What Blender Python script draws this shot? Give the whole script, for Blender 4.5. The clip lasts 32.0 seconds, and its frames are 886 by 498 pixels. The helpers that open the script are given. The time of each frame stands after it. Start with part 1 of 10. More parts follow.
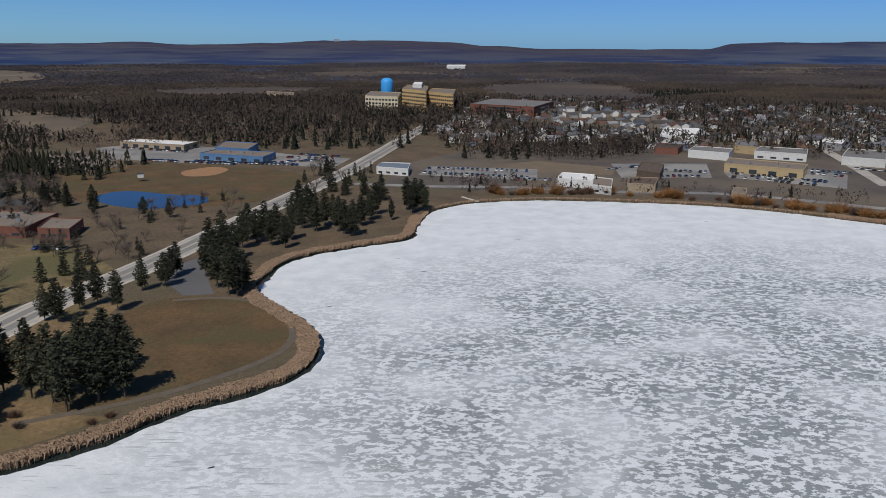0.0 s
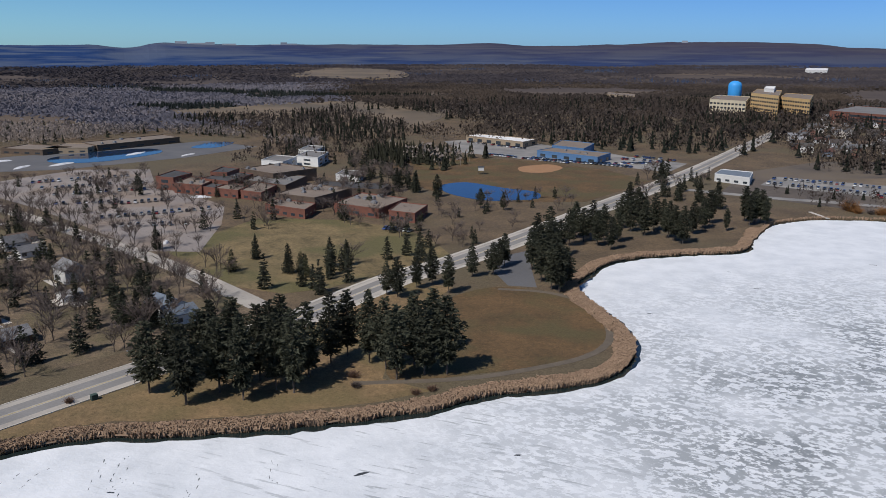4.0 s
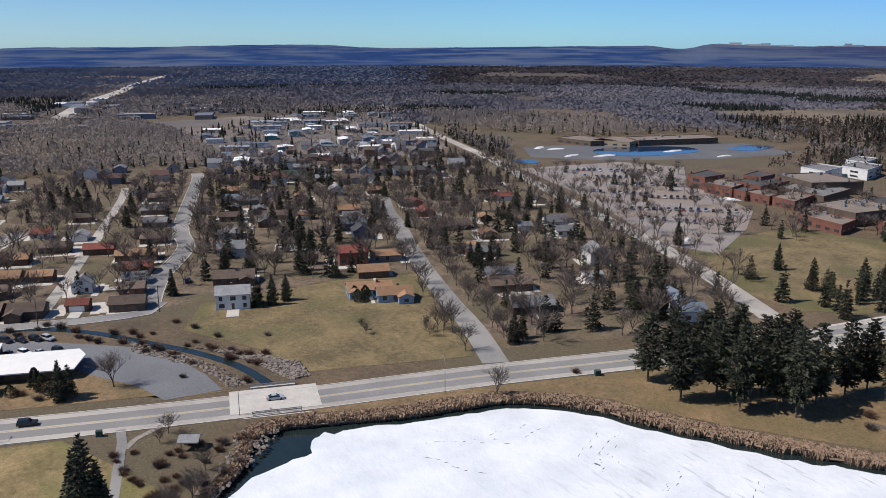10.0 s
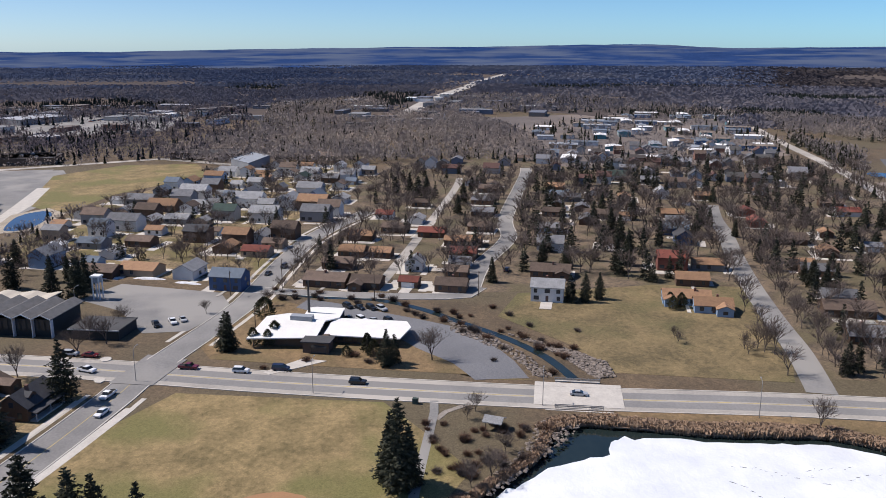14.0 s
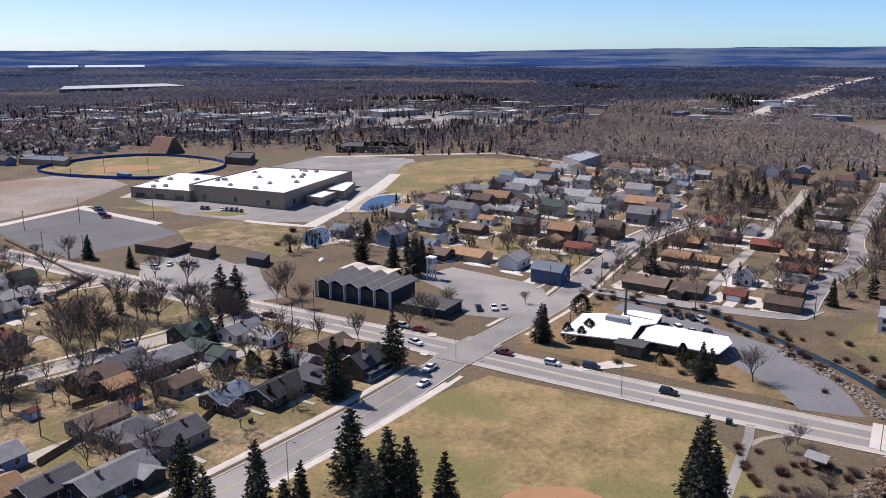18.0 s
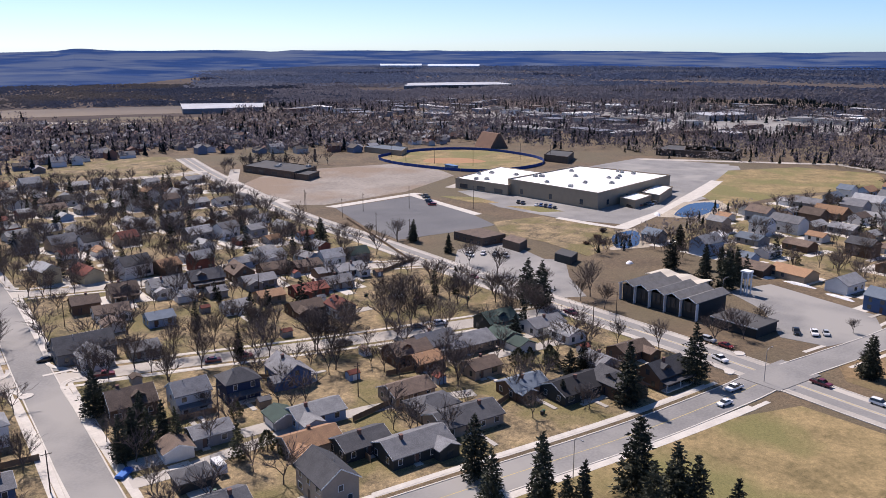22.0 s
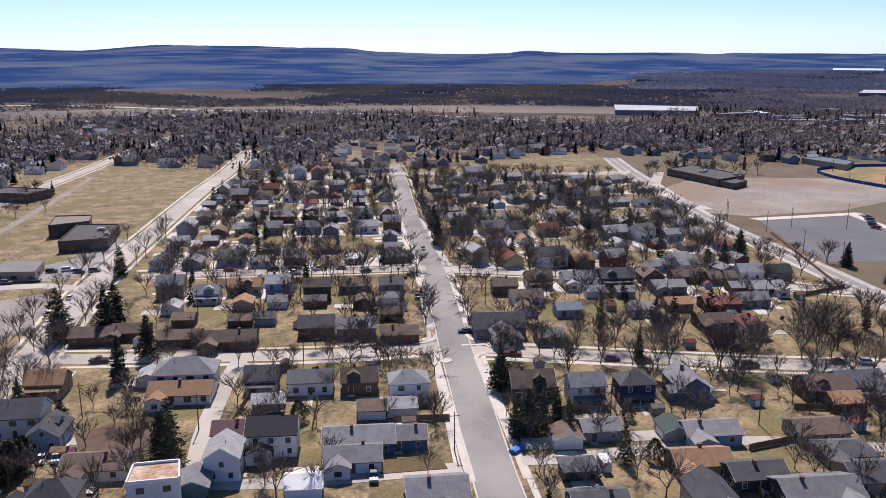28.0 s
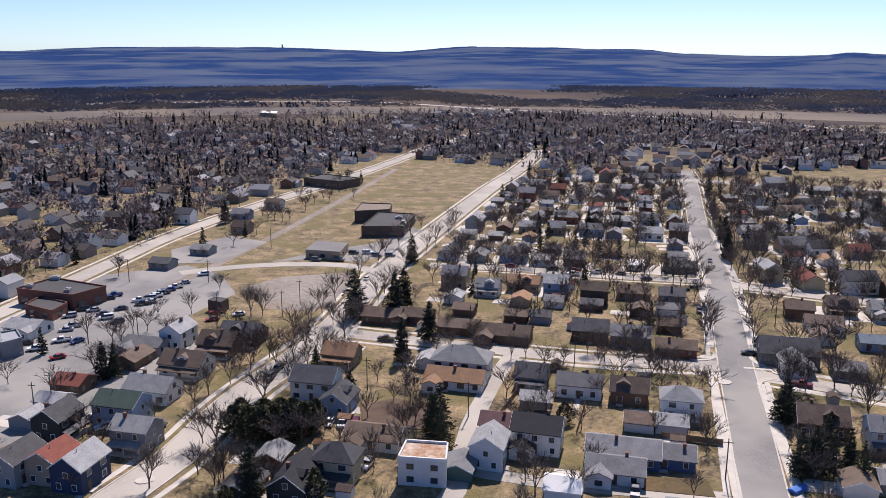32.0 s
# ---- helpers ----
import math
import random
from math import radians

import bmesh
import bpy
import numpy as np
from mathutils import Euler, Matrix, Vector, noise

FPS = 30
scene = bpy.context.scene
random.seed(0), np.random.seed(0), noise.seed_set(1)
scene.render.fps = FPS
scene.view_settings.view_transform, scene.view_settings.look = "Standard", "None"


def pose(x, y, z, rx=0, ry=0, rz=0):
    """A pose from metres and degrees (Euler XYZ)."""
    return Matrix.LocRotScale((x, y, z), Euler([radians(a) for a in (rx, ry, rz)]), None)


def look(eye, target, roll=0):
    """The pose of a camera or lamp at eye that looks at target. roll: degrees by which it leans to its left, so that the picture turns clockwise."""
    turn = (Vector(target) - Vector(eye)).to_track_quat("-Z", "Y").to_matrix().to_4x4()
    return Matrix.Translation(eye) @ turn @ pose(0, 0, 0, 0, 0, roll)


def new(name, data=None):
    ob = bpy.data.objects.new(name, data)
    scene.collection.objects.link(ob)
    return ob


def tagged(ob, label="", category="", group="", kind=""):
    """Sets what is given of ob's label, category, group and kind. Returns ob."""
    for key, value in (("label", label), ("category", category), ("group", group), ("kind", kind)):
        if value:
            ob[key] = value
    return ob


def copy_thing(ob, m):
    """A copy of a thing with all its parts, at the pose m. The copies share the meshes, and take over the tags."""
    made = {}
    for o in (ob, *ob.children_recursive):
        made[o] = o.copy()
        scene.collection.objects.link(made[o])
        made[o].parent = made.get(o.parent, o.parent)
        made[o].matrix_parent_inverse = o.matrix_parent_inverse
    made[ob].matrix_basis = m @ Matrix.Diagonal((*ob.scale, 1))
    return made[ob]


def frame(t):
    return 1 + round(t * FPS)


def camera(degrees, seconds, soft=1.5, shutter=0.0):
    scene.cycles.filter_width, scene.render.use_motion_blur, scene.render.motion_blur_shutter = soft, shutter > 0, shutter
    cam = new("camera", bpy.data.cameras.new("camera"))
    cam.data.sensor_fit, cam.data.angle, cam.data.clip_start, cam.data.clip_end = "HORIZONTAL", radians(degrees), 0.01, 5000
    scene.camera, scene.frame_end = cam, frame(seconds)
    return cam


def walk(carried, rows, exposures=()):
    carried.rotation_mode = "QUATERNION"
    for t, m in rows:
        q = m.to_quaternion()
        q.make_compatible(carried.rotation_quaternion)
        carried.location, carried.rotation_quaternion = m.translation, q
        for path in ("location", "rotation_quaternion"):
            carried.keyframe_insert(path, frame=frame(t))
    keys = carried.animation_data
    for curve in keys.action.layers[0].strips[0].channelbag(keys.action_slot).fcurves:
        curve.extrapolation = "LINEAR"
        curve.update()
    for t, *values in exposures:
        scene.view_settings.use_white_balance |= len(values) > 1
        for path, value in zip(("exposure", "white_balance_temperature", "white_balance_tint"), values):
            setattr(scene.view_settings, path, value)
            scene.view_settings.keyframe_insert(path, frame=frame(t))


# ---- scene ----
cam = camera(56.33, 32.0, soft=0.4)
# seconds, x, y, z, heading, pitch, lean
ROWS = [
    (0.0, 0.00, 0.00, 91.72, -0.00, -14.06, 0.03),
    (0.5, -0.07, 0.27, 91.63, 2.35, -14.04, 0.03),
    (1.0, -0.14, 0.53, 91.53, 5.13, -14.02, 0.03),
    (1.5, -0.21, 0.79, 91.44, 8.06, -14.01, 0.03),
    (2.0, -0.26, 1.04, 91.34, 11.04, -13.99, 0.03),
    (2.5, -0.30, 1.27, 91.25, 14.01, -13.98, 0.03),
    (3.0, -0.31, 1.49, 91.15, 17.00, -13.96, 0.03),
    (3.5, -0.31, 1.69, 91.06, 19.98, -13.95, 0.03),
    (5.5, -0.07, 2.27, 90.69, 31.80, -13.88, 0.04),
    (6.0, 0.02, 2.37, 90.61, 34.84, -13.87, 0.05),
    (6.5, 0.10, 2.47, 90.52, 37.95, -13.86, 0.05),
    (7.0, 0.17, 2.55, 90.43, 41.10, -13.85, 0.05),
    (7.5, 0.21, 2.64, 90.35, 44.23, -13.84, 0.05),
    (8.0, 0.22, 2.72, 90.26, 47.37, -13.83, 0.04),
    (8.5, 0.20, 2.81, 90.18, 50.41, -13.83, 0.04),
    (9.0, 0.14, 2.90, 90.10, 53.45, -13.83, 0.03),
    (9.5, 0.07, 3.00, 90.03, 56.31, -13.83, 0.02),
    (10.0, -0.02, 3.09, 89.95, 58.96, -13.83, 0.01),
    (10.5, -0.12, 3.17, 89.88, 61.45, -13.83, 0.00),
    (11.0, -0.20, 3.25, 89.81, 63.97, -13.84, -0.01),
    (11.5, -0.28, 3.33, 89.74, 66.78, -13.84, -0.01),
    (12.0, -0.32, 3.39, 89.67, 69.72, -13.84, -0.02),
    (12.5, -0.34, 3.43, 89.61, 72.65, -13.84, -0.02),
    (13.0, -0.33, 3.47, 89.54, 75.58, -13.84, -0.01),
    (13.5, -0.31, 3.50, 89.49, 78.50, -13.84, -0.01),
    (14.0, -0.27, 3.52, 89.43, 81.39, -13.84, -0.00),
    (14.5, -0.24, 3.55, 89.38, 84.28, -13.83, 0.00),
    (16.5, -0.24, 3.74, 89.20, 95.66, -13.82, 0.03),
    (17.0, -0.30, 3.82, 89.16, 98.48, -13.82, 0.03),
    (17.5, -0.38, 3.91, 89.13, 101.32, -13.82, 0.03),
    (18.0, -0.47, 4.01, 89.09, 104.15, -13.82, 0.03),
    (18.5, -0.56, 4.12, 89.07, 106.99, -13.82, 0.02),
    (19.0, -0.64, 4.23, 89.04, 109.82, -13.82, 0.02),
    (19.5, -0.71, 4.35, 89.02, 112.66, -13.82, 0.01),
    (20.0, -0.75, 4.48, 89.00, 115.50, -13.81, 0.01),
    (20.5, -0.77, 4.60, 88.98, 118.33, -13.81, 0.00),
    (21.0, -0.77, 4.72, 88.97, 121.07, -13.81, -0.00),
    (21.5, -0.76, 4.84, 88.96, 123.55, -13.80, -0.01),
    (22.0, -0.74, 4.94, 88.95, 126.04, -13.79, -0.01),
    (22.5, -0.73, 5.04, 88.94, 128.51, -13.79, -0.02),
    (23.0, -0.73, 5.11, 88.93, 130.88, -13.78, -0.02),
    (23.5, -0.74, 5.16, 88.93, 132.99, -13.77, -0.03),
    (24.0, -0.79, 5.19, 88.92, 135.11, -13.76, -0.04),
    (24.5, -0.87, 5.19, 88.92, 137.47, -13.75, -0.04),
    (25.0, -0.97, 5.17, 88.92, 139.86, -13.73, -0.04),
    (25.5, -1.10, 5.12, 88.93, 142.33, -13.72, -0.05),
    (27.5, -1.75, 4.79, 88.95, 152.46, -13.66, -0.06),
    (28.0, -1.91, 4.69, 88.96, 155.01, -13.65, -0.06),
    (28.5, -2.06, 4.59, 88.96, 157.55, -13.64, -0.06),
    (29.0, -2.20, 4.49, 88.97, 160.13, -13.62, -0.06),
    (29.5, -2.33, 4.39, 88.98, 162.94, -13.62, -0.07),
    (30.0, -2.45, 4.29, 88.99, 165.46, -13.61, -0.07),
    (30.5, -2.56, 4.19, 89.01, 167.79, -13.60, -0.07),
    (31.0, -2.68, 4.08, 89.02, 170.17, -13.59, -0.07),
    (31.5, -2.78, 3.98, 89.03, 172.57, -13.58, -0.07),
    (32.0, -2.89, 3.88, 89.04, 174.95, -13.58, -0.08),
]
walk(cam, [(t, pose(x, y, z, 90 + pitch, lean, yaw)) for t, x, y, z, yaw, pitch, lean in ROWS],
     exposures=[(0, -0.5, 6400, 11), (3, -0.34, 6300, 13), (6, -0.1, 6300, 13), (9, 0.05, 6300, 14), (14, 0.2, 6350, 17), (19, 0.43, 6430, 22), (26, 0.48, 6450, 22), (32, 0.45, 6450, 22)])

# ---- sky and sun ----
SUN_YAW, SUN_UP = 161.0, 51.0
world = bpy.data.worlds.new("sky")
scene.world = world
world.use_nodes = True
wn = world.node_tree
sky = wn.nodes.new("ShaderNodeTexSky")
sky.sky_type, sky.sun_disc = "NISHITA", False
sky.sun_elevation, sky.sun_rotation = radians(SUN_UP), radians(-SUN_YAW)
sky.altitude, sky.air_density, sky.dust_density, sky.ozone_density = 400, 0.62, 0.32, 2.5
# the sky pales towards the sun and is deepest away from it
way = wn.nodes.new("ShaderNodeTexCoord")
dot = wn.nodes.new("ShaderNodeVectorMath")
dot.operation = "DOT_PRODUCT"
dot.inputs[1].default_value = (-math.sin(radians(SUN_YAW)), math.cos(radians(SUN_YAW)), 0)
wn.links.new(way.outputs["Generated"], dot.inputs[0])
span = wn.nodes.new("ShaderNodeMapRange")
span.inputs[1].default_value, span.inputs[2].default_value = -0.95, 0.7
wn.links.new(dot.outputs["Value"], span.inputs[0])
tints = wn.nodes.new("ShaderNodeValToRGB")
tints.color_ramp.elements[0].color, tints.color_ramp.elements[1].color = (0.42, 0.72, 1.14, 1), (0.80, 0.92, 0.98, 1)
tints.color_ramp.elements.new(0.38).color = (0.66, 1.02, 1.18, 1)
wn.links.new(span.outputs[0], tints.inputs[0])
clear = wn.nodes.new("ShaderNodeMix")
clear.data_type, clear.blend_type = "RGBA", "MULTIPLY"
clear.inputs[0].default_value = 1.0
wn.links.new(sky.outputs[0], clear.inputs[6])
wn.links.new(tints.outputs[0], clear.inputs[7])
wn.links.new(clear.outputs[2], wn.nodes["Background"].inputs[0])
wn.nodes["Background"].inputs[1].default_value = 0.095
sun = new("sun", bpy.data.lights.new("sun", "SUN"))
sun.data.energy, sun.data.angle, sun.data.color = 4.4, radians(0.53), (1.0, 0.95, 0.87)
sun_way = Vector((-math.sin(radians(SUN_YAW)) * math.cos(radians(SUN_UP)), math.cos(radians(SUN_YAW)) * math.cos(radians(SUN_UP)), math.sin(radians(SUN_UP))))
sun.matrix_basis = look(sun_way * 300, (0, 0, 0))
tagged(sun, kind="structure")

# ---- materials ----
MATS = {}


def mat(name, c1, c2=None, scale=0.5, rough=0.9, metal=0.0, bump=0.0, fine=None, spread=0.0, how="object", spec=0.3, c3=None, big=None, thin=0.0, up=0.0, grit=None):
    """A surface of two colours mixed by noise at two scales, in world metres. spread: how far objects or islands differ in brightness; thin: light let through; up: how far a mass of fine twigs is shaded as one soft canopy."""
    if name in MATS:
        return MATS[name]
    m = bpy.data.materials.new(name)
    MATS[name] = m
    m.use_nodes = True
    nt, n = m.node_tree, m.node_tree.nodes
    b = n["Principled BSDF"]
    b.inputs["Roughness"].default_value, b.inputs["Metallic"].default_value = rough, metal
    b.inputs["Specular IOR Level"].default_value = spec
    c2 = c2 or tuple(v * 0.75 for v in c1)
    geo = n.new("ShaderNodeNewGeometry")
    na, nb = n.new("ShaderNodeTexNoise"), n.new("ShaderNodeTexNoise")
    na.inputs["Scale"].default_value, na.inputs["Detail"].default_value = scale, 4
    nb.inputs["Scale"].default_value, nb.inputs["Detail"].default_value = fine or scale * 9, 3
    for k in (na, nb):
        nt.links.new(geo.outputs["Position"], k.inputs["Vector"])
    mx = n.new("ShaderNodeMath")
    mx.operation = "MULTIPLY_ADD"
    mx.inputs[1].default_value = 0.45
    nt.links.new(nb.outputs[0], mx.inputs[0])
    sc = n.new("ShaderNodeMath")
    sc.operation = "MULTIPLY"
    sc.inputs[1].default_value = 0.6
    nt.links.new(na.outputs[0], sc.inputs[0])
    nt.links.new(sc.outputs[0], mx.inputs[2])
    ramp = n.new("ShaderNodeValToRGB")
    e = ramp.color_ramp.elements
    e[0].position, e[0].color = 0.4, (*c1, 1)
    e[1].position, e[1].color = 0.66, (*c2, 1)
    nt.links.new(mx.outputs[0], ramp.inputs[0])
    col = ramp.outputs[0]
    if c3:
        nc = n.new("ShaderNodeTexNoise")
        nc.inputs["Scale"].default_value, nc.inputs["Detail"].default_value = big or scale * 0.2, 3
        nt.links.new(geo.outputs["Position"], nc.inputs["Vector"])
        rc = n.new("ShaderNodeValToRGB")
        rc.color_ramp.elements[0].position, rc.color_ramp.elements[1].position = 0.47, 0.6
        nt.links.new(nc.outputs[0], rc.inputs[0])
        mc = n.new("ShaderNodeMix")
        mc.data_type = "RGBA"
        nt.links.new(rc.outputs[0], mc.inputs[0])
        nt.links.new(col, mc.inputs[6])
        mc.inputs[7].default_value = (*c3, 1)
        col = mc.outputs[2]
    if grit:
        ng, rg_ = n.new("ShaderNodeTexNoise"), n.new("ShaderNodeMapRange")
        ng.inputs["Scale"].default_value, ng.inputs["Detail"].default_value = grit[0], 4
        ng.inputs["Distortion"].default_value = 1.4
        nt.links.new(geo.outputs["Position"], ng.inputs["Vector"])
        nt.links.new(ng.outputs[0], rg_.inputs[0])
        rg_.inputs[1].default_value, rg_.inputs[2].default_value = 0.32, 0.68
        rg_.inputs[3].default_value, rg_.inputs[4].default_value = 1 - grit[1], 1 + grit[1]
        gm = n.new("ShaderNodeMix")
        gm.data_type, gm.blend_type = "RGBA", "MULTIPLY"
        gm.inputs[0].default_value = 1
        nt.links.new(col, gm.inputs[6])
        nt.links.new(rg_.outputs[0], gm.inputs[7])
        col = gm.outputs[2]
    if spread:
        if how == "object":
            r = n.new("ShaderNodeObjectInfo").outputs["Random"]
        else:
            r = geo.outputs["Random Per Island"]
        mr = n.new("ShaderNodeMapRange")
        mr.inputs[3].default_value, mr.inputs[4].default_value = 1 - spread, 1 + spread
        nt.links.new(r, mr.inputs[0])
        hs = n.new("ShaderNodeMix")
        hs.data_type, hs.blend_type = "RGBA", "MULTIPLY"
        hs.inputs[0].default_value = 1
        nt.links.new(col, hs.inputs[6])
        nt.links.new(mr.outputs[0], hs.inputs[7])
        col = hs.outputs[2]
    nt.links.new(col, b.inputs["Base Color"])
    if bump:
        bp = n.new("ShaderNodeBump")
        bp.inputs["Strength"].default_value, bp.inputs["Distance"].default_value = 0.6, bump
        nt.links.new(mx.outputs[0], bp.inputs["Height"])
        nt.links.new(bp.outputs[0], b.inputs["Normal"])
    if up:
        va = n.new("ShaderNodeVectorMath")
        va.operation = "MULTIPLY_ADD"
        va.inputs[1].default_value, va.inputs[2].default_value = (1 - up, 1 - up, 1 - up), (0, 0, up)
        vn = n.new("ShaderNodeVectorMath")
        vn.operation = "NORMALIZE"
        nt.links.new(geo.outputs["Normal"], va.inputs[0])
        nt.links.new(va.outputs[0], vn.inputs[0])
        nt.links.new(vn.outputs[0], b.inputs["Normal"])
    if thin:
        tl, ms = n.new("ShaderNodeBsdfTranslucent"), n.new("ShaderNodeMixShader")
        ms.inputs[0].default_value = thin
        nt.links.new(col, tl.inputs[0])
        nt.links.new(b.outputs[0], ms.inputs[1])
        nt.links.new(tl.outputs[0], ms.inputs[2])
        nt.links.new(ms.outputs[0], n["Material Output"].inputs[0])
    return m


def palette(name, colours, rough=0.85, how="island", spec=0.3, thin=0.0):
    """A surface whose pieces each take one of the colours by chance."""
    m = bpy.data.materials.new(name)
    m.use_nodes = True
    nt, n = m.node_tree, m.node_tree.nodes
    b = n["Principled BSDF"]
    b.inputs["Roughness"].default_value, b.inputs["Specular IOR Level"].default_value = rough, spec
    r = n.new("ShaderNodeNewGeometry").outputs["Random Per Island"] if how == "island" else n.new("ShaderNodeObjectInfo").outputs["Random"]
    ramp = n.new("ShaderNodeValToRGB")
    ramp.color_ramp.interpolation = "CONSTANT"
    e = ramp.color_ramp.elements
    while len(e) < len(colours):
        e.new(0.5)
    for i, c in enumerate(colours):
        e[i].position, e[i].color = i / len(colours), (*c, 1)
    nt.links.new(r, ramp.inputs[0])
    nt.links.new(ramp.outputs[0], b.inputs["Base Color"])
    if thin:
        # sparse twigs let the light through
        tl, ms = n.new("ShaderNodeBsdfTranslucent"), n.new("ShaderNodeMixShader")
        ms.inputs[0].default_value = thin
        nt.links.new(ramp.outputs[0], tl.inputs[0])
        nt.links.new(b.outputs[0], ms.inputs[1])
        nt.links.new(tl.outputs[0], ms.inputs[2])
        nt.links.new(ms.outputs[0], n["Material Output"].inputs[0])
    return m


GLASS = mat("window glass", (0.03, 0.04, 0.05), (0.05, 0.06, 0.07), 0.3, 0.08, spec=0.6)
WHITE = mat("white paint", (0.78, 0.78, 0.76), (0.68, 0.68, 0.66), 0.8, 0.6)
ASPHALT = mat("worn asphalt", (0.25, 0.24, 0.225), (0.18, 0.174, 0.166), 0.08, 0.95, fine=1.5, c3=(0.29, 0.275, 0.25), big=0.03)
DARK_ASPHALT = mat("dark asphalt", (0.135, 0.134, 0.137), (0.10, 0.10, 0.104), 0.06, 0.95, fine=1.2, c3=(0.14, 0.138, 0.138), big=0.03)
PALE_STREET = mat("pale gritty street", (0.41, 0.375, 0.325), (0.31, 0.285, 0.25), 0.08, 0.95, fine=1.2, c3=(0.45, 0.41, 0.355), big=0.03)
CONCRETE = mat("concrete", (0.56, 0.52, 0.455), (0.45, 0.415, 0.365), 0.3, 0.9, fine=2)
PAINT_LINE = mat("road paint", (0.62, 0.60, 0.52), (0.4, 0.38, 0.33), 0.6, 0.8)
YELLOW_LINE = mat("yellow road paint", (0.55, 0.42, 0.15), (0.35, 0.29, 0.15), 0.6, 0.8)
GRASS = mat("dry spring lawn", (0.155, 0.110, 0.066), (0.085, 0.064, 0.042), 0.05, 0.95, fine=0.5, bump=0.1, c3=(0.115, 0.092, 0.056), big=0.012, grit=(1.6, 0.35))
YARD = mat("yard grass and dirt", (0.315, 0.232, 0.126), (0.085, 0.066, 0.040), 0.14, 0.95, fine=0.7, bump=0.1, c3=(0.150, 0.124, 0.052), big=0.06, grit=(2.2, 0.42))
PARK = mat("park grass", (0.31, 0.225, 0.108), (0.15, 0.115, 0.052), 0.1, 0.95, fine=0.55, bump=0.08, c3=(0.165, 0.148, 0.056), big=0.03, grit=(2.0, 0.25))
LAKE_LAWN = mat("brown lakeside lawn", (0.15, 0.092, 0.043), (0.082, 0.056, 0.028), 0.06, 0.95, fine=0.5, bump=0.08, c3=(0.098, 0.078, 0.036), big=0.035, grit=(1.8, 0.3))
# darker copy of YARD: the shade of the northern trees is in its colour
SHADY_YARD = mat("tree-shaded yard", (0.205, 0.150, 0.096), (0.078, 0.062, 0.046), 0.12, 0.95, fine=0.6, bump=0.1, c3=(0.12, 0.098, 0.056), big=0.05, grit=(2.0, 0.4))
DIRT = mat("red-brown infield dirt", (0.36, 0.2, 0.1), (0.30, 0.17, 0.09), 0.2, 0.95)
GRAVEL = mat("bare gravel ground", (0.30, 0.262, 0.22), (0.185, 0.16, 0.135), 0.03, 0.95, fine=0.4, c3=(0.22, 0.165, 0.118), big=0.016, grit=(1.5, 0.2))
BARK = mat("grey-brown bark", (0.125, 0.102, 0.087), (0.083, 0.068, 0.059), 2, 0.95, spread=0.3)
TWIGS = mat("bare twigs", (0.135, 0.106, 0.090), (0.088, 0.070, 0.062), 1, 0.95, spread=0.3)
NEEDLES = mat("spruce needles", (0.05, 0.052, 0.032), (0.027, 0.030, 0.019), 0.8, 0.85, spread=0.35)
CEDAR = mat("cedar foliage", (0.082, 0.08, 0.04), (0.046, 0.046, 0.024), 0.8, 0.85, spread=0.35)
POLE_WOOD = mat("weathered pole wood", (0.11, 0.085, 0.065), (0.08, 0.06, 0.05), 2, 0.9)
STEEL = mat("galvanised steel", (0.35, 0.35, 0.35), (0.28, 0.28, 0.28), 2, 0.5, metal=0.6)
TYRE = mat("tyre rubber", (0.02, 0.02, 0.02), (0.03, 0.03, 0.03), 3, 0.9)

# ---- mesh helpers ----


class Geo:
    """Corners and faces gathered for one mesh."""

    def __init__(self):
        self.v, self.f = [], []

    def add(self, vs, fs):
        k = len(self.v)
        self.v += vs
        self.f += [tuple(i + k for i in q) for q in fs]
        return self

    def box(self, x0, x1, y0, y1, z0, z1, m=None):
        vs = [(x, y, z) for z in (z0, z1) for y in (y0, y1) for x in (x0, x1)]
        if m:
            vs = [tuple(m @ Vector(q)) for q in vs]
        return self.add(vs, [(0, 2, 3, 1), (4, 5, 7, 6), (0, 1, 5, 4), (2, 6, 7, 3), (0, 4, 6, 2), (1, 3, 7, 5)])

    def prism(self, poly, z0, z1):
        """An upright block over a flat outline, anticlockwise."""
        n = len(poly)
        vs = [(x, y, z0) for x, y in poly] + [(x, y, z1) for x, y in poly]
        return self.add(vs, [tuple(range(n - 1, -1, -1)), tuple(range(n, 2 * n))] + [(i, (i + 1) % n, n + (i + 1) % n, n + i) for i in range(n)])

    def along_x(self, poly, x0, x1):
        """A block with the outline (y, z) drawn out along x."""
        n = len(poly)
        vs = [(x0, y, z) for y, z in poly] + [(x1, y, z) for y, z in poly]
        return self.add(vs, [tuple(range(n - 1, -1, -1)), tuple(range(n, 2 * n))] + [(i, (i + 1) % n, n + (i + 1) % n, n + i) for i in range(n)])

    def tube(self, a, b, r0, r1, n=5):
        a, b = Vector(a), Vector(b)
        d = (b - a).normalized()
        s = d.orthogonal().normalized()
        u = d.cross(s)
        vs = []
        for p, r in ((a, r0), (b, r1)):
            vs += [tuple(p + s * (r * math.cos(i * 2 * math.pi / n)) + u * (r * math.sin(i * 2 * math.pi / n))) for i in range(n)]
        return self.add(vs, [tuple(range(n - 1, -1, -1)), tuple(range(n, 2 * n))] + [(i, (i + 1) % n, n + (i + 1) % n, n + i) for i in range(n)])

    def tri(self, a, b, c):
        return self.add([tuple(a), tuple(b), tuple(c)], [(0, 1, 2)])


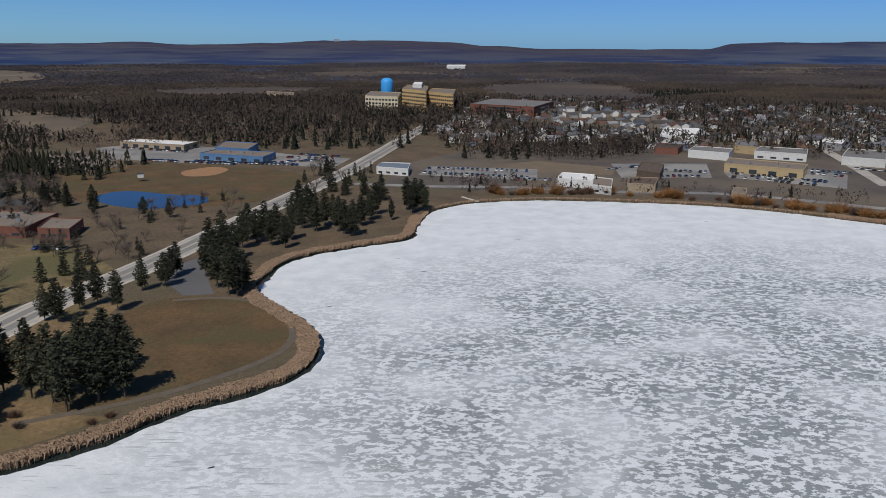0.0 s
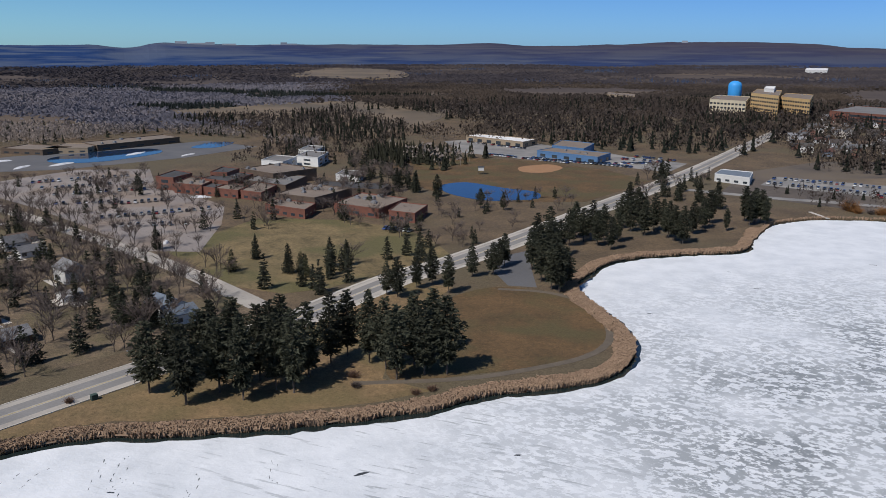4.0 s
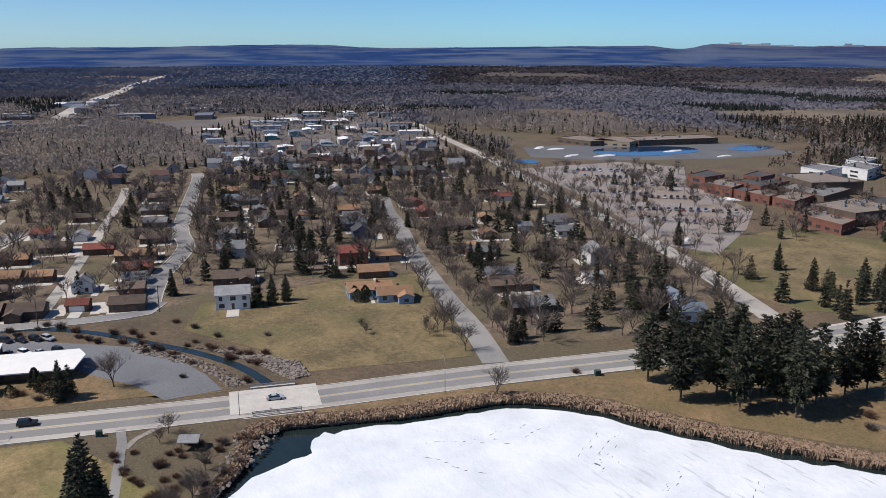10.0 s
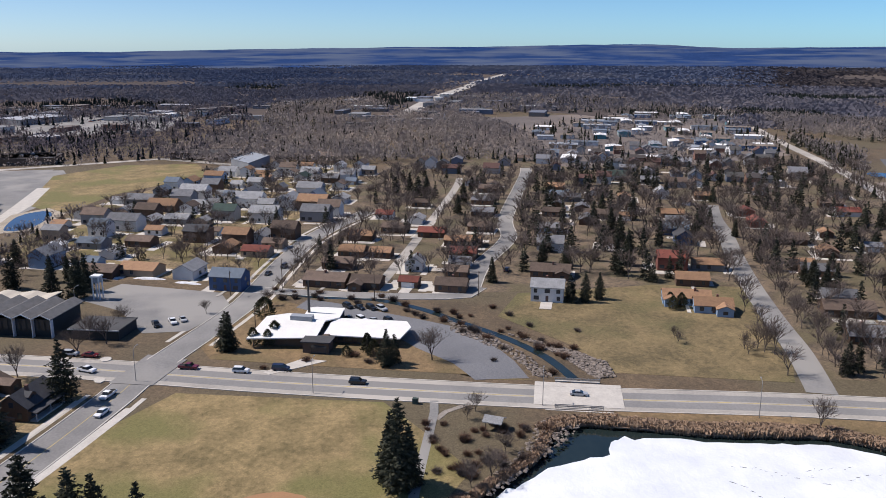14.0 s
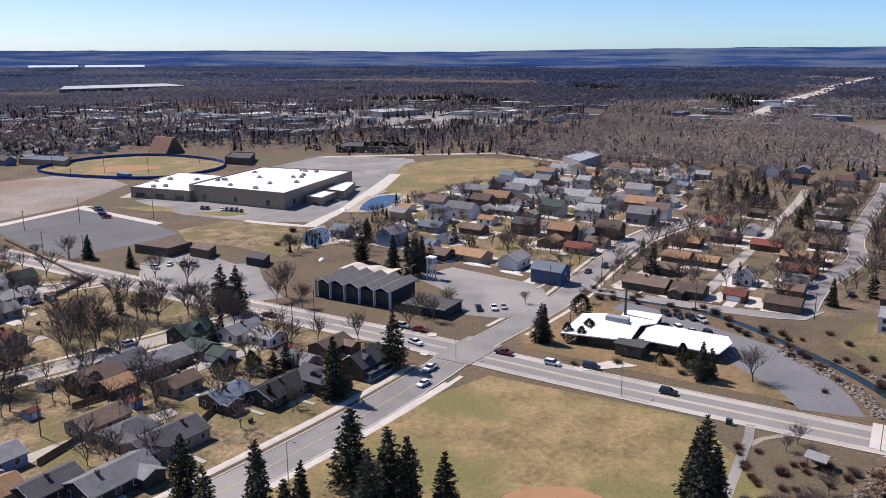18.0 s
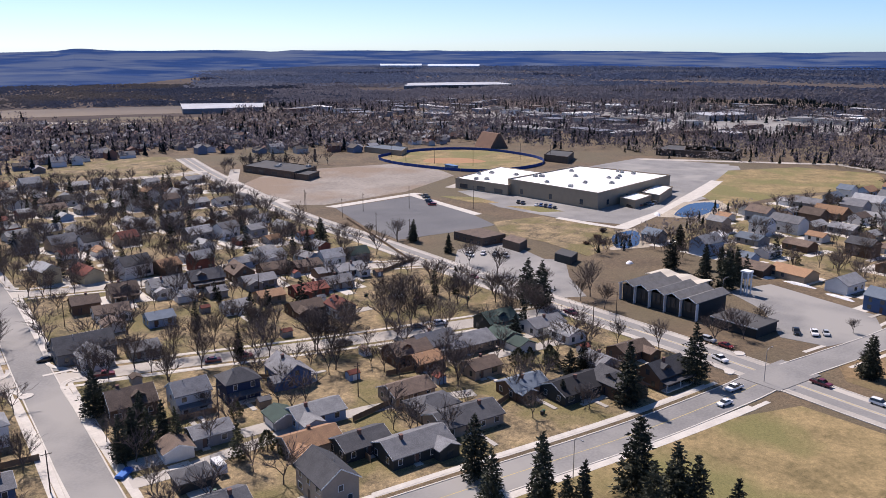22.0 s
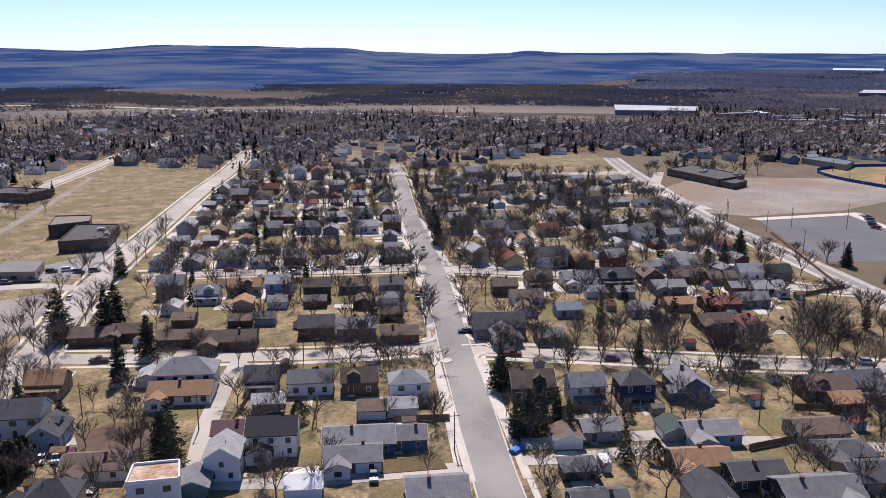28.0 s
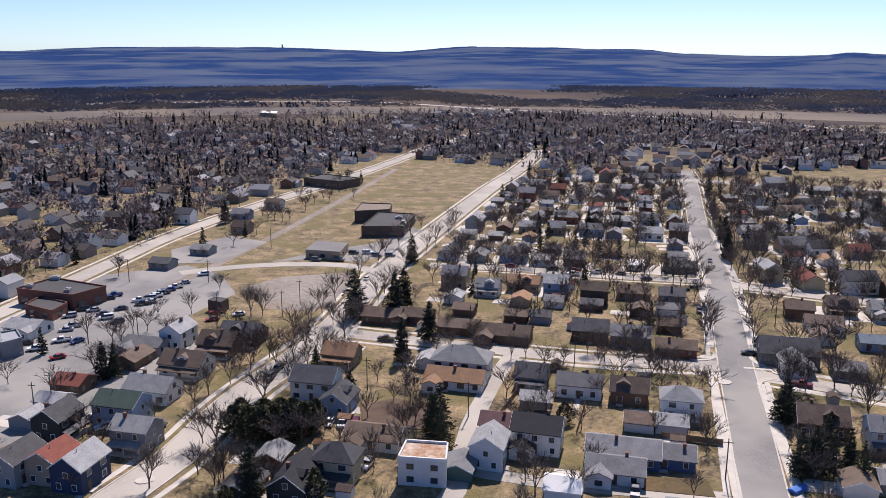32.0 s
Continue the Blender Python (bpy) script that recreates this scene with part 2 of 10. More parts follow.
def meshed(name, g, material):
    me = bpy.data.meshes.new(name)
    me.from_pydata(g.v, [], g.f)
    for k in material if isinstance(material, (list, tuple)) else [material]:
        me.materials.append(k)
    return me


def part(name, g, material, parent=None, label="", smooth=False):
    """One mesh object under a thing or a part. g: Geo or a ready mesh."""
    me = g if isinstance(g, bpy.types.Mesh) else meshed(name, g, material)
    if smooth:
        me.shade_smooth()
    ob = new(name, me)
    if parent:
        ob.parent = parent
    if label:
        ob["label"] = label
    return ob


def thing(name, label, category, x=0, y=0, ang=0, z=0, group="", kind=""):
    ob = new(name)
    ob.empty_display_size = 0.5
    ob.matrix_basis = pose(x, y, z, 0, 0, ang)
    return tagged(ob, label, category, group, kind)


def smooth_line(pts, step=6.0, closed=False):
    """A curve through plan points, cut into short steps."""
    n, out = len(pts), []
    for i in range(n if closed else n - 1):
        if closed:
            p0, p1, p2, p3 = pts[i - 1], pts[i], pts[(i + 1) % n], pts[(i + 2) % n]
        else:
            p0, p1, p2, p3 = pts[max(i - 1, 0)], pts[i], pts[i + 1], pts[min(i + 2, n - 1)]
        k = max(1, int(math.dist(p1, p2) / step))
        for j in range(k):
            t = j / k
            out.append(tuple(0.5 * (2 * b + (c - a) * t + (2 * a - 5 * b + 4 * c - d) * t * t + (3 * b - a - 3 * c + d) * t ** 3)
                             for a, b, c, d in zip(p0, p1, p2, p3)))
    if not closed:
        out.append(tuple(pts[-1]))
    return out


def offset_line(line, d):
    """The line moved d metres to its left."""
    out = []
    for i, (x, y) in enumerate(line):
        a, b = line[max(i - 1, 0)], line[min(i + 1, len(line) - 1)]
        dx, dy = b[0] - a[0], b[1] - a[1]
        k = math.hypot(dx, dy) or 1
        out.append((x - dy / k * d, y + dx / k * d))
    return out


def ribbon(g, line, left, right, z0, z1):
    """A strip along a plan line, from `left` to `right` metres to its left, with a top at z1 and sides down to z0."""
    a, b = offset_line(line, left), offset_line(line, right)
    k, n = len(g.v), len(line)
    for p, q in zip(a, b):
        g.v += [(*p, z0), (*p, z1), (*q, z1), (*q, z0)]
    for i in range(n - 1):
        j = k + 4 * i
        for s in range(3):
            g.f.append((j + s, j + s + 1, j + 4 + s + 1, j + 4 + s))
    return g


def inside(x, y, poly):
    c = False
    for (x0, y0), (x1, y1) in zip(poly, poly[1:] + poly[:1]):
        if (y0 > y) != (y1 > y) and x < (x1 - x0) * (y - y0) / (y1 - y0) + x0:
            c = not c
    return c


AREAS = []
AREA_OBJECTS = []


def area(name, label, poly, material, z=0.03, category="ground", kind="structure", step=0):
    """A flat patch of ground laid over the sheet."""
    if step:
        poly = smooth_line(poly, step, True)
    a = sum(p[0] * q[1] - q[0] * p[1] for p, q in zip(poly, poly[1:] + poly[:1]))
    if a < 0:
        poly = poly[::-1]
    AREAS.append(name)
    ob = tagged(part(name, Geo().prism(poly, -0.3, z + 0.0007 * len(AREAS)), material), label, category, kind=kind)
    AREA_OBJECTS.append(ob.name)
    return ob

# ---- ground, lake and shore ----
SHORE = [(-149, 33), (-155, 40), (-161, 47), (-167, 52), (-175, 56), (-178, 64), (-174, 79), (-169, 92), (-166, 106), (-163, 120), (-155, 130),
         (-145, 139), (-136, 142), (-119, 152), (-96, 168), (-88, 175), (-79, 183), (-70, 196), (-57, 206), (-45, 217), (-40, 230), (-40, 247),
         (-46, 262), (-55, 275), (-68, 294), (-74, 310), (-72, 330), (-69, 346), (-57, 362), (-38, 376), (-18, 390), (-14, 415), (-6, 457),
         (19, 482), (60, 491), (106, 485), (153, 473), (194, 451), (231, 422), (300, 370), (380, 200), (250, 0), (60, -50), (-90, -15)]
shore = smooth_line(SHORE, 2.5, True)
shore = [(x + 0.9 * noise.noise((x * 0.25, y * 0.25, 0)), y + 0.9 * noise.noise((x * 0.25, y * 0.25, 7))) for x, y in shore]
R_LAND = 4700
rim = [(R_LAND * math.cos(a * math.pi / 48), R_LAND * math.sin(a * math.pi / 48)) for a in range(96)]


def holed(outer, hole, z):
    from mathutils.geometry import tessellate_polygon
    loops = [[Vector((*p, z)) for p in outer], [Vector((*p, z)) for p in hole]]
    flat = [tuple(v) for lp in loops for v in lp]
    return Geo().add(flat, [t if (flat[t[1]][0] - flat[t[0]][0]) * (flat[t[2]][1] - flat[t[0]][1]) - (flat[t[1]][1] - flat[t[0]][1]) * (flat[t[2]][0] - flat[t[0]][0]) > 0 else t[::-1]
                            for t in tessellate_polygon(loops)])


g = holed(rim, shore, 0.0)
k = len(g.v)
for x, y in shore:
    g.v += [(x, y, 0.0), (x, y, -1.6)]
n = len(shore)
g.f += [(k + 2 * i, k + 2 * ((i + 1) % n), k + 2 * ((i + 1) % n) + 1, k + 2 * i + 1) for i in range(n)]
ground = tagged(part("ground", g, GRASS), "dry brown spring grass and bare earth", "ground", kind="structure")

WATER = mat("dark open water", (0.012, 0.02, 0.02), (0.02, 0.03, 0.028), 0.1, 0.08, spec=0.5)
BLUE_WATER = mat("pond water", (0.014, 0.032, 0.075), (0.018, 0.04, 0.09), 0.1, 0.06, spec=0.5)
g = Geo()
g.add([(x, y, -0.95) for x, y in shore], [tuple(range(n))])
tagged(part("lake_water", g, WATER), "dark open meltwater along the lake edge", "water", kind="structure")


def ice_material():
    m = bpy.data.materials.new("melting lake ice")
    m.use_nodes = True
    nt, nn = m.node_tree, m.node_tree.nodes
    b = nn["Principled BSDF"]
    geo = nn.new("ShaderNodeNewGeometry")

    def noisy(scale, detail, stretch=(1, 1, 1), turn=0.0):
        mp = nn.new("ShaderNodeMapping")
        mp.inputs["Scale"].default_value, mp.inputs["Rotation"].default_value = stretch, (0, 0, turn)
        nt.links.new(geo.outputs["Position"], mp.inputs["Vector"])
        t = nn.new("ShaderNodeTexNoise")
        t.inputs["Scale"].default_value, t.inputs["Detail"].default_value, t.inputs["Roughness"].default_value = scale, detail, 0.6
        nt.links.new(mp.outputs[0], t.inputs["Vector"])
        return t.outputs[0]

    def ramp(v, a, b_, ca, cb):
        r = nn.new("ShaderNodeValToRGB")
        r.color_ramp.elements[0].position, r.color_ramp.elements[0].color = a, (*ca, 1)
        r.color_ramp.elements[1].position, r.color_ramp.elements[1].color = b_, (*cb, 1)
        nt.links.new(v, r.inputs[0])
        return r.outputs[0]

    def mult(a, b_):
        q = nn.new("ShaderNodeMath")
        q.operation = "MULTIPLY"
        for i, s in enumerate((a, b_)):
            if isinstance(s, float):
                q.inputs[i].default_value = s
            else:
                nt.links.new(s, q.inputs[i])
        return q.outputs[0]

    patches = ramp(noisy(0.56, 9, (0.85, 1.15, 1), 0.3), 0.465, 0.525, (0, 0, 0), (1, 1, 1))
    # the wet grey patches lie on the open lake, away from the sheltered bay
    dist = nn.new("ShaderNodeVectorMath")
    dist.operation = "DISTANCE"
    dist.inputs[1].default_value = (112, 205, -0.9)
    nt.links.new(geo.outputs["Position"], dist.inputs[0])
    mr = nn.new("ShaderNodeMapRange")
    mr.inputs[1].default_value, mr.inputs[2].default_value, mr.inputs[3].default_value, mr.inputs[4].default_value = 112, 205, 1, 0
    nt.links.new(dist.outputs["Value"], mr.inputs[0])
    broad = ramp(noisy(0.02, 3), 0.36, 0.55, (0.3, 0.3, 0.3), (1, 1, 1))
    amount = mult(mult(patches, mr.outputs[0]), broad)
    streak = ramp(noisy(0.3, 5, (0.3, 2.4, 1), -0.75), 0.58, 0.64, (0, 0, 0), (0.62, 0.62, 0.62))
    mr2 = nn.new("ShaderNodeMapRange")
    mr2.inputs[1].default_value, mr2.inputs[2].default_value, mr2.inputs[3].default_value, mr2.inputs[4].default_value = 40, 110, 1, 0
    d2 = nn.new("ShaderNodeVectorMath")
    d2.operation = "DISTANCE"
    d2.inputs[1].default_value = (-40, 150, -0.9)
    nt.links.new(geo.outputs["Position"], d2.inputs[0])
    nt.links.new(d2.outputs["Value"], mr2.inputs[0])
    total = nn.new("ShaderNodeMath")
    total.operation = "MAXIMUM"
    nt.links.new(amount, total.inputs[0])
    nt.links.new(mult(streak, mr2.outputs[0]), total.inputs[1])
    tone = ramp(noisy(0.09, 6), 0.38, 0.66, (0.79, 0.81, 0.82), (0.66, 0.685, 0.70))
    mx = nn.new("ShaderNodeMix")
    mx.data_type = "RGBA"
    nt.links.new(total.outputs[0], mx.inputs[0])
    nt.links.new(tone, mx.inputs[6])
    mx.inputs[7].default_value = (0.27, 0.29, 0.295, 1)
    nt.links.new(mx.outputs[2], b.inputs["Base Color"])
    b.inputs["Roughness"].default_value = 0.6
    bp = nn.new("ShaderNodeBump")
    bp.inputs["Distance"].default_value = 0.15
    nt.links.new(noisy(0.6, 4), bp.inputs["Height"])
    nt.links.new(bp.outputs[0], b.inputs["Normal"])
    return m


ICE = ice_material()
# the ice keeps off the shore by an uneven strip of water, widest at the creek mouth
edge = []
cxs, cys = 60, 220
for x, y in shore:
    d = (1.0 if y > 400 else 2.4) + 2.4 * max(0, noise.noise((x * 0.06, y * 0.06, 3)) + 0.15) + 0.9 * noise.noise((x * 0.4, y * 0.4, 5))
    mouth = math.hypot(x + 176, y - 57)
    k = math.hypot(cxs - x, cys - y)
    mx_, my_ = [(c - o) / k * max(0, 17 - mouth) * 0.8 for c, o in ((cxs, x), (cys, y))]
    i_ = len(edge)
    a_, b_ = shore[i_ - 2], shore[(i_ + 2) % n]
    k = math.hypot(b_[0] - a_[0], b_[1] - a_[1])
    nx_, ny_ = (b_[1] - a_[1]) / k, -(b_[0] - a_[0]) / k
    if not inside(x + nx_ * 2, y + ny_ * 2, shore):
        nx_, ny_ = -nx_, -ny_
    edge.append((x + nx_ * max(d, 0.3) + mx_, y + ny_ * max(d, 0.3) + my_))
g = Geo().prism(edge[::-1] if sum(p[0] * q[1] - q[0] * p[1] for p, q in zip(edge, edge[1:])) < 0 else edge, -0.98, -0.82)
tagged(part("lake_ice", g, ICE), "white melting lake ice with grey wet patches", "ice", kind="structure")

# ---- far hills and distance ----
# heading in degrees (0 ahead at the start, growing to the left) and height of the skyline in metres
SKY_LINE = [(-40, 80), (-27.5, 92), (-21.6, 86), (-18.9, 83), (-17.2, 52), (-6.7, 54), (-2.9, 69), (-0.6, 90), (3.6, 99), (7.7, 99), (11.4, 87), (16.4, 76), (19.8, 94), (23.4, 85), (28, 87), (36.5, 87), (41, 96), (43.3, 72), (45.5, 88), (51.6, 83), (62.3, 76), (68.2, 94), (82.5, 79), (91.7, 71), (98.4, 63), (103.1, 54), (116.8, 63), (136, 65), (137.3, 59), (139.4, 67), (147, 64), (149.3, 76), (150.8, 61), (154.5, 58), (158.8, 67), (162, 90), (172.8, 103), (178.2, 76), (185.6, 96), (191.7, 101), (196.8, 97), (202.5, 78), (230, 60), (320, 70)]


def skyline(a):
    for (a0, h0), (a1, h1) in zip(SKY_LINE, SKY_LINE[1:]):
        if a0 <= a <= a1:
            t = (a - a0) / (a1 - a0)
            t = t * t * (3 - 2 * t)
            return h0 + (h1 - h0) * t
    return 60


def hills():
    g = Geo()
    rings = [(0.0, 0.0), (0.3, 0.22), (0.6, 0.55), (0.88, 0.95), (0.98, 1.0), (1.0, 0.9)]
    steps = 720
    for f, k in rings:
        for i in range(steps):
            a = -40 + i * 0.5
            south = max(0.0, min(1.0, (a - 134) / 14)) * max(0.0, min(1.0, (250 - a) / 20))
            r = (3400 - 1500 * south) * (1 - f) + 4760 * f
            ar = radians(a)
            h = skyline(a) * k
            h *= 1 + 0.06 * noise.noise((a * 0.35, r * 0.004, 0)) + 0.025 * noise.noise((a * 1.7, r * 0.01, 4))
            g.v.append((-r * math.sin(ar), r * math.cos(ar), h - (0.6 if k == 0 else 0)))
    for q in range(len(rings) - 1):
        for i in range(steps):
            j = (i + 1) % steps
            g.f.append((q * steps + i, q * steps + j, (q + 1) * steps + j, (q + 1) * steps + i))
    return g


FLOOR = mat("woodland floor", (0.105, 0.088, 0.080), (0.080, 0.070, 0.070), 0.006, 1.0, fine=0.05, c3=(0.135, 0.108, 0.088), big=0.0025, spec=0.0)
g = Geo()
for i in range(121):
    a = radians(-40 + i * 2.1)
    for d in (1120 + 160 * noise.noise((i * 0.3, 0, 0)), 4400):
        g.v.append((-d * math.sin(a), d * math.cos(a), 0.03))
g.f += [(2 * i, 2 * i + 1, 2 * i + 3, 2 * i + 2) for i in range(120)]
tagged(part("woodland_floor", g, FLOOR), "dark leaf-littered floor of the far woods", "ground", kind="structure")
# distance haze is painted into the blue of the hills
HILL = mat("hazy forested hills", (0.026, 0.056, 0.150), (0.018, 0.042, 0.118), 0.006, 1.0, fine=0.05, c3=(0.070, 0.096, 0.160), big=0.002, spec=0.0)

# the hills show level benches, lighter and darker, in the same haze blue
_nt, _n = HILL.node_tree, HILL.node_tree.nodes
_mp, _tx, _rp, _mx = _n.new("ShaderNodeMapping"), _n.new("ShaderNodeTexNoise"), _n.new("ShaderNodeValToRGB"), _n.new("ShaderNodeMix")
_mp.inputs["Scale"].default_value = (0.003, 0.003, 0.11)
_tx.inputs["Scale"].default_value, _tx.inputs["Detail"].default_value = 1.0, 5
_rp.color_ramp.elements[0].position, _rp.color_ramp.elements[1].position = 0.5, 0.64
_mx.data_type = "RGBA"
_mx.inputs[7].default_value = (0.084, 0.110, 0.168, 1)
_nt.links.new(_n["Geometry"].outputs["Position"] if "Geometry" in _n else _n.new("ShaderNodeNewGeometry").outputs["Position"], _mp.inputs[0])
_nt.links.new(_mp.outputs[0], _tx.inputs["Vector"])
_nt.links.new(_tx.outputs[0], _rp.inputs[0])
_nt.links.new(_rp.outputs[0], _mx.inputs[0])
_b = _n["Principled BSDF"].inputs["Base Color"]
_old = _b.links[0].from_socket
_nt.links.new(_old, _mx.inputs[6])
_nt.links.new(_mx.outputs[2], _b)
# northwards the painted haze blue gives way to purple-brown
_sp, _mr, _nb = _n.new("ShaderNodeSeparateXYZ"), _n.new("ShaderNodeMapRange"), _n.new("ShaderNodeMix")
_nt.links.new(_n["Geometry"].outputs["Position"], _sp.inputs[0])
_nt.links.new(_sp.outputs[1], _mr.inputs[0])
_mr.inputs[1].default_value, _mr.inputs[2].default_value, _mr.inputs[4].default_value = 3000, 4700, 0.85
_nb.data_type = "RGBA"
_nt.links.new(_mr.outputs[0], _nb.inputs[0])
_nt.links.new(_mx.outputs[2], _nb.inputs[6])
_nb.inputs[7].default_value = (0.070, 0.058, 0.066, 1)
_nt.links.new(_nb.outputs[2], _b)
tagged(part("backdrop", hills(), HILL), "low wooded hills along the horizon in painted haze blue", "hills", kind="structure")


def polar(a, r):
    return -r * math.sin(radians(a)), r * math.cos(radians(a))


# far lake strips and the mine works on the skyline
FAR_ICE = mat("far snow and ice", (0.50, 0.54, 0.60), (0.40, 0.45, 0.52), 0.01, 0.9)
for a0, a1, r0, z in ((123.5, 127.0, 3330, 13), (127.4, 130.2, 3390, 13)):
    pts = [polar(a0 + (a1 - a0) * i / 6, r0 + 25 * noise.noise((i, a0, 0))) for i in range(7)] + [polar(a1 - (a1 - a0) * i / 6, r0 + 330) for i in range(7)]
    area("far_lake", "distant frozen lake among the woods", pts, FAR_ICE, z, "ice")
MINE_WALL = palette("far mine buildings", [(0.30, 0.33, 0.38), (0.24, 0.27, 0.33), (0.36, 0.38, 0.42)], 0.9)
mine = thing("mine_works", "distant pale grey mine buildings on the ridge", "buildings", kind="stuff")
g, mr_ = Geo(), random.Random(4)
for a, w, z in ((33.0, 60, 92), (33.5, 34, 98), (34.0, 50, 88), (37.0, 70, 92), (38.2, 46, 100), (38.9, 90, 96), (40.0, 60, 104), (40.8, 70, 96), (185.6, 8, 112), (172.9, 40, 104), (7.1, 30, 106)):
    x, y = polar(a, 4640)
    g.box(-w / 2, w / 2, -14, 14, 40, z, Matrix.Translation((x, y, 0)) @ Matrix.Rotation(radians(a), 4, "Z"))
part("sheds", g, MINE_WALL, mine)

# ---- streets ----
ROAD_LINES = []


def road(line, width, material=ASPHALT, label="worn grey two-lane street", kerb=True, centre=None, z=0.06, name="road", edge=None):
    line = smooth_line(line, 8)
    ROAD_LINES.append((line, width))
    z += 0.0031 * len(ROAD_LINES)
    ob = tagged(part(name, ribbon(Geo(), line, width / 2, -width / 2, -0.3, z), material), label, "road", kind="structure")
    if kerb:
        g = Geo()
        ribbon(g, line, width / 2 + 0.35, width / 2, -0.3, z + 0.12)
        ribbon(g, line, -width / 2, -width / 2 - 0.35, -0.3, z + 0.12)
        part("kerb", g, CONCRETE, ob, "pale concrete kerb")
    if centre:
        part("centre_line", ribbon(Geo(), line, centre[0], -centre[0], z - 0.05, z + 0.006), centre[1], ob)
    for d in edge or ():
        part("edge_line", ribbon(Geo(), line, d + 0.1, d - 0.1, z - 0.05, z + 0.006), PAINT_LINE, ob)
    return ob


def walkway(line, width=1.5, material=CONCRETE, label="pale concrete sidewalk", z=0.09):
    return tagged(part("pavement", ribbon(Geo(), smooth_line(line, 6), width / 2, -width / 2, -0.3, z), material), label, "sidewalk", kind="structure")


SHORE_ROAD = [(-420, -560), (-384, -488), (-350, -412), (-312, -325), (-286, -240), (-262, -165), (-246, -108), (-232, -60), (-217, -15), (-204, 28), (-193, 68),
              (-181, 120), (-168, 167), (-152, 225), (-141, 288), (-130, 320), (-117, 375), (-98, 468), (-75, 577), (-55, 690), (-9, 1000), (60, 1400)]
shore_road = road(SHORE_ROAD, 14.0, PALE_STREET, label="wide worn lakeshore road with pale shoulders and darker lanes")
LANE = mat("lane asphalt", (0.26, 0.25, 0.236), (0.20, 0.193, 0.184), 0.08, 0.95, fine=1.5, c3=(0.235, 0.225, 0.21), big=0.03)
_line = smooth_line(SHORE_ROAD, 8)
for d in (2.6, -2.6):
    part("lane", ribbon(Geo(), _line, d + 1.9, d - 1.9, 0.0, 0.072), LANE, shore_road, "darker worn wheel lane")
part("centre_line", ribbon(Geo(), _line, 0.13, -0.13, 0.0, 0.078), YELLOW_LINE, shore_road)
road([(-76, -104), (-108, -90), (-135, -79), (-175, -63), (-212, -51), (-222, -48.5)], 10.5, label="worn asphalt side street beside the park", z=0.065, centre=(0.1, YELLOW_LINE))
road([(-236, -43.5), (-250, -38), (-289, -24), (-337, -14), (-388, -1), (-424, 15), (-450, 30)], 9.5, label="worn asphalt residential street", z=0.065)
road([(-68, -96), (-77, -128), (-92, -170), (-107, -212), (-138, -297), (-171, -400), (-216, -526), (-240, -600)], 9.5, label="grey residential street running straight to the hills", z=0.07)
road([(-104, -209), (-130, -193), (-160, -174), (-187, -157), (-215, -141), (-248, -122)], 8, PALE_STREET, "pale gritty cross street", kerb=False)
road([(-110, -212), (-86, -216), (-60, -224), (-35, -234), (-8, -245), (20, -257)], 8, PALE_STREET, "pale gritty cross street", kerb=False)
road([(-140, -296), (-159, -283), (-186, -266), (-222, -243), (-255, -212), (-275, -196)], 8, PALE_STREET, "pale gritty cross street", kerb=False)
road([(-136, -300), (-94, -313), (-60, -326), (-27, -335)], 8, PALE_STREET, "pale gritty cross street", kerb=False)
road([(58, -130), (50, -153), (41, -172), (33, -200), (12, -251), (-7, -322), (-39, -414), (-85, -539), (-112, -605), (-160, -740)], 10, PALE_STREET, "pale dusty residential street", z=0.067)
road([(140, -240), (126, -281), (108, -350), (95, -399), (67, -470), (19, -571), (-24, -673), (-58, -763), (-120, -900)], 9, PALE_STREET, "pale dusty residential street", kerb=False)
road([(75, -310), (60, -351), (37, -421), (3, -534), (-22, -624)], 4.5, GRAVEL, "pale dusty street", kerb=False, z=0.05)
road([(75, -330), (58, -337), (35, -341), (8, -337), (-4, -326)], 7, PALE_STREET, "pale curving street", kerb=False, z=0.05)
road([(-14, -140), (-19, -150), (-26, -180), (-38, -213), (-45, -228)], 5, PALE_STREET, "pale back alley", kerb=False, z=0.05)
road([(-88.5, -139.5), (-98, -136), (-122, -131), (-145, -124), (-170, -108)], 4.5, PALE_STREET, "pale back alley", kerb=False, z=0.05)
road([(-75, -142.5), (-60, -146), (-38, -152), (-20, -160)], 4.5, PALE_STREET, "pale back alley", kerb=False, z=0.05)
road([(-186, 133), (-215, 144), (-245, 153), (-290, 168), (-330, 183), (-373, 200), (-405, 211), (-440, 226)], 8, ASPHALT, "narrow residential street", kerb=False)
road([(-170, 236), (-180, 241), (-226, 263), (-278, 284), (-348, 308), (-448, 343), (-565, 386), (-765, 450), (-985, 530), (-1300, 640)], 9, PALE_STREET, "long straight pale avenue", kerb=False)
road([(-297, 59), (-330, 70), (-376, 92), (-425, 102), (-560, 146), (-600, 157)], 7.5, ASPHALT, "quiet residential street", kerb=True, z=0.05)
road([(-306, -22), (-298, 0), (-290, 28), (-287, 55), (-297, 62)], 6.5, ASPHALT, "short residential street", kerb=True)
road([(-302, 24), (-355, 41), (-395, 53), (-508, 87), (-560, 100)], 4.5, PALE_STREET, "pale back alley", kerb=False, z=0.05)
road([(-1000, 85), (-1108, 120), (-1472, 215), (-1800, 325), (-2178, 440), (-3000, 740)], 24, PALE_STREET, "far pale highway cut", kerb=False, z=0.2)
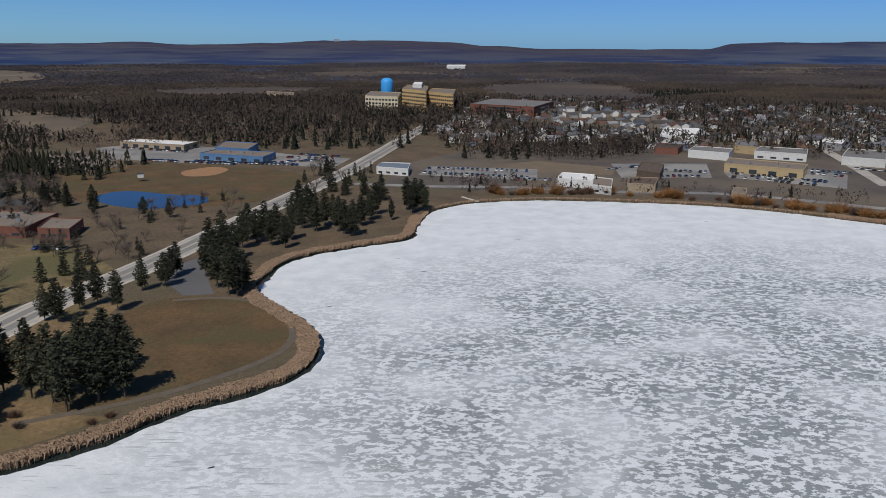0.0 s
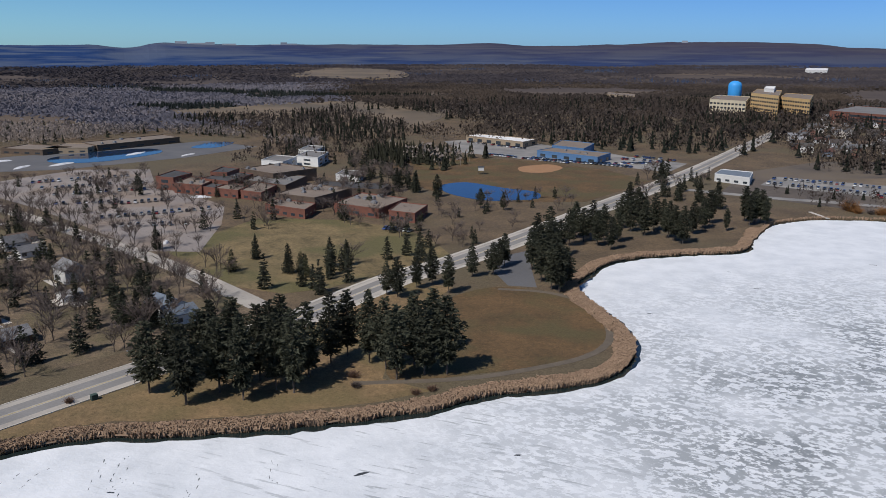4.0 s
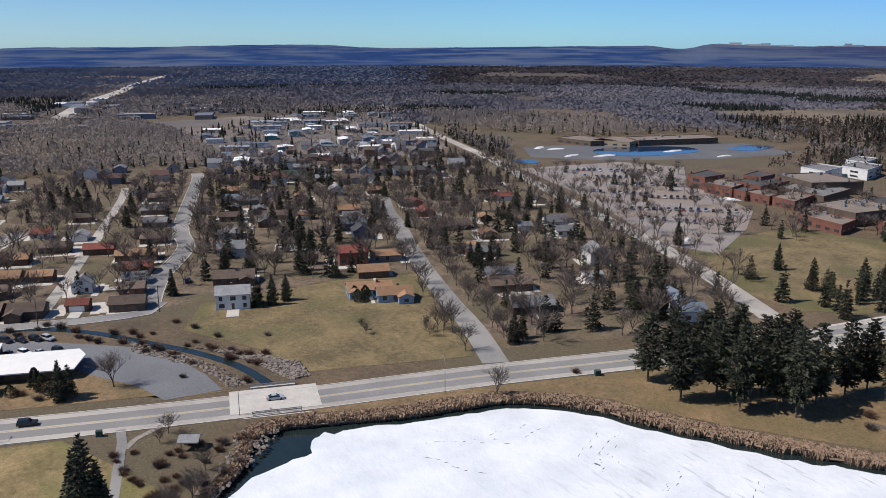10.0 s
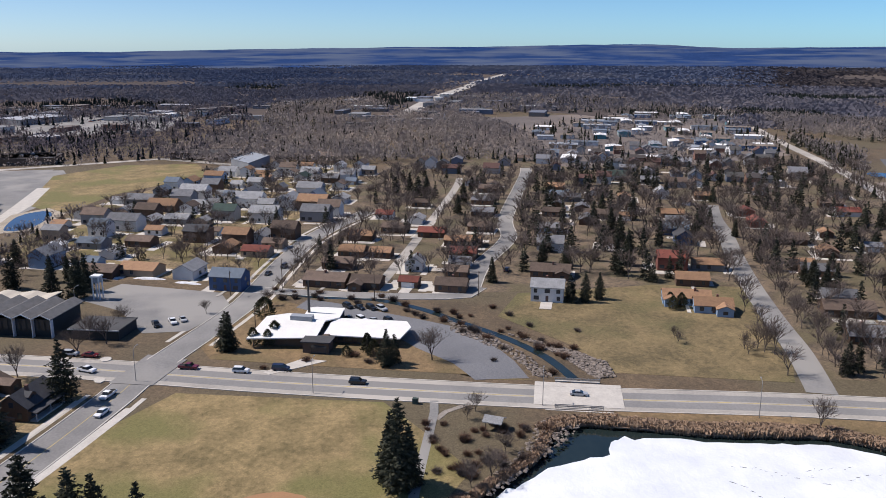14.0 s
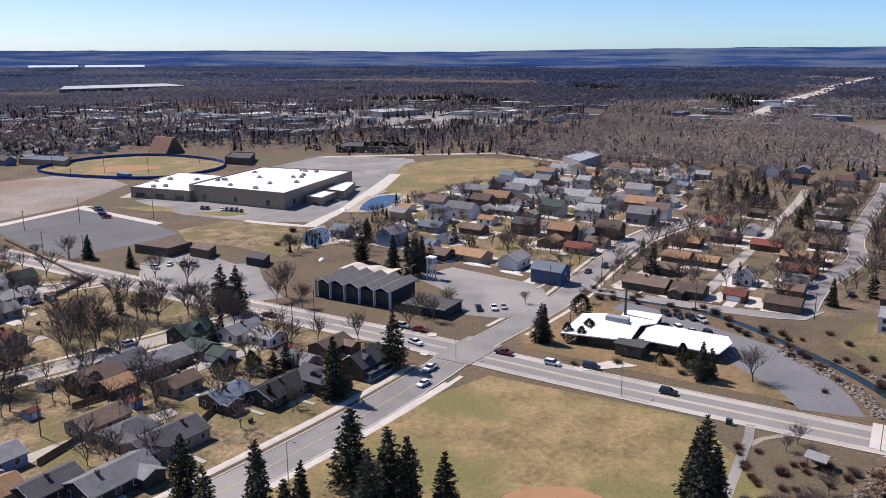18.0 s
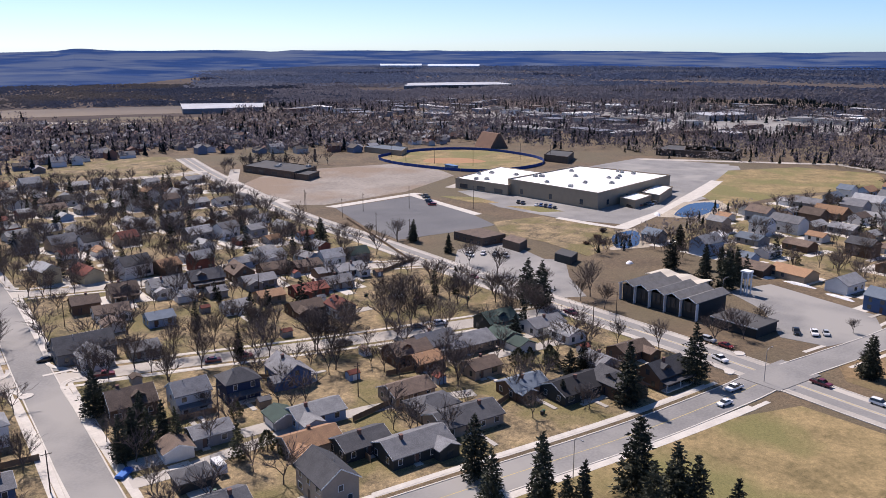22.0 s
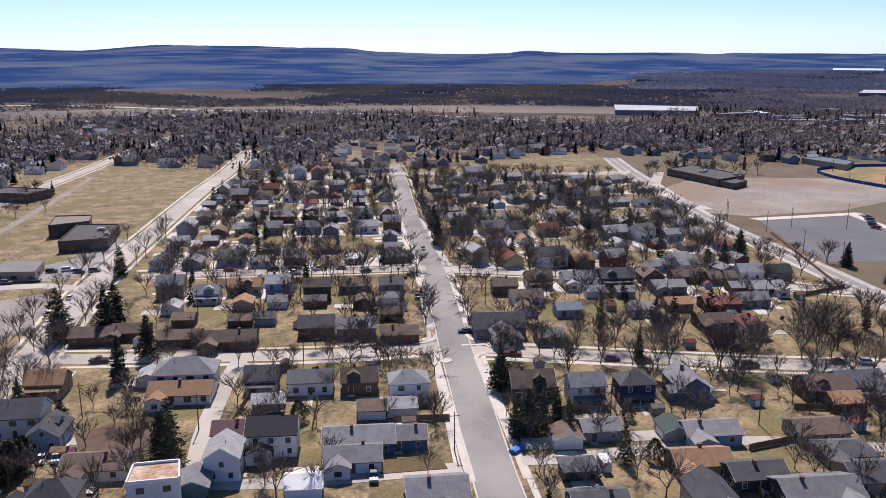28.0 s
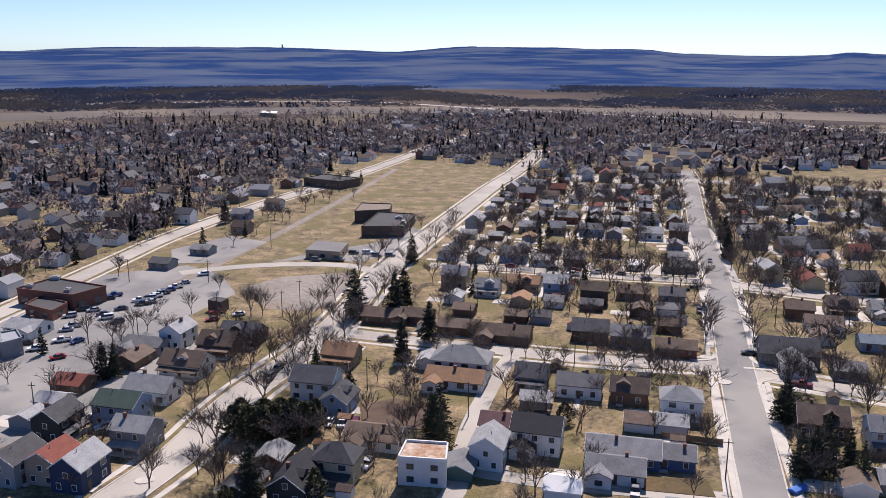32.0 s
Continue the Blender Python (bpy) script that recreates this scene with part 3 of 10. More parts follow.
road([(-640, -820), (-572, -869), (-467, -1025), (-212, -1245), (49, -1471), (463, -1423)], 16, PALE_STREET, "far pale highway", kerb=False, z=0.2)
road([(-124, -587), (-170, -572), (-225, -552), (-330, -500), (-384, -488)], 8, PALE_STREET, "pale cross street", kerb=False, z=0.05)

road([(386, 990), (343, 766), (290, 534)], 9, PALE_STREET, "pale downtown street", kerb=False, z=0.05)
road([(-60, 545), (-9, 535), (43, 531), (112, 514), (180, 504), (250, 459)], 8, ASPHALT, "shore street of the downtown", kerb=False, z=0.05)

# sidewalks
def beside(line, d, i0=0, i1=None, **kw):
    ln = offset_line(smooth_line(line, 8), d)
    n = len(ln)
    return walkway(ln[int(n * i0):int(n * (i1 or 1))], **kw)


beside([(-112, -88), (-135, -79), (-175, -63), (-208, -52)], 8.5, width=1.6)
beside([(-112, -88), (-135, -79), (-175, -63), (-206, -52)], -6.6, width=2.6)
beside(SHORE_ROAD, 7.9, 0.41, 0.72, width=1.6)
beside(SHORE_ROAD, -7.9, 0.40, 0.62, width=1.6)
beside([(-80, -134), (-92, -170), (-102, -200)], 6.1, width=2.0)
beside([(-80, -134), (-92, -170), (-102, -200)], -6.1, width=2.0)
beside([(-112, -226), (-134, -286)], 6.1, width=2.0)
beside([(-142, -308), (-171, -400)], 6.1, width=2.0)
beside([(-112, -226), (-134, -286)], -6.1, width=2.0)
beside([(-142, -308), (-171, -400)], -6.1, width=2.0)
beside([(-118, -202), (-160, -174), (-187, -157), (-215, -141), (-240, -127)], 6.5)
beside([(-118, -202), (-160, -174), (-187, -157), (-215, -141), (-240, -127)], -6.5)
beside([(-95, -214), (-60, -224), (-35, -234), (-8, -245)], 6.2)
beside([(50, -153), (41, -172), (33, -200), (12, -251), (-7, -322)], -7.5)
beside([(50, -153), (41, -172), (33, -200), (12, -251)], 7.5)

area("road_crossing", "worn grey asphalt where the side street meets the lakeshore road", [(-221.5, -55), (-218, -43), (-236, -36.5), (-242, -48.5)], ASPHALT, 0.19, "road")

# rounded street corners
def corner(x, y, d0, d1, r=7.0, h0=4.7, h1=4.0):
    """A flared corner between a street running towards d0 and one towards d1 (degrees) from the crossing at (x, y)."""
    a, b = Vector((math.cos(radians(d0)), math.sin(radians(d0)))), Vector((math.cos(radians(d1)), math.sin(radians(d1))))
    k = abs(a.x * b.y - a.y * b.x)
    c = Vector((x, y)) + a * (h1 / k) + b * (h0 / k)
    p0, p1 = c + a * r, c + b * r
    arc = [tuple((1 - t) ** 2 * p0 + 2 * t * (1 - t) * c + t * t * p1) for t in (i / 8 for i in range(9))]
    area("road_corner", "grey asphalt flare at the street corner", [tuple(c - (a + b) * 0.5)] + arc, ASPHALT, 0.055, "road")
    part("kerb", ribbon(Geo(), arc, 0.3, -0.3, -0.3, 0.24), CONCRETE, scene.objects[AREA_OBJECTS[-1]], "pale concrete kerb")
    out = (Vector((0.0, 0.0)) + c - (p0 + p1) / 2).normalized()
    outer = [tuple(Vector(q) - out * 1.3) for q in arc]
    g = Geo()
    n_ = len(arc)
    g.v += [(*q, z) for z in (-0.2, 0.19) for q in arc + outer[::-1]]
    m_ = 2 * n_
    g.f += [tuple(range(m_, 2 * m_)) if (arc[-1][0] - arc[0][0]) * (outer[0][1] - arc[0][1]) - (arc[-1][1] - arc[0][1]) * (outer[0][0] - arc[0][0]) > 0 else tuple(range(2 * m_ - 1, m_ - 1, -1))]
    g.f += [(i, (i + 1) % m_, m_ + (i + 1) % m_, m_ + i) for i in range(m_)]
    tagged(part("pavement", g, CONCRETE), "pale concrete sidewalk round the street corner", "sidewalk", kind="structure")


for x, y in ((-106.5, -211), (-138, -297)):
    for d0 in (71, 251):
        for d1 in (148, 345):
            corner(x, y, d0, d1)

# the base grounds, over which lots and lawns are laid
far_ground = mat("dark trodden downtown ground", (0.125, 0.104, 0.085), (0.085, 0.072, 0.062), 0.03, 0.95, fine=0.3, c3=(0.15, 0.12, 0.088), big=0.01)
area("downtown_ground", "dark trodden ground between the downtown lots", [(-40, 540), (40, 512), (130, 500), (235, 440), (330, 560), (420, 700), (200, 780), (20, 720), (-30, 640)], far_ground, 0.02, "ground")
area("industrial_ground", "brown worn yards of the workshop district", [(-1024, 156), (-1090, 420), (-932, 520), (-780, 450), (-640, 395), (-600, 300), (-600, 190), (-700, 150)], mat("brown worn yard", (0.17, 0.142, 0.122), (0.105, 0.09, 0.082), 0.02, 0.95, fine=0.2, c3=(0.21, 0.17, 0.14), big=0.01), 0.02, "ground")
area("residential_ground", "worn yards of grass, leaves and dirt", [(-78, -108), (-100, -100), (-210, -58), (-228, -68), (-246, -125), (-275, -225), (-345, -420), (-420, -580), (-300, -680), (-60, -740), (80, -640), (230, -420), (200, -180), (70, -120)], YARD, 0.012, "yard")
area("residential_ground", "worn yards of grass, leaves and dirt", [(-196, 138), (-165, 236), (-200, 246), (-430, 335), (-620, 400), (-720, 300), (-640, 60), (-420, -10), (-310, -10), (-290, 60), (-286, 160)], SHADY_YARD, 0.011, "yard")
area("residential_ground", "worn yards of grass, leaves and dirt", [(-330, -60), (-310, -20), (-440, 15), (-640, 40), (-640, -60), (-480, -130), (-380, -140)], YARD, 0.01, "yard")
# parking lots and bare ground
GRAVEL_LOT = mat("sandy worn asphalt", (0.30, 0.262, 0.235), (0.215, 0.19, 0.175), 0.05, 0.95, fine=0.8, c3=(0.25, 0.2, 0.16), big=0.03)
area("car_park", "grey asphalt loop beside the church", [(-291, -2), (-285, 8), (-270, 26), (-262, 36), (-254, 45), (-238, 54), (-221, 58), (-208, 59), (-209, 44), (-222, 40), (-236, 31), (-247, 26), (-262, 20), (-272, 4), (-282, -6)], mat("blue-grey asphalt", (0.185, 0.185, 0.19), (0.145, 0.146, 0.152), 0.06, 0.95, fine=1.2, grit=(3.0, 0.2)), 0.05, "car park")
area("car_park", "cracked grey asphalt lot behind the zigzag-roofed hall", [(-303, -84), (-322, -73), (-304, -34), (-285, -28), (-262, -40), (-262, -54), (-287, -66)], ASPHALT, 0.05, "car park")
area("car_park", "dark fresh asphalt lot of the store", [(-336, -314), (-393, -303), (-366, -240), (-351, -217), (-337, -220), (-296, -236), (-310, -270)], DARK_ASPHALT, 0.05, "car park")
area("gravel_lot", "bare brown gravel lot", [(-341, -411), (-390, -436), (-428, -439), (-500, -400), (-504, -373), (-474, -330), (-401, -316), (-340, -326), (-325, -345)], GRAVEL, 0.03)
area("car_park", "asphalt drive round the large store", [(-582, -268), (-640, -258), (-640, -182), (-584, -160), (-520, -150), (-463, -160), (-392, -160), (-385, -195), (-393, -241), (-423, -291), (-440, -280), (-480, -270), (-540, -280)], ASPHALT, 0.04, "car park")
area("car_park", "asphalt lot of a small shop", [(-296, -202), (-326, -198), (-305, -163), (-308, -154), (-285, -140), (-266, -123), (-252, -136), (-264, -160), (-277, -190)], ASPHALT, 0.045, "car park")
area("car_park", "grey school car park", [(-500, 372), (-488, 460), (-441, 482), (-384, 424), (-330, 402), (-300, 386), (-270, 344), (-242, 292), (-267, 283), (-330, 312), (-400, 340)], GRAVEL_LOT, 0.045, "car park")
area("car_park", "wide wet car park with melting snow", [(-548, 418), (-606, 452), (-598, 495), (-556, 560), (-524, 650), (-449, 630), (-460, 546), (-500, 455)], DARK_ASPHALT, 0.045, "car park")
area("car_park", "dealership car park", [(-309, 735), (-276, 787), (-204, 740), (-148, 710), (-124, 690), (-75, 668), (-82, 618), (-141, 636), (-187, 639), (-266, 665)], ASPHALT, 0.045, "car park")
area("car_park", "small car park by the lake path", [(-116, 334), (-106, 352), (-97, 325), (-86, 297), (-97, 295), (-109, 312)], DARK_ASPHALT, 0.05, "car park")
area("car_park", "pale worn asphalt parking ground", [(117, -240), (122, -275), (105, -330), (75, -343), (58, -326), (48, -299), (60, -273), (50, -240), (68, -195), (90, -170), (112, -190)], ASPHALT, 0.03, "car park")
area("vacant_lot", "vacant lot of pale broken concrete and dry grass", [(47, -306), (33, -321), (4, -326), (9, -292), (18, -274), (35, -279)], GRAVEL, 0.035)
area("car_park", "small asphalt car park", [(41, -345), (22, -350), (2, -342), (-16, -362), (-30, -400), (-24, -412), (-10, -385), (-3, -377), (22, -362)], ASPHALT, 0.04, "car park")
CEMETERY = [(-806, 900), (-698, 1193), (-452, 1080), (-408, 758), (-628, 804)]
PIT = [(-131, -2060), (-395, -2230), (-470, -1830), (-270, -1720)]
HILLOCK = [(-1255, 1930), (-1553, 2649), (-1230, 2497), (-935, 1932)]
TAN = mat("tan rough grass", (0.20, 0.152, 0.10), (0.145, 0.112, 0.078), 0.012, 0.95, fine=0.12, c3=(0.12, 0.098, 0.072), big=0.006)
for lab, pl_ in (("downtown lakeside car park", [(130, 638), (173, 638), (204, 638), (187, 570), (124, 570)]), ("downtown car park", [(199, 570), (259, 524), (287, 582), (270, 609), (203, 595)]), ("downtown car park by the shore street", [(-18, 583), (64, 558), (70, 609), (-10, 624)])):
    area("car_park", lab, pl_, ASPHALT, 0.045, "car park")
area("dry_lawn", "ochre open field by the downtown", [(29, 630), (76, 653), (130, 616), (120, 582), (32, 602)], TAN, 0.035, "lawn")
area("dry_lawn", "tan clearing among the far woods", CEMETERY, TAN, 0.08, "field", step=40)
area("dry_lawn", "tan hillock in the far forest", HILLOCK, TAN, 7, "field", step=60)
BROWN_FIELD = mat("rough brown field", (0.125, 0.10, 0.082), (0.085, 0.072, 0.064), 0.008, 0.95, fine=0.09, c3=(0.17, 0.134, 0.098), big=0.004)
SOUTH = [(-r_ * math.sin(radians(a_)), r_ * math.cos(radians(a_))) for r_, aa in ((1185, range(132, 214, 6)), (1330, range(212, 130, -6))) for a_ in aa]
area("dry_lawn", "wide open brown field south of the town", SOUTH, BROWN_FIELD, 0.12, "field")
area("park_lawn", "flat dry park lawn with green tinges", [(-212, -36), (-198, 18), (-180, 26), (-160, 34), (-148, 26), (-120, -5), (-105, -80), (-118, -82), (-150, -66), (-176, -55), (-196, -47)], PARK, 0.03, "lawn")
VERGE = mat("tan roadside grass", (0.25, 0.168, 0.086), (0.125, 0.088, 0.047), 0.06, 0.95, fine=0.5, bump=0.08, c3=(0.16, 0.122, 0.058), big=0.03, grit=(1.7, 0.3))
area("shore_verge", "tan grass between the lakeshore road and the reeds", [(-186, 74), (-173, 121), (-160, 166), (-145, 222), (-134, 285), (-116, 285), (-114, 232), (-100, 194), (-84, 192), (-94, 180), (-104, 172), (-122, 159), (-140, 148), (-150, 144), (-160, 134), (-168, 121), (-172, 106), (-176, 90), (-181, 76)], VERGE, 0.02, "lawn")
area("shore_verge", "tan grass round the church", [(-206, 62), (-214, 40), (-226, 0), (-236, -30), (-252, -36), (-296, -14), (-283, -4), (-272, 6), (-262, 22), (-247, 28), (-222, 42), (-209, 46)], VERGE, 0.02, "lawn")
area("park_lawn", "brown lakeside lawn", [(-100, 292), (-80, 292), (-62, 282), (-52, 262), (-49, 246), (-52, 234), (-62, 221), (-78, 207), (-98, 195), (-112, 230), (-112, 270)], LAKE_LAWN, 0.03, "lawn", step=5)
SCHOOL = mat("school grass", (0.23, 0.17, 0.084), (0.115, 0.09, 0.046), 0.08, 0.95, fine=0.5, bump=0.08, c3=(0.12, 0.106, 0.047), big=0.025, grit=(1.6, 0.32))
area("park_lawn", "dry school lawn", [(-259, 288), (-194, 253), (-171, 252), (-159, 266), (-150, 290), (-135, 330), (-152, 350), (-178, 372), (-217, 378), (-261, 364)], SCHOOL, 0.03, "lawn")
area("park_lawn", "open lawn by the creek", [(-208, 84), (-194, 130), (-205, 136), (-245, 150), (-282, 162), (-290, 130), (-287, 75), (-262, 62), (-232, 78)], SCHOOL, 0.03, "lawn")
area("park_lawn", "brown playing field", [(-213, 480), (-290, 560), (-290, 640), (-190, 635), (-125, 610), (-88, 570), (-110, 480), (-141, 465)], LAKE_LAWN, 0.03, "lawn")
PATH = mat("dirty asphalt path", (0.15, 0.122, 0.092), (0.115, 0.095, 0.072), 0.3, 0.95, fine=2)
area("lake_path", "narrow asphalt path round the point", smooth_line(offset_line([(-99, 289), (-80, 292), (-61, 282), (-51, 262), (-48, 246), (-52, 232), (-63, 218), (-79, 203), (-106, 188)], 1.3), 5) + smooth_line(offset_line([(-99, 289), (-80, 292), (-61, 282), (-51, 262), (-48, 246), (-52, 232), (-63, 218), (-79, 203), (-106, 188)], -1.3), 5)[::-1], PATH, 0.05, "path")
area("pond", "small blue pond on the playing field", [(-213, 497), (-202, 518), (-170, 506), (-147, 500), (-139, 478), (-150, 468), (-168, 460), (-195, 473)], BLUE_WATER, 0.045, "water", step=6)
area("infield", "orange-brown baseball infield", [(-190, 600), (-174, 622), (-159, 609), (-163, 582), (-180, 577)], DIRT, 0.045, "infield", step=5)
SAND = mat("pale sandy verge", (0.42, 0.36, 0.28), (0.3, 0.255, 0.195), 0.08, 0.95, fine=1.0, grit=(2.0, 0.25))
for lab, pts, mt in (("pale strip between the lots", [(-336, -322), (-402, -309), (-403, -303), (-337, -315)], CONCRETE), ("pale strip between the lots", [(-398, -306), (-371, -238), (-366, -240), (-393, -307)], CONCRETE),
                     ("tan grass island in the store lot", [(-402, -290), (-412, -268), (-404, -248), (-396, -262)], PARK), ("tan grass island in the store lot", [(-398, -240), (-408, -224), (-404, -205), (-394, -215)], PARK),
                     ("bare reddish earth beside the store lot", [(-352, -214), (-372, -206), (-374, -182), (-352, -186)], GRAVEL), ("pale service drive behind the store", [(-388, -200), (-384, -166), (-430, -164), (-500, -170), (-560, -176), (-560, -168), (-500, -160), (-380, -158), (-380, -200)], CONCRETE),
                     ("sandy verge of the retention pond", [(-420, -158), (-470, -162), (-488, -148), (-470, -134), (-428, -136)], SAND), ("sandy verge of the creek pool", [(-362, -164), (-386, -156), (-352, -134), (-336, -146)], SAND),
                     ("pale street between the lots and the ball field", [(-430, -306), (-500, -318), (-500, -311), (-430, -299)], PALE_STREET), ("pale street past the old workshop", [(-330, -352), (-345, -420), (-400, -480), (-406, -476), (-352, -416), (-337, -350)], PALE_STREET),
                     ("broad lot beyond the store", [(-520, -282), (-640, -262), (-645, -190), (-560, -182), (-512, -186)], ASPHALT), ("pale road behind the store", [(-640, -258), (-700, -120), (-640, -40), (-632, -42), (-690, -122), (-630, -258)], PALE_STREET)):
    area("lot_edge", lab, pts, mt, 0.042, "paving")
area("pond", "small blue retention pond by the store", [(-429, -152), (-465, -157), (-479, -148), (-467, -140), (-433, -141)], BLUE_WATER, 0.05, "water", step=5)
area("pond", "small blue creek pool", [(-365, -158), (-381, -153), (-352, -140), (-342, -146)], BLUE_WATER, 0.05, "water", step=5)
area("creek", "dark open creek", smooth_line(offset_line([(-300, -12), (-293, 2), (-288, 20), (-275, 36), (-258, 48), (-240, 60), (-222, 68), (-206, 71)], 1.5), 5) + smooth_line(offset_line([(-300, -12), (-293, 2), (-288, 20), (-275, 36), (-258, 48), (-240, 60), (-222, 68), (-206, 71)], -1.5), 5)[::-1], WATER, 0.05, "water")
area("infield", "orange-brown dirt infield on the park lawn", [(-151, -21), (-157, -11), (-155, -2), (-142, 3), (-132, -8), (-138, -20)], DIRT, 0.05, "infield", step=4)
BALL = smooth_line([(-522, -437), (-578, -432), (-608, -394), (-590, -330), (-551, -305), (-500, -322), (-492, -376), (-500, -415)], 6, True)
area("ball_field", "fenced baseball field of tan grass", BALL, PARK, 0.035, "ball field")
area("infield", "tan dirt infield", [(-520, -372), (-546, -350), (-556, -375), (-540, -398), (-520, -392)], DIRT, 0.05, "infield", step=6)
area("dry_lawn", "tan grass and earth beside the store", [(-357, -222), (-385, -208), (-378, -165), (-356, -148), (-320, -149), (-333, -178), (-336, -204)], YARD, 0.035, "lawn")
area("dry_lawn", "tan open ground along the creek", [(-613, -181), (-660, -144), (-660, -90), (-604, -70), (-560, -100), (-530, -120), (-493, -130), (-470, -138), (-500, -164)], PARK, 0.03, "lawn")
area("car_park", "pale worn lot by the low brick shops", [(62, -346), (46, -384), (66, -398), (88, -372), (82, -346)], ASPHALT, 0.05, "car park")
area("dry_lawn", "tan grass strip between two streets", [(60, -346), (37, -414), (3, -502), (-14, -560), (0, -470), (12, -410), (28, -372), (45, -346)], YARD, 0.035, "lawn")
area("dry_lawn", "tan grass lot", [(-17, -600), (-50, -660), (-87, -563), (-53, -498), (-30, -505), (-10, -505)], YARD, 0.035, "lawn")

# ---- trees ----
rnd = random.Random(11)


def bare_tree_geos(seed, h=11.0, wide=0.8, twigs=900, levels=5, fat=1.0):
    """Trunk with forking limbs, and a crown of many fine twigs, brought to the height h and about wide * h across."""
    r = random.Random(seed)
    limbs, ends = [], []

    def grow(p, d, length, rad, depth):
        q = p + d * length
        limbs.append((p, q, rad, rad * 0.66, depth))
        ends.append((p, q, d, depth))
        if depth >= levels - 1:
            return
        kids = (4, 3, 3, 2, 2)[depth]
        turn0 = r.random() * 6.283
        for i in range(kids):
            side = d.orthogonal().normalized()
            side.rotate(Matrix.Rotation(turn0 + i * 6.283 / kids + r.gauss(0, 0.35), 3, d))
            lean = r.uniform(0.26, 0.5) if depth < 2 else r.uniform(0.25, 0.65)
            nd = (d * math.cos(lean) + side * math.sin(lean) + Vector((0, 0, 0.16))).normalized()
            grow(p.lerp(q, r.uniform(0.55, 1.0) if depth else r.uniform(0.8, 1.0)) if i else q, nd, length * (r.uniform(1.1, 1.4) if depth == 0 else r.uniform(0.68, 0.95)), rad * (0.62 if depth == 0 else 0.52), depth + 1)

    grow(Vector((0, 0, -0.1)), Vector((r.gauss(0, 0.05), r.gauss(0, 0.05), 1)).normalized(), 2.3, 0.2, 0)
    fine = [e for e in ends if e[3] >= levels - 2] + [e for e in ends if e[3] == 2] * 2
    tw = []
    for _ in range(twigs):
        p, q, d, _k = r.choice(fine)
        s = p.lerp(q, r.random() ** 0.6)
        nd = (d * 1.1 + Vector((r.gauss(0, 0.38), r.gauss(0, 0.38), r.gauss(0.25, 0.3)))).normalized()
        tw.append((s, nd, r.uniform(0.8, 2.3)))
    top = max(max(q.z for _, q, *_k in limbs), max((s + n * k).z for s, n, k in tw))
    reach = sorted(math.hypot(s.x, s.y) for s, n, k in tw)[int(len(tw) * 0.93)] * 2
    kz, kx = h / top, wide * h / reach
    f = Vector((kx, kx, kz))
    tg, cg = Geo(), Geo()
    for p, q, r0, r1, depth in limbs:
        if depth < levels - 1:
            tg.tube(p * f, q * f, r0 * h / 11, r1 * h / 11, 5 if depth < 2 else 3)
        else:
            a, b_ = p * f, q * f
            sd = (b_ - a).orthogonal().normalized() * 0.035 * fat
            cg.tri(a - sd, a + sd, b_)
    for s, nd, ln in tw:
        a, b_ = s * f, (s + nd * ln) * f
        dd = (b_ - a)
        side = dd.orthogonal().normalized() * r.uniform(0.016, 0.028) * fat
        side.rotate(Matrix.Rotation(r.random() * 6.28, 3, dd.normalized()))
        cg.tri(a - side, a + side, b_)
        m = a.lerp(b_, r.uniform(0.25, 0.6))
        cg.tri(m - side * 0.8, m + side * 0.8, m + (dd.normalized() + Vector((r.gauss(0, 0.6), r.gauss(0, 0.6), r.gauss(0.1, 0.4)))) * dd.length * 0.5)
    return tg, cg


def bare_tree_meshes(seed, h=11.0, wide=0.8, twigs=900):
    tg, cg = bare_tree_geos(seed, h, wide, twigs)
    return meshed("trunk", tg, BARK), meshed("crown", cg, TWIGS)


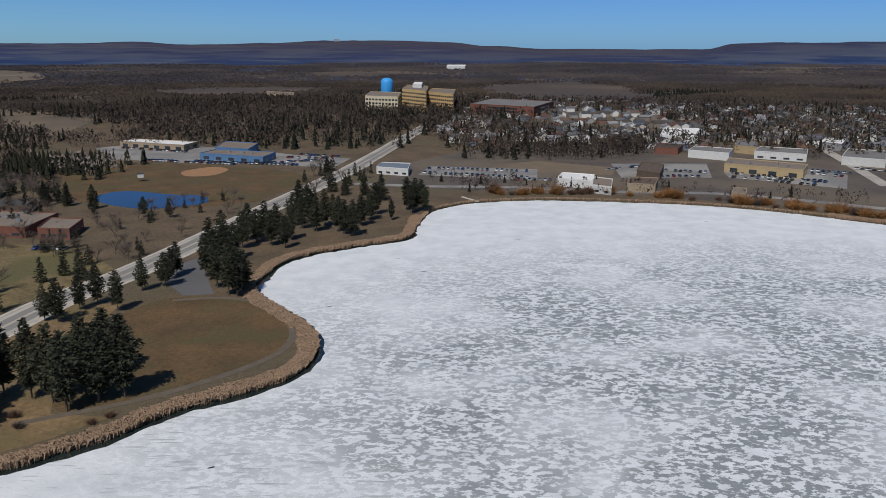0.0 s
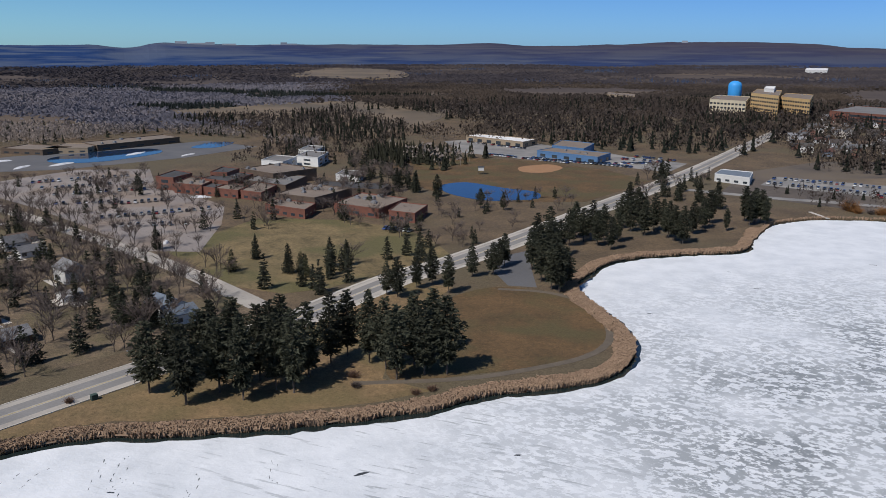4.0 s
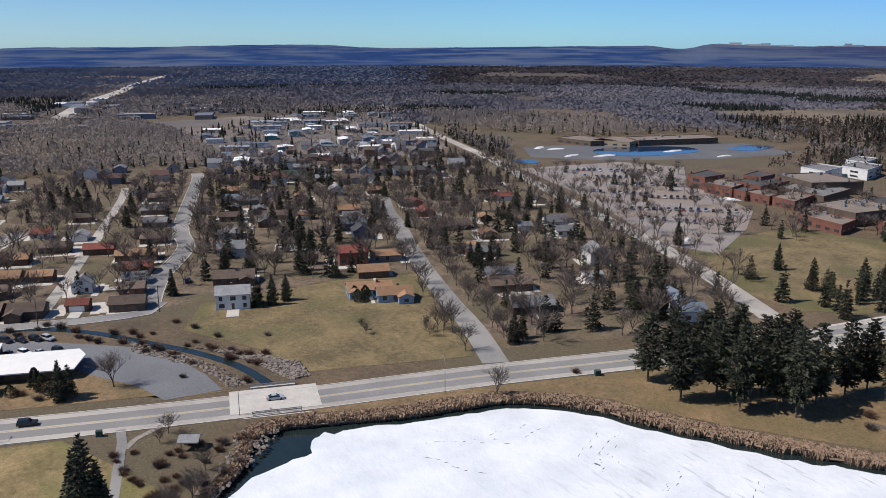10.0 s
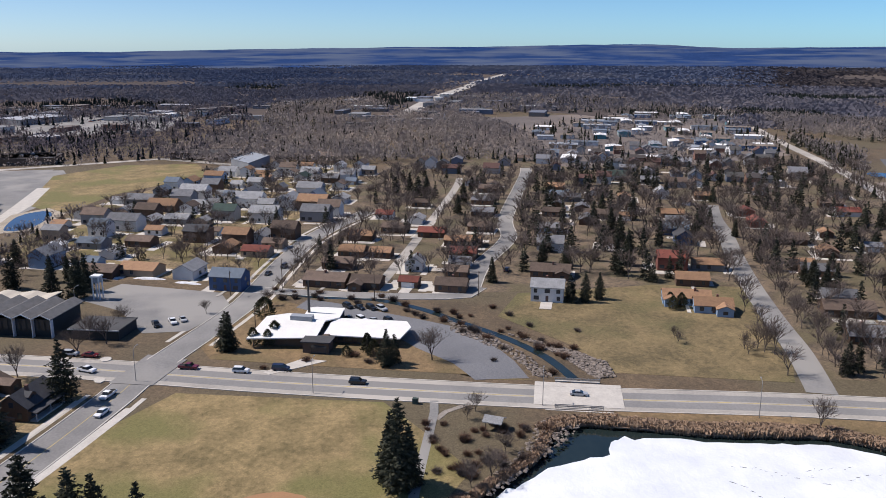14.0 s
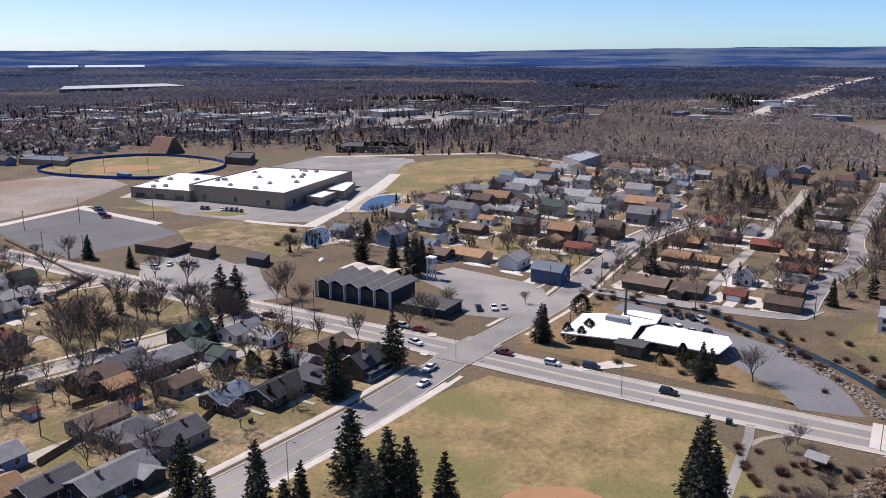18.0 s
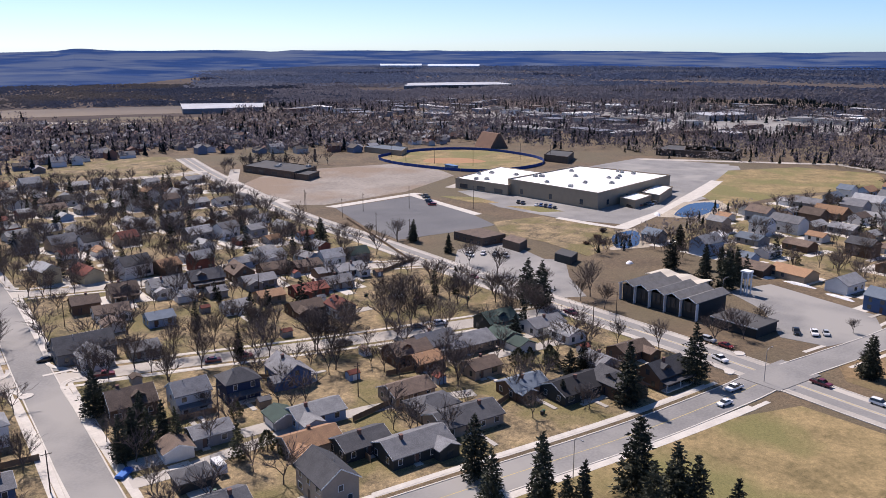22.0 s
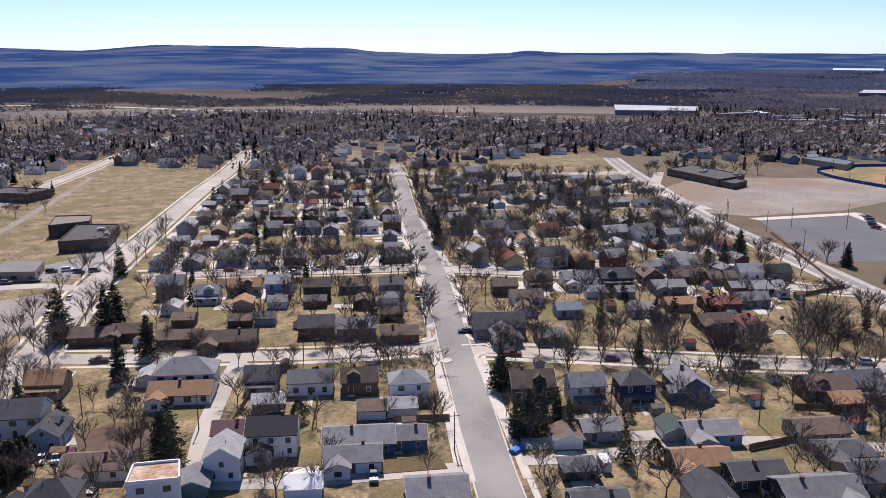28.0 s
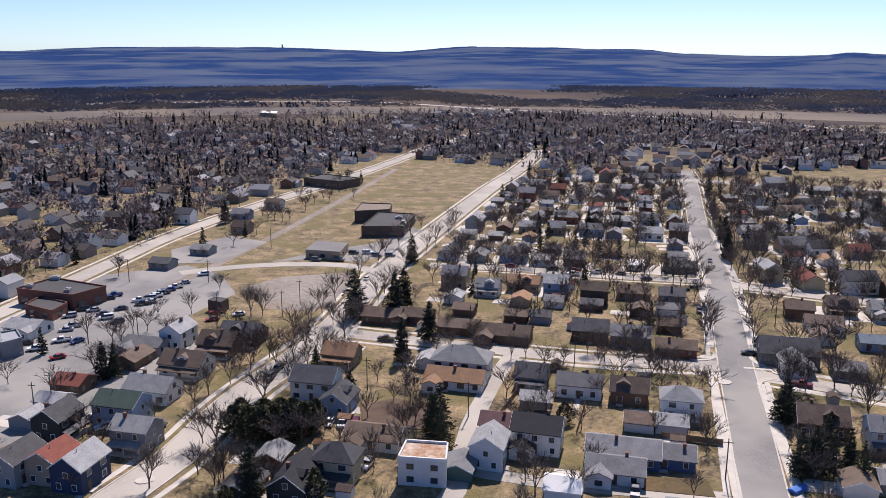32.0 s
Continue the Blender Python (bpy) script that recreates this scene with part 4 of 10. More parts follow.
def spruce_geos(seed, h=15.0, wide=0.2, gaps=0.15, coarse=1.0, column=False):
    """Trunk and boughs, and a crown of many small needle sprays: a ragged spire, or a rounded column with a bare lower trunk."""
    r = random.Random(seed)
    tg, cg = Geo(), Geo()
    tg.tube((0, 0, -0.2), (0, 0, h * 0.95), h * 0.0135, 0.03, 5)
    low = r.uniform(0.17, 0.27) if column else r.uniform(0.05, 0.12)
    z = h * low
    while z < h * 0.985:
        t = (z / h - low) / (1 - low)
        if column:
            reach = h * wide * min(1.0, (1.04 - t) * 1.9) ** 0.75 * (0.62 + 0.38 * min(1, t * 3.2)) + 0.1
        else:
            reach = h * wide * ((1 - t) ** 0.78) * (0.75 + 0.25 * min(1, t * 7)) + 0.12
        count = max(4, int((11 * (1 - t) + 5) / coarse ** 0.5))
        for i in range(count):
            if r.random() < gaps:
                continue
            a = (i + r.random()) * 2 * math.pi / count
            ln = reach * r.uniform(0.55, 1.12) * (1 + 0.18 * math.sin(2 * a + seed + 6 * t))
            d = Vector((math.cos(a), math.sin(a), -0.2 + (0.5 if column else 0.7) * t + r.gauss(0, 0.12))).normalized()
            s = Vector((-math.sin(a), math.cos(a), 0))
            base = Vector((0, 0, z + r.uniform(-0.25, 0.25)))
            for k in range(int((3 + ln * 3.4) / coarse) + 1):
                u = r.random() ** 0.6
                q = base + d * ln * u + s * r.gauss(0, 0.13) * ln + Vector((0, 0, r.gauss(0, 0.05) * ln))
                o = (d + s * r.gauss(0, 0.75) + Vector((0, 0, r.gauss(-0.05, 0.4)))).normalized()
                w = r.uniform(0.3, 0.62) * (coarse ** 0.75) * h / 15
                v = o.cross(Vector((r.gauss(0, 1), r.gauss(0, 1), r.gauss(0, 0.6)))).normalized() * w * 0.42
                cg.tri(q - v - o * w * 0.4, q + v - o * w * 0.4, q + o * w * 1.1)
        z += h * 0.034 * r.uniform(0.8, 1.2) * coarse ** 0.5
    cg.tri((-0.07, 0, h * 0.93), (0.07, 0, h * 0.93), (0, 0, h * 1.02))
    return tg, cg


def spruce_meshes(seed, h=15.0, wide=0.2, material=None, gaps=0.15, column=False):
    tg, cg = spruce_geos(seed, h, wide, gaps, 1.0, column)
    return meshed("trunk", tg, BARK), meshed("crown", cg, material or NEEDLES)


def bushy_meshes(seed, h=6.0, wide=0.36, material=None, leaves=900):
    """A dense evergreen of many small sprays over an egg-shaped mass, ragged at the edge."""
    r = random.Random(seed)
    tg, cg = Geo(), Geo()
    tg.tube((0, 0, -0.2), (0, 0, h * 0.8), h * 0.03, 0.03, 5)
    for i in range(5):
        a = i * 1.3
        tg.tube((0, 0, h * 0.2 + i * 0.25), (math.cos(a) * h * wide * 0.6, math.sin(a) * h * wide * 0.6, h * (0.4 + 0.08 * i)), h * 0.012, 0.02, 4)
    for _ in range(leaves):
        t = r.random() ** 0.8
        rr = h * wide * math.sin(math.pi * min(1, (t * 0.88 + 0.12)) ** 0.75) ** 0.8 * r.uniform(0.6, 1.08)
        a = r.random() * 6.283
        rr *= 1 + 0.22 * math.sin(3 * a + seed + 5 * t)
        p = Vector((rr * math.cos(a), rr * math.sin(a), h * (0.05 + 0.93 * t)))
        o = Vector((math.cos(a), math.sin(a), r.uniform(0.0, 1.1))).normalized()
        s = o.cross(Vector((r.gauss(0, 1), r.gauss(0, 1), r.gauss(0, 1)))).normalized()
        k = h * r.uniform(0.035, 0.085)
        cg.tri(p - s * k * 0.6, p + s * k * 0.6, p + o * k * 1.3)
    return meshed("trunk", tg, BARK), meshed("crown", cg, material or CEDAR)


BARE = [bare_tree_meshes(s, 11, sp, tw) for s, sp, tw in ((1, 0.7, 1350), (2, 0.78, 1450), (3, 0.62, 1300), (4, 0.84, 1500), (5, 0.7, 1400), (6, 0.55, 1100))]
SPRUCE = [spruce_meshes(s, 15, w, None, gp) for s, w, gp in ((1, 0.26, 0.05), (2, 0.29, 0.1), (3, 0.235, 0.06), (4, 0.3, 0.12), (5, 0.27, 0.14))]
REDPINE = [spruce_meshes(s, 18, w, None, gp, True) for s, w, gp in ((11, 0.19, 0.08), (12, 0.21, 0.14), (13, 0.175, 0.1), (14, 0.2, 0.16))]
PINE = [spruce_meshes(s, 13, w, CEDAR, gp) for s, w, gp in ((8, 0.3, 0.4), (9, 0.27, 0.35))]
BUSHY = [bushy_meshes(s, 6, w, None, n) for s, w, n in ((1, 0.33, 900), (2, 0.4, 1000), (3, 0.26, 800))]
SHRUB_TWIGS = mat("russet shrub twigs", (0.16, 0.095, 0.062), (0.10, 0.062, 0.045), 1, 0.95, spread=0.3)


def shrub_mesh(seed, material):
    r = random.Random(seed)
    g = Geo()
    for _ in range(420):
        a, b = r.random() * 6.283, r.random() ** 0.6
        d = Vector((math.cos(a) * b, math.sin(a) * b, r.uniform(0.35, 1.1)))
        p = Vector((r.gauss(0, 0.25), r.gauss(0, 0.25), 0))
        e = p + d * r.uniform(0.8, 1.9)
        s = d.orthogonal().normalized() * r.uniform(0.012, 0.03)
        s.rotate(Matrix.Rotation(r.random() * 6.28, 3, d.normalized()))
        m = p.lerp(e, 0.4)
        g.tri(p - s, p + s, e)
        g.tri(m - s, m + s, m + (d + Vector((r.gauss(0, 0.5), r.gauss(0, 0.5), 0.2))) * 0.6)
    return meshed("branches", g, material)


SHRUBS = [shrub_mesh(1, SHRUB_TWIGS), shrub_mesh(2, TWIGS), shrub_mesh(3, SHRUB_TWIGS)]
WILLOW = mat("orange willow twigs", (0.30, 0.145, 0.05), (0.2, 0.1, 0.04), 1, 0.95, spread=0.25)
WILLOWS = [shrub_mesh(4, WILLOW), shrub_mesh(5, WILLOW)]
TREE_SPOTS = []


def tree(kind, x, y, h, r=None):
    """One tree with a trunk and a crown."""
    r = r or rnd
    sets = {"bare": (BARE, 11, "bare_tree", "leafless grey-brown street tree with fine twigs", "tree"),
            "spruce": (SPRUCE, 15, "spruce_tree", "tall dark green spruce with drooping branches", "tree"),
            "redpine": (REDPINE, 18, "pine_tree", "tall dark olive pine with a bare lower trunk", "tree"),
            "pine": (PINE, 13, "pine_tree", "broad ragged olive-green pine", "tree"),
            "cedar": (BUSHY, 6, "cedar_tree", "dense rounded dark green cedar", "tree")}
    meshes, base, name, label, cat = sets[kind]
    tm, cm = r.choice(meshes)
    ob = thing(name, label, cat)
    s = h / base
    ob.matrix_basis = Matrix.LocRotScale((x, y, 0), Euler((0, 0, r.random() * 6.28)), (s * r.uniform(0.85, 1.15), s * r.uniform(0.85, 1.15), s))
    new("trunk", tm).parent = ob
    new("crown", cm).parent = ob
    TREE_SPOTS.append((x, y))
    return ob


def shrub(x, y, s=1.0, meshes=None, label="leafless shrub with russet twigs"):
    ob = new("shrub", rnd.choice(meshes or SHRUBS))
    ob.matrix_basis = Matrix.LocRotScale((x, y, 0), Euler((0, 0, rnd.random() * 6.28)), (s, s, s * rnd.uniform(0.8, 1.1)))
    return tagged(ob, label, "shrub")

# ---- houses ----
ROOFS = {"g": ("grey", mat("grey shingles", (0.19, 0.19, 0.195), (0.125, 0.125, 0.13), 0.45, 0.85, grit=(6.0, 0.3), fine=4, spread=0.3)),
         "d": ("dark grey", mat("dark shingles", (0.085, 0.085, 0.09), (0.055, 0.055, 0.06), 0.45, 0.8, grit=(6.0, 0.3), fine=4, spread=0.3)),
         "k": ("black", mat("black shingles", (0.03, 0.03, 0.034), (0.022, 0.022, 0.026), 0.5, 0.85, fine=5, spread=0.2)),
         "b": ("brown", mat("brown shingles", (0.15, 0.108, 0.082), (0.098, 0.072, 0.056), 0.45, 0.9, grit=(6.0, 0.3), fine=4, spread=0.35)),
         "r": ("red-brown", mat("red shingles", (0.21, 0.065, 0.045), (0.15, 0.052, 0.04), 0.5, 0.9, grit=(6.0, 0.3), fine=5, spread=0.25)),
         "t": ("tan-orange", mat("tan shingles", (0.32, 0.19, 0.105), (0.25, 0.145, 0.085), 0.5, 0.9, grit=(6.0, 0.3), fine=5, spread=0.2)),
         "l": ("pale grey", mat("pale grey shingles", (0.31, 0.31, 0.305), (0.22, 0.22, 0.222), 0.45, 0.85, grit=(6.0, 0.3), fine=4, spread=0.25)),
         "w": ("white", mat("white metal roof", (0.72, 0.72, 0.70), (0.62, 0.62, 0.60), 0.5, 0.6, fine=4)),
         "G": ("dark green", mat("green shingles", (0.055, 0.085, 0.07), (0.045, 0.065, 0.055), 0.5, 0.9, fine=5, spread=0.2)),
         "U": ("blue-grey", mat("blue-grey shingles", (0.15, 0.18, 0.215), (0.115, 0.14, 0.17), 0.5, 0.9, fine=5, spread=0.2)),
         "p": ("maroon", mat("maroon shingles", (0.12, 0.065, 0.068), (0.09, 0.05, 0.053), 0.5, 0.9, fine=5, spread=0.2))}
WALLS = {"W": ("white", mat("white siding", (0.66, 0.66, 0.64), (0.58, 0.58, 0.56), 0.4, 0.8, fine=3, spread=0.1)),
         "B": ("blue", mat("blue siding", (0.06, 0.105, 0.21), (0.05, 0.09, 0.18), 0.4, 0.8, fine=3)),
         "N": ("navy", mat("navy siding", (0.028, 0.045, 0.095), (0.023, 0.038, 0.08), 0.4, 0.8, fine=3)),
         "L": ("pale blue", mat("pale blue siding", (0.27, 0.37, 0.50), (0.23, 0.32, 0.44), 0.4, 0.8, fine=3)),
         "T": ("tan", mat("tan stucco", (0.34, 0.27, 0.20), (0.29, 0.23, 0.17), 0.4, 0.85, fine=3, spread=0.15)),
         "b": ("brown", mat("brown siding", (0.13, 0.082, 0.055), (0.10, 0.065, 0.045), 0.4, 0.85, fine=3, spread=0.25)),
         "Y": ("cream", mat("cream siding", (0.52, 0.46, 0.30), (0.46, 0.40, 0.27), 0.4, 0.8, fine=3)),
         "g": ("grey", mat("grey siding", (0.25, 0.255, 0.26), (0.21, 0.215, 0.22), 0.4, 0.8, fine=3, spread=0.25)),
         "G": ("green", mat("green siding", (0.10, 0.16, 0.14), (0.085, 0.135, 0.12), 0.4, 0.8, fine=3)),
         "K": ("dark", mat("dark siding", (0.04, 0.045, 0.045), (0.033, 0.037, 0.037), 0.4, 0.8, fine=3)),
         "R": ("red", mat("red-brown siding", (0.20, 0.075, 0.055), (0.165, 0.065, 0.05), 0.4, 0.85, fine=3))}
BRICK = mat("chimney brick", (0.19, 0.10, 0.075), (0.15, 0.085, 0.07), 3, 0.9, fine=12)
DOOR = mat("door paint", (0.11, 0.07, 0.055), (0.09, 0.06, 0.05), 1, 0.6)
SIZES = {"g": (7.2, 6.4), "s": (9.2, 7.4), "m": (12.0, 8.4), "l": (16.0, 9.6)}
AXIS = {"n": 71.0, "e": -19.0}
HOUSE_SPOTS = []
hr = random.Random(5)


def gable_roof(L, W, h, pitch, over, thick=0.22):
    y, e = W / 2 + over, L / 2 + over * 0.8
    top, low = h + W / 2 * pitch, h - over * pitch
    return Geo().along_x([(-y, low), (0, top), (y, low), (y, low + thick), (0, top + thick * 1.15), (-y, low + thick)][::-1], -e, e)


def hip_roof(L, W, h, pitch, over, thick=0.2):
    y, e = W / 2 + over, L / 2 + over
    low, top = h - over * pitch, h + W / 2 * pitch
    k = max(e - y, 0.3)
    vs = [(-e, -y, low), (e, -y, low), (e, y, low), (-e, y, low), (-e, -y, low + thick), (e, -y, low + thick), (e, y, low + thick), (-e, y, low + thick), (-k, 0, top + thick), (k, 0, top + thick)]
    return Geo().add(vs, [(3, 2, 1, 0), (0, 1, 5, 4), (1, 2, 6, 5), (2, 3, 7, 6), (3, 0, 4, 7), (4, 5, 9, 8), (5, 6, 9), (6, 7, 8, 9), (7, 4, 8)])


def wall_window(parent, x, y, z, w, h, facing, detail=1):
    """A window proud of the wall; facing: 0 -y, 1 +x, 2 +y, 3 -x."""
    m = Matrix.Translation((x, y, z)) @ Matrix.Rotation(facing * math.pi / 2, 4, "Z")
    f = part("window", Geo().box(-w / 2 - 0.1, w / 2 + 0.1, -0.05, 0.05, -0.1, h + 0.1, m), WHITE if detail == 2 else GLASS, parent)
    if detail == 2:
        part("pane", Geo().box(-w / 2, w / 2, -0.066, -0.04, 0, h, m), GLASS, f)


def H(x, y, d="e", roof="g", wall="W", size="m", st=1, hip=False, ang=None, near=True, L=None, W=None):
    """A house or garage at (x, y), ridge along d, with walls, roof, windows, door and chimney."""
    L0, W0 = SIZES[size]
    L, W = L or L0 * hr.uniform(0.92, 1.08), W or W0 * hr.uniform(0.94, 1.06)
    h = {1: 2.8, 1.5: 3.7, 2: 5.5}[st]
    pitch = 0.42 if st == 1 else hr.uniform(0.5, 0.72)
    if size == "g":
        h = 2.5
    fine = 2 if near and math.hypot(x, y) < 205 else 1
    rn, rm = ROOFS[roof]
    wn_, wm = WALLS[wall]
    garage = size == "g"
    kind = "garage" if garage else "house"
    size_word = {1: "low one-storey", 1.5: "storey-and-a-half", 2: "two-storey"}[st]
    label = f"{wn_} {'detached garage' if garage else size_word + ' house'} with a {rn} {'hip' if hip else 'gable'} roof"
    ob = thing(kind, label, kind, x, y, (AXIS[d] if ang is None else ang) + hr.uniform(-1.5, 1.5), group="garages in the yards" if garage else "houses along the streets")
    HOUSE_SPOTS.append((x, y, max(L, W) / 2))
    if hip:
        g = Geo().box(-L / 2, L / 2, -W / 2, W / 2, -0.3, h - 0.02)
    else:
        g = Geo().along_x([(-W / 2, -0.3), (W / 2, -0.3), (W / 2, h), (0, h + W / 2 * pitch - 0.03), (-W / 2, h)], -L / 2, L / 2)
    part("shell", g, wm, ob)
    part("roof", (hip_roof if hip else gable_roof)(L, W, h, pitch, 0.45), rm, ob)
    if not hip and fine == 2:
        y0, e, low, top = W / 2 + 0.45, L / 2 + 0.36, h - 0.45 * pitch, h + W / 2 * pitch
        for s in (-1, 1):
            part("fascia", Geo().along_x([(-y0, low - 0.06), (0, top - 0.06), (y0, low - 0.06), (y0, low + 0.2), (0, top + 0.23), (-y0, low + 0.2)][::-1], s * e - 0.02 + 0.03 * s, s * e + 0.02 + 0.03 * s), WHITE, ob)
    if garage:
        part("garage_door", Geo().box(-L / 2 + 1.2, L / 2 - 1.2, -W / 2 - 0.06, -W / 2 + 0.05, 0.02, 2.15), WHITE, ob)
        return ob
    turn = ob.matrix_basis.to_3x3()
    dist = math.hypot(x, y)

    def lakeward(fc):
        way = turn @ Vector(((0, -1, 0), (1, 0, 0), (0, 1, 0), (-1, 0, 0))[fc])
        return -(way.x * x + way.y * y) / dist

    front = 0 if lakeward(0) > 0 else 2
    floors = [0.9, 3.5] if st == 2 and near else [1.0]
    cols = max(2, round(L / 4.2))
    for z in floors:
        for i in range(cols):
            u = -L / 2 + (i + 0.5) * L / cols + hr.uniform(-0.3, 0.3)
            for fc, yy in ((0, -W / 2), (2, W / 2)):
                if fc == front and z < 1 and i == cols // 2 or (dist > 140 and fc != front) or (not near and i > 1):
                    continue
                wall_window(ob, u, yy, z, hr.choice((1.0, 1.2, 1.7)), 1.3, fc, fine)
    if near:
        for fc, xx in ((1, L / 2), (3, -L / 2)):
            if dist > 140 and lakeward(fc) < 0.1:
                continue
            for u in (-W / 4, W / 4) if dist < 300 else (W / 4,):
                wall_window(ob, xx, u, 0.9, 1.0, 1.3, fc, fine)
            if st > 1 and not hip:
                wall_window(ob, xx, 0, h - 0.1 if st == 1.5 else 3.5, 1.0, 1.2, fc, fine)
        u, sg = -L / 2 + (cols // 2 + 0.5) * L / cols, -1 if front == 0 else 1
        part("door", Geo().box(u - 0.5, u + 0.5, *sorted((sg * (W / 2 + 0.07), sg * (W / 2 - 0.05))), 0.3, 2.4), DOOR, ob)
        if dist < 260:
            part("step", Geo().box(u - 0.9, u + 0.9, *sorted((sg * (W / 2 + 1.2), sg * (W / 2 + 0.01))), -0.2, 0.28), CONCRETE, ob)
        if dist < 330 and st == 1.5 and not hip and hr.random() < 0.55:
            # a gabled dormer in the lakeward slope
            dx, dw = hr.uniform(-L / 6, L / 6), 1.5
            y0, z0 = sg * W * 0.34, h + W * 0.08 * pitch
            body = Geo().add([(dx + a_ * dw, q, z) for q in (y0, 0.0) for a_, z in ((-1, z0 - 0.3), (1, z0 - 0.3), (1, z0 + 1.25), (0, z0 + 2.0), (-1, z0 + 1.25))],
                             [(0, 1, 2, 3, 4), (9, 8, 7, 6, 5), (0, 5, 6, 1), (1, 6, 7, 2), (4, 9, 5, 0), (2, 7, 8, 3), (3, 8, 9, 4)])
            d_ = part("dormer", body, wm, ob)
            lid = Geo()
            for a_ in (-1, 1):
                c4 = [(dx + a_ * (dw + 0.3), z0 + 1.05), (dx, z0 + 2.02)]
                lid.add([(c4[k][0], q, c4[k][1] + dz) for dz in (0, 0.16) for k in (0, 1) for q in (y0 + sg * 0.25, 0.0)], [(0, 1, 3, 2), (4, 6, 7, 5), (0, 4, 5, 1), (2, 3, 7, 6), (0, 2, 6, 4), (1, 5, 7, 3)])
            part("dormer_roof", lid, rm, d_)
            part("dormer_window", Geo().box(dx - 0.6, dx + 0.6, *sorted((y0 + sg * 0.06, y0 - sg * 0.05)), z0 + 0.1, z0 + 1.15), GLASS, d_)
        elif dist < 330 and size in "ml" and hr.random() < 0.45:
            # a lower wing set across the house
            wl, ww, wh = hr.uniform(2.2, 3.6), hr.uniform(4.2, 5.4), min(h, 2.8) - 0.15
            wx = hr.choice((-1, 1)) * (L / 2 - ww / 2 - 0.3)
            y0, y1, tp = sg * (W / 2 - 0.6), sg * (W / 2 + wl), wh + ww / 2 * 0.42
            part("wing", Geo().add([(wx + a_ * ww / 2, q, z) for q in (y1, y0) for a_, z in ((-1, -0.3), (1, -0.3), (1, wh), (0, tp), (-1, wh))],
                                   [(0, 1, 2, 3, 4), (9, 8, 7, 6, 5), (1, 6, 7, 2), (4, 9, 5, 0), (2, 7, 8, 3), (3, 8, 9, 4)]), wm, ob)
            lid = Geo()
            for a_ in (-1, 1):
                c4 = [(wx + a_ * (ww / 2 + 0.4), wh - 0.16), (wx, tp)]
                lid.add([(c4[k][0], q, c4[k][1] + dz) for dz in (0.02, 0.22) for k in (0, 1) for q in (y1 + sg * 0.35, y0 - sg * W * 0.3)], [(0, 1, 3, 2), (4, 6, 7, 5), (0, 4, 5, 1), (2, 3, 7, 6), (0, 2, 6, 4), (1, 5, 7, 3)])
            part("wing_roof", lid, rm, ob)
            part("wing_window", Geo().box(wx - 0.8, wx + 0.8, *sorted((y1 + sg * 0.06, y1 - sg * 0.05)), 0.8, 2.0), GLASS, ob)
        top = h + W / 2 * pitch
        if hr.random() < 0.55:
            cx_, cy_ = hr.uniform(-L / 4, L / 4), hr.choice((-0.8, 0.8))
            ch = Geo().box(cx_ - 0.35, cx_ + 0.35, cy_ - 0.35, cy_ + 0.35, h, top + 0.8).box(cx_ - 0.42, cx_ + 0.42, cy_ - 0.42, cy_ + 0.42, top + 0.8, top + 0.92)
            part("chimney", ch, BRICK, ob, "brick chimney")
        else:
            part("vent_pipe", Geo().tube((L / 6, 0.7, h), (L / 6, 0.7, top + 0.45), 0.09, 0.09, 6), STEEL, ob)
        if hr.random() < 0.35 and st > 1:
            v = Geo().box(-L / 2 + 0.6, L / 2 - 0.6, W / 2 + 0.01, W / 2 + 2.0, -0.2, 0.35)
            part("porch", v, CONCRETE, ob)
            part("porch_roof", Geo().along_x([(W / 2 - 0.02, 2.75), (W / 2 + 2.3, 2.35), (W / 2 + 2.3, 2.5), (W / 2 - 0.02, 2.95)], -L / 2 + 0.3, L / 2 - 0.3), rm, ob)
            for u in (-L / 2 + 0.8, 0, L / 2 - 0.8):
                part("porch_post", Geo().box(u - 0.07, u + 0.07, W / 2 + 1.75, W / 2 + 1.9, 0.34, 2.44), WHITE, ob)
    return ob

# ---- vehicles ----
CAR_PAINT = {"black": (0.015, 0.015, 0.017), "white": (0.75, 0.75, 0.75), "silver": (0.42, 0.43, 0.44), "grey": (0.13, 0.135, 0.14), "red": (0.30, 0.02, 0.02),
             "blue": (0.03, 0.07, 0.22), "navy": (0.015, 0.02, 0.05), "maroon": (0.14, 0.015, 0.03), "tan": (0.35, 0.28, 0.2)}
PAINTS = {k: mat(k + " car paint", c, tuple(v * 0.92 for v in c), 2, 0.28, spec=0.6) for k, c in CAR_PAINT.items()}
CAR_GLASS = mat("car glass", (0.015, 0.018, 0.02), (0.02, 0.022, 0.025), 1, 0.06, spec=0.7)
LAMP_CLEAR = mat("headlight lens", (0.6, 0.6, 0.58), (0.5, 0.5, 0.5), 2, 0.2)
LAMP_RED = mat("tail light lens", (0.35, 0.02, 0.02), (0.3, 0.02, 0.02), 2, 0.3)
WHEEL = meshed("wheel", Geo().tube((0, -0.12, 0), (0, 0.12, 0), 0.34, 0.34, 12), TYRE)


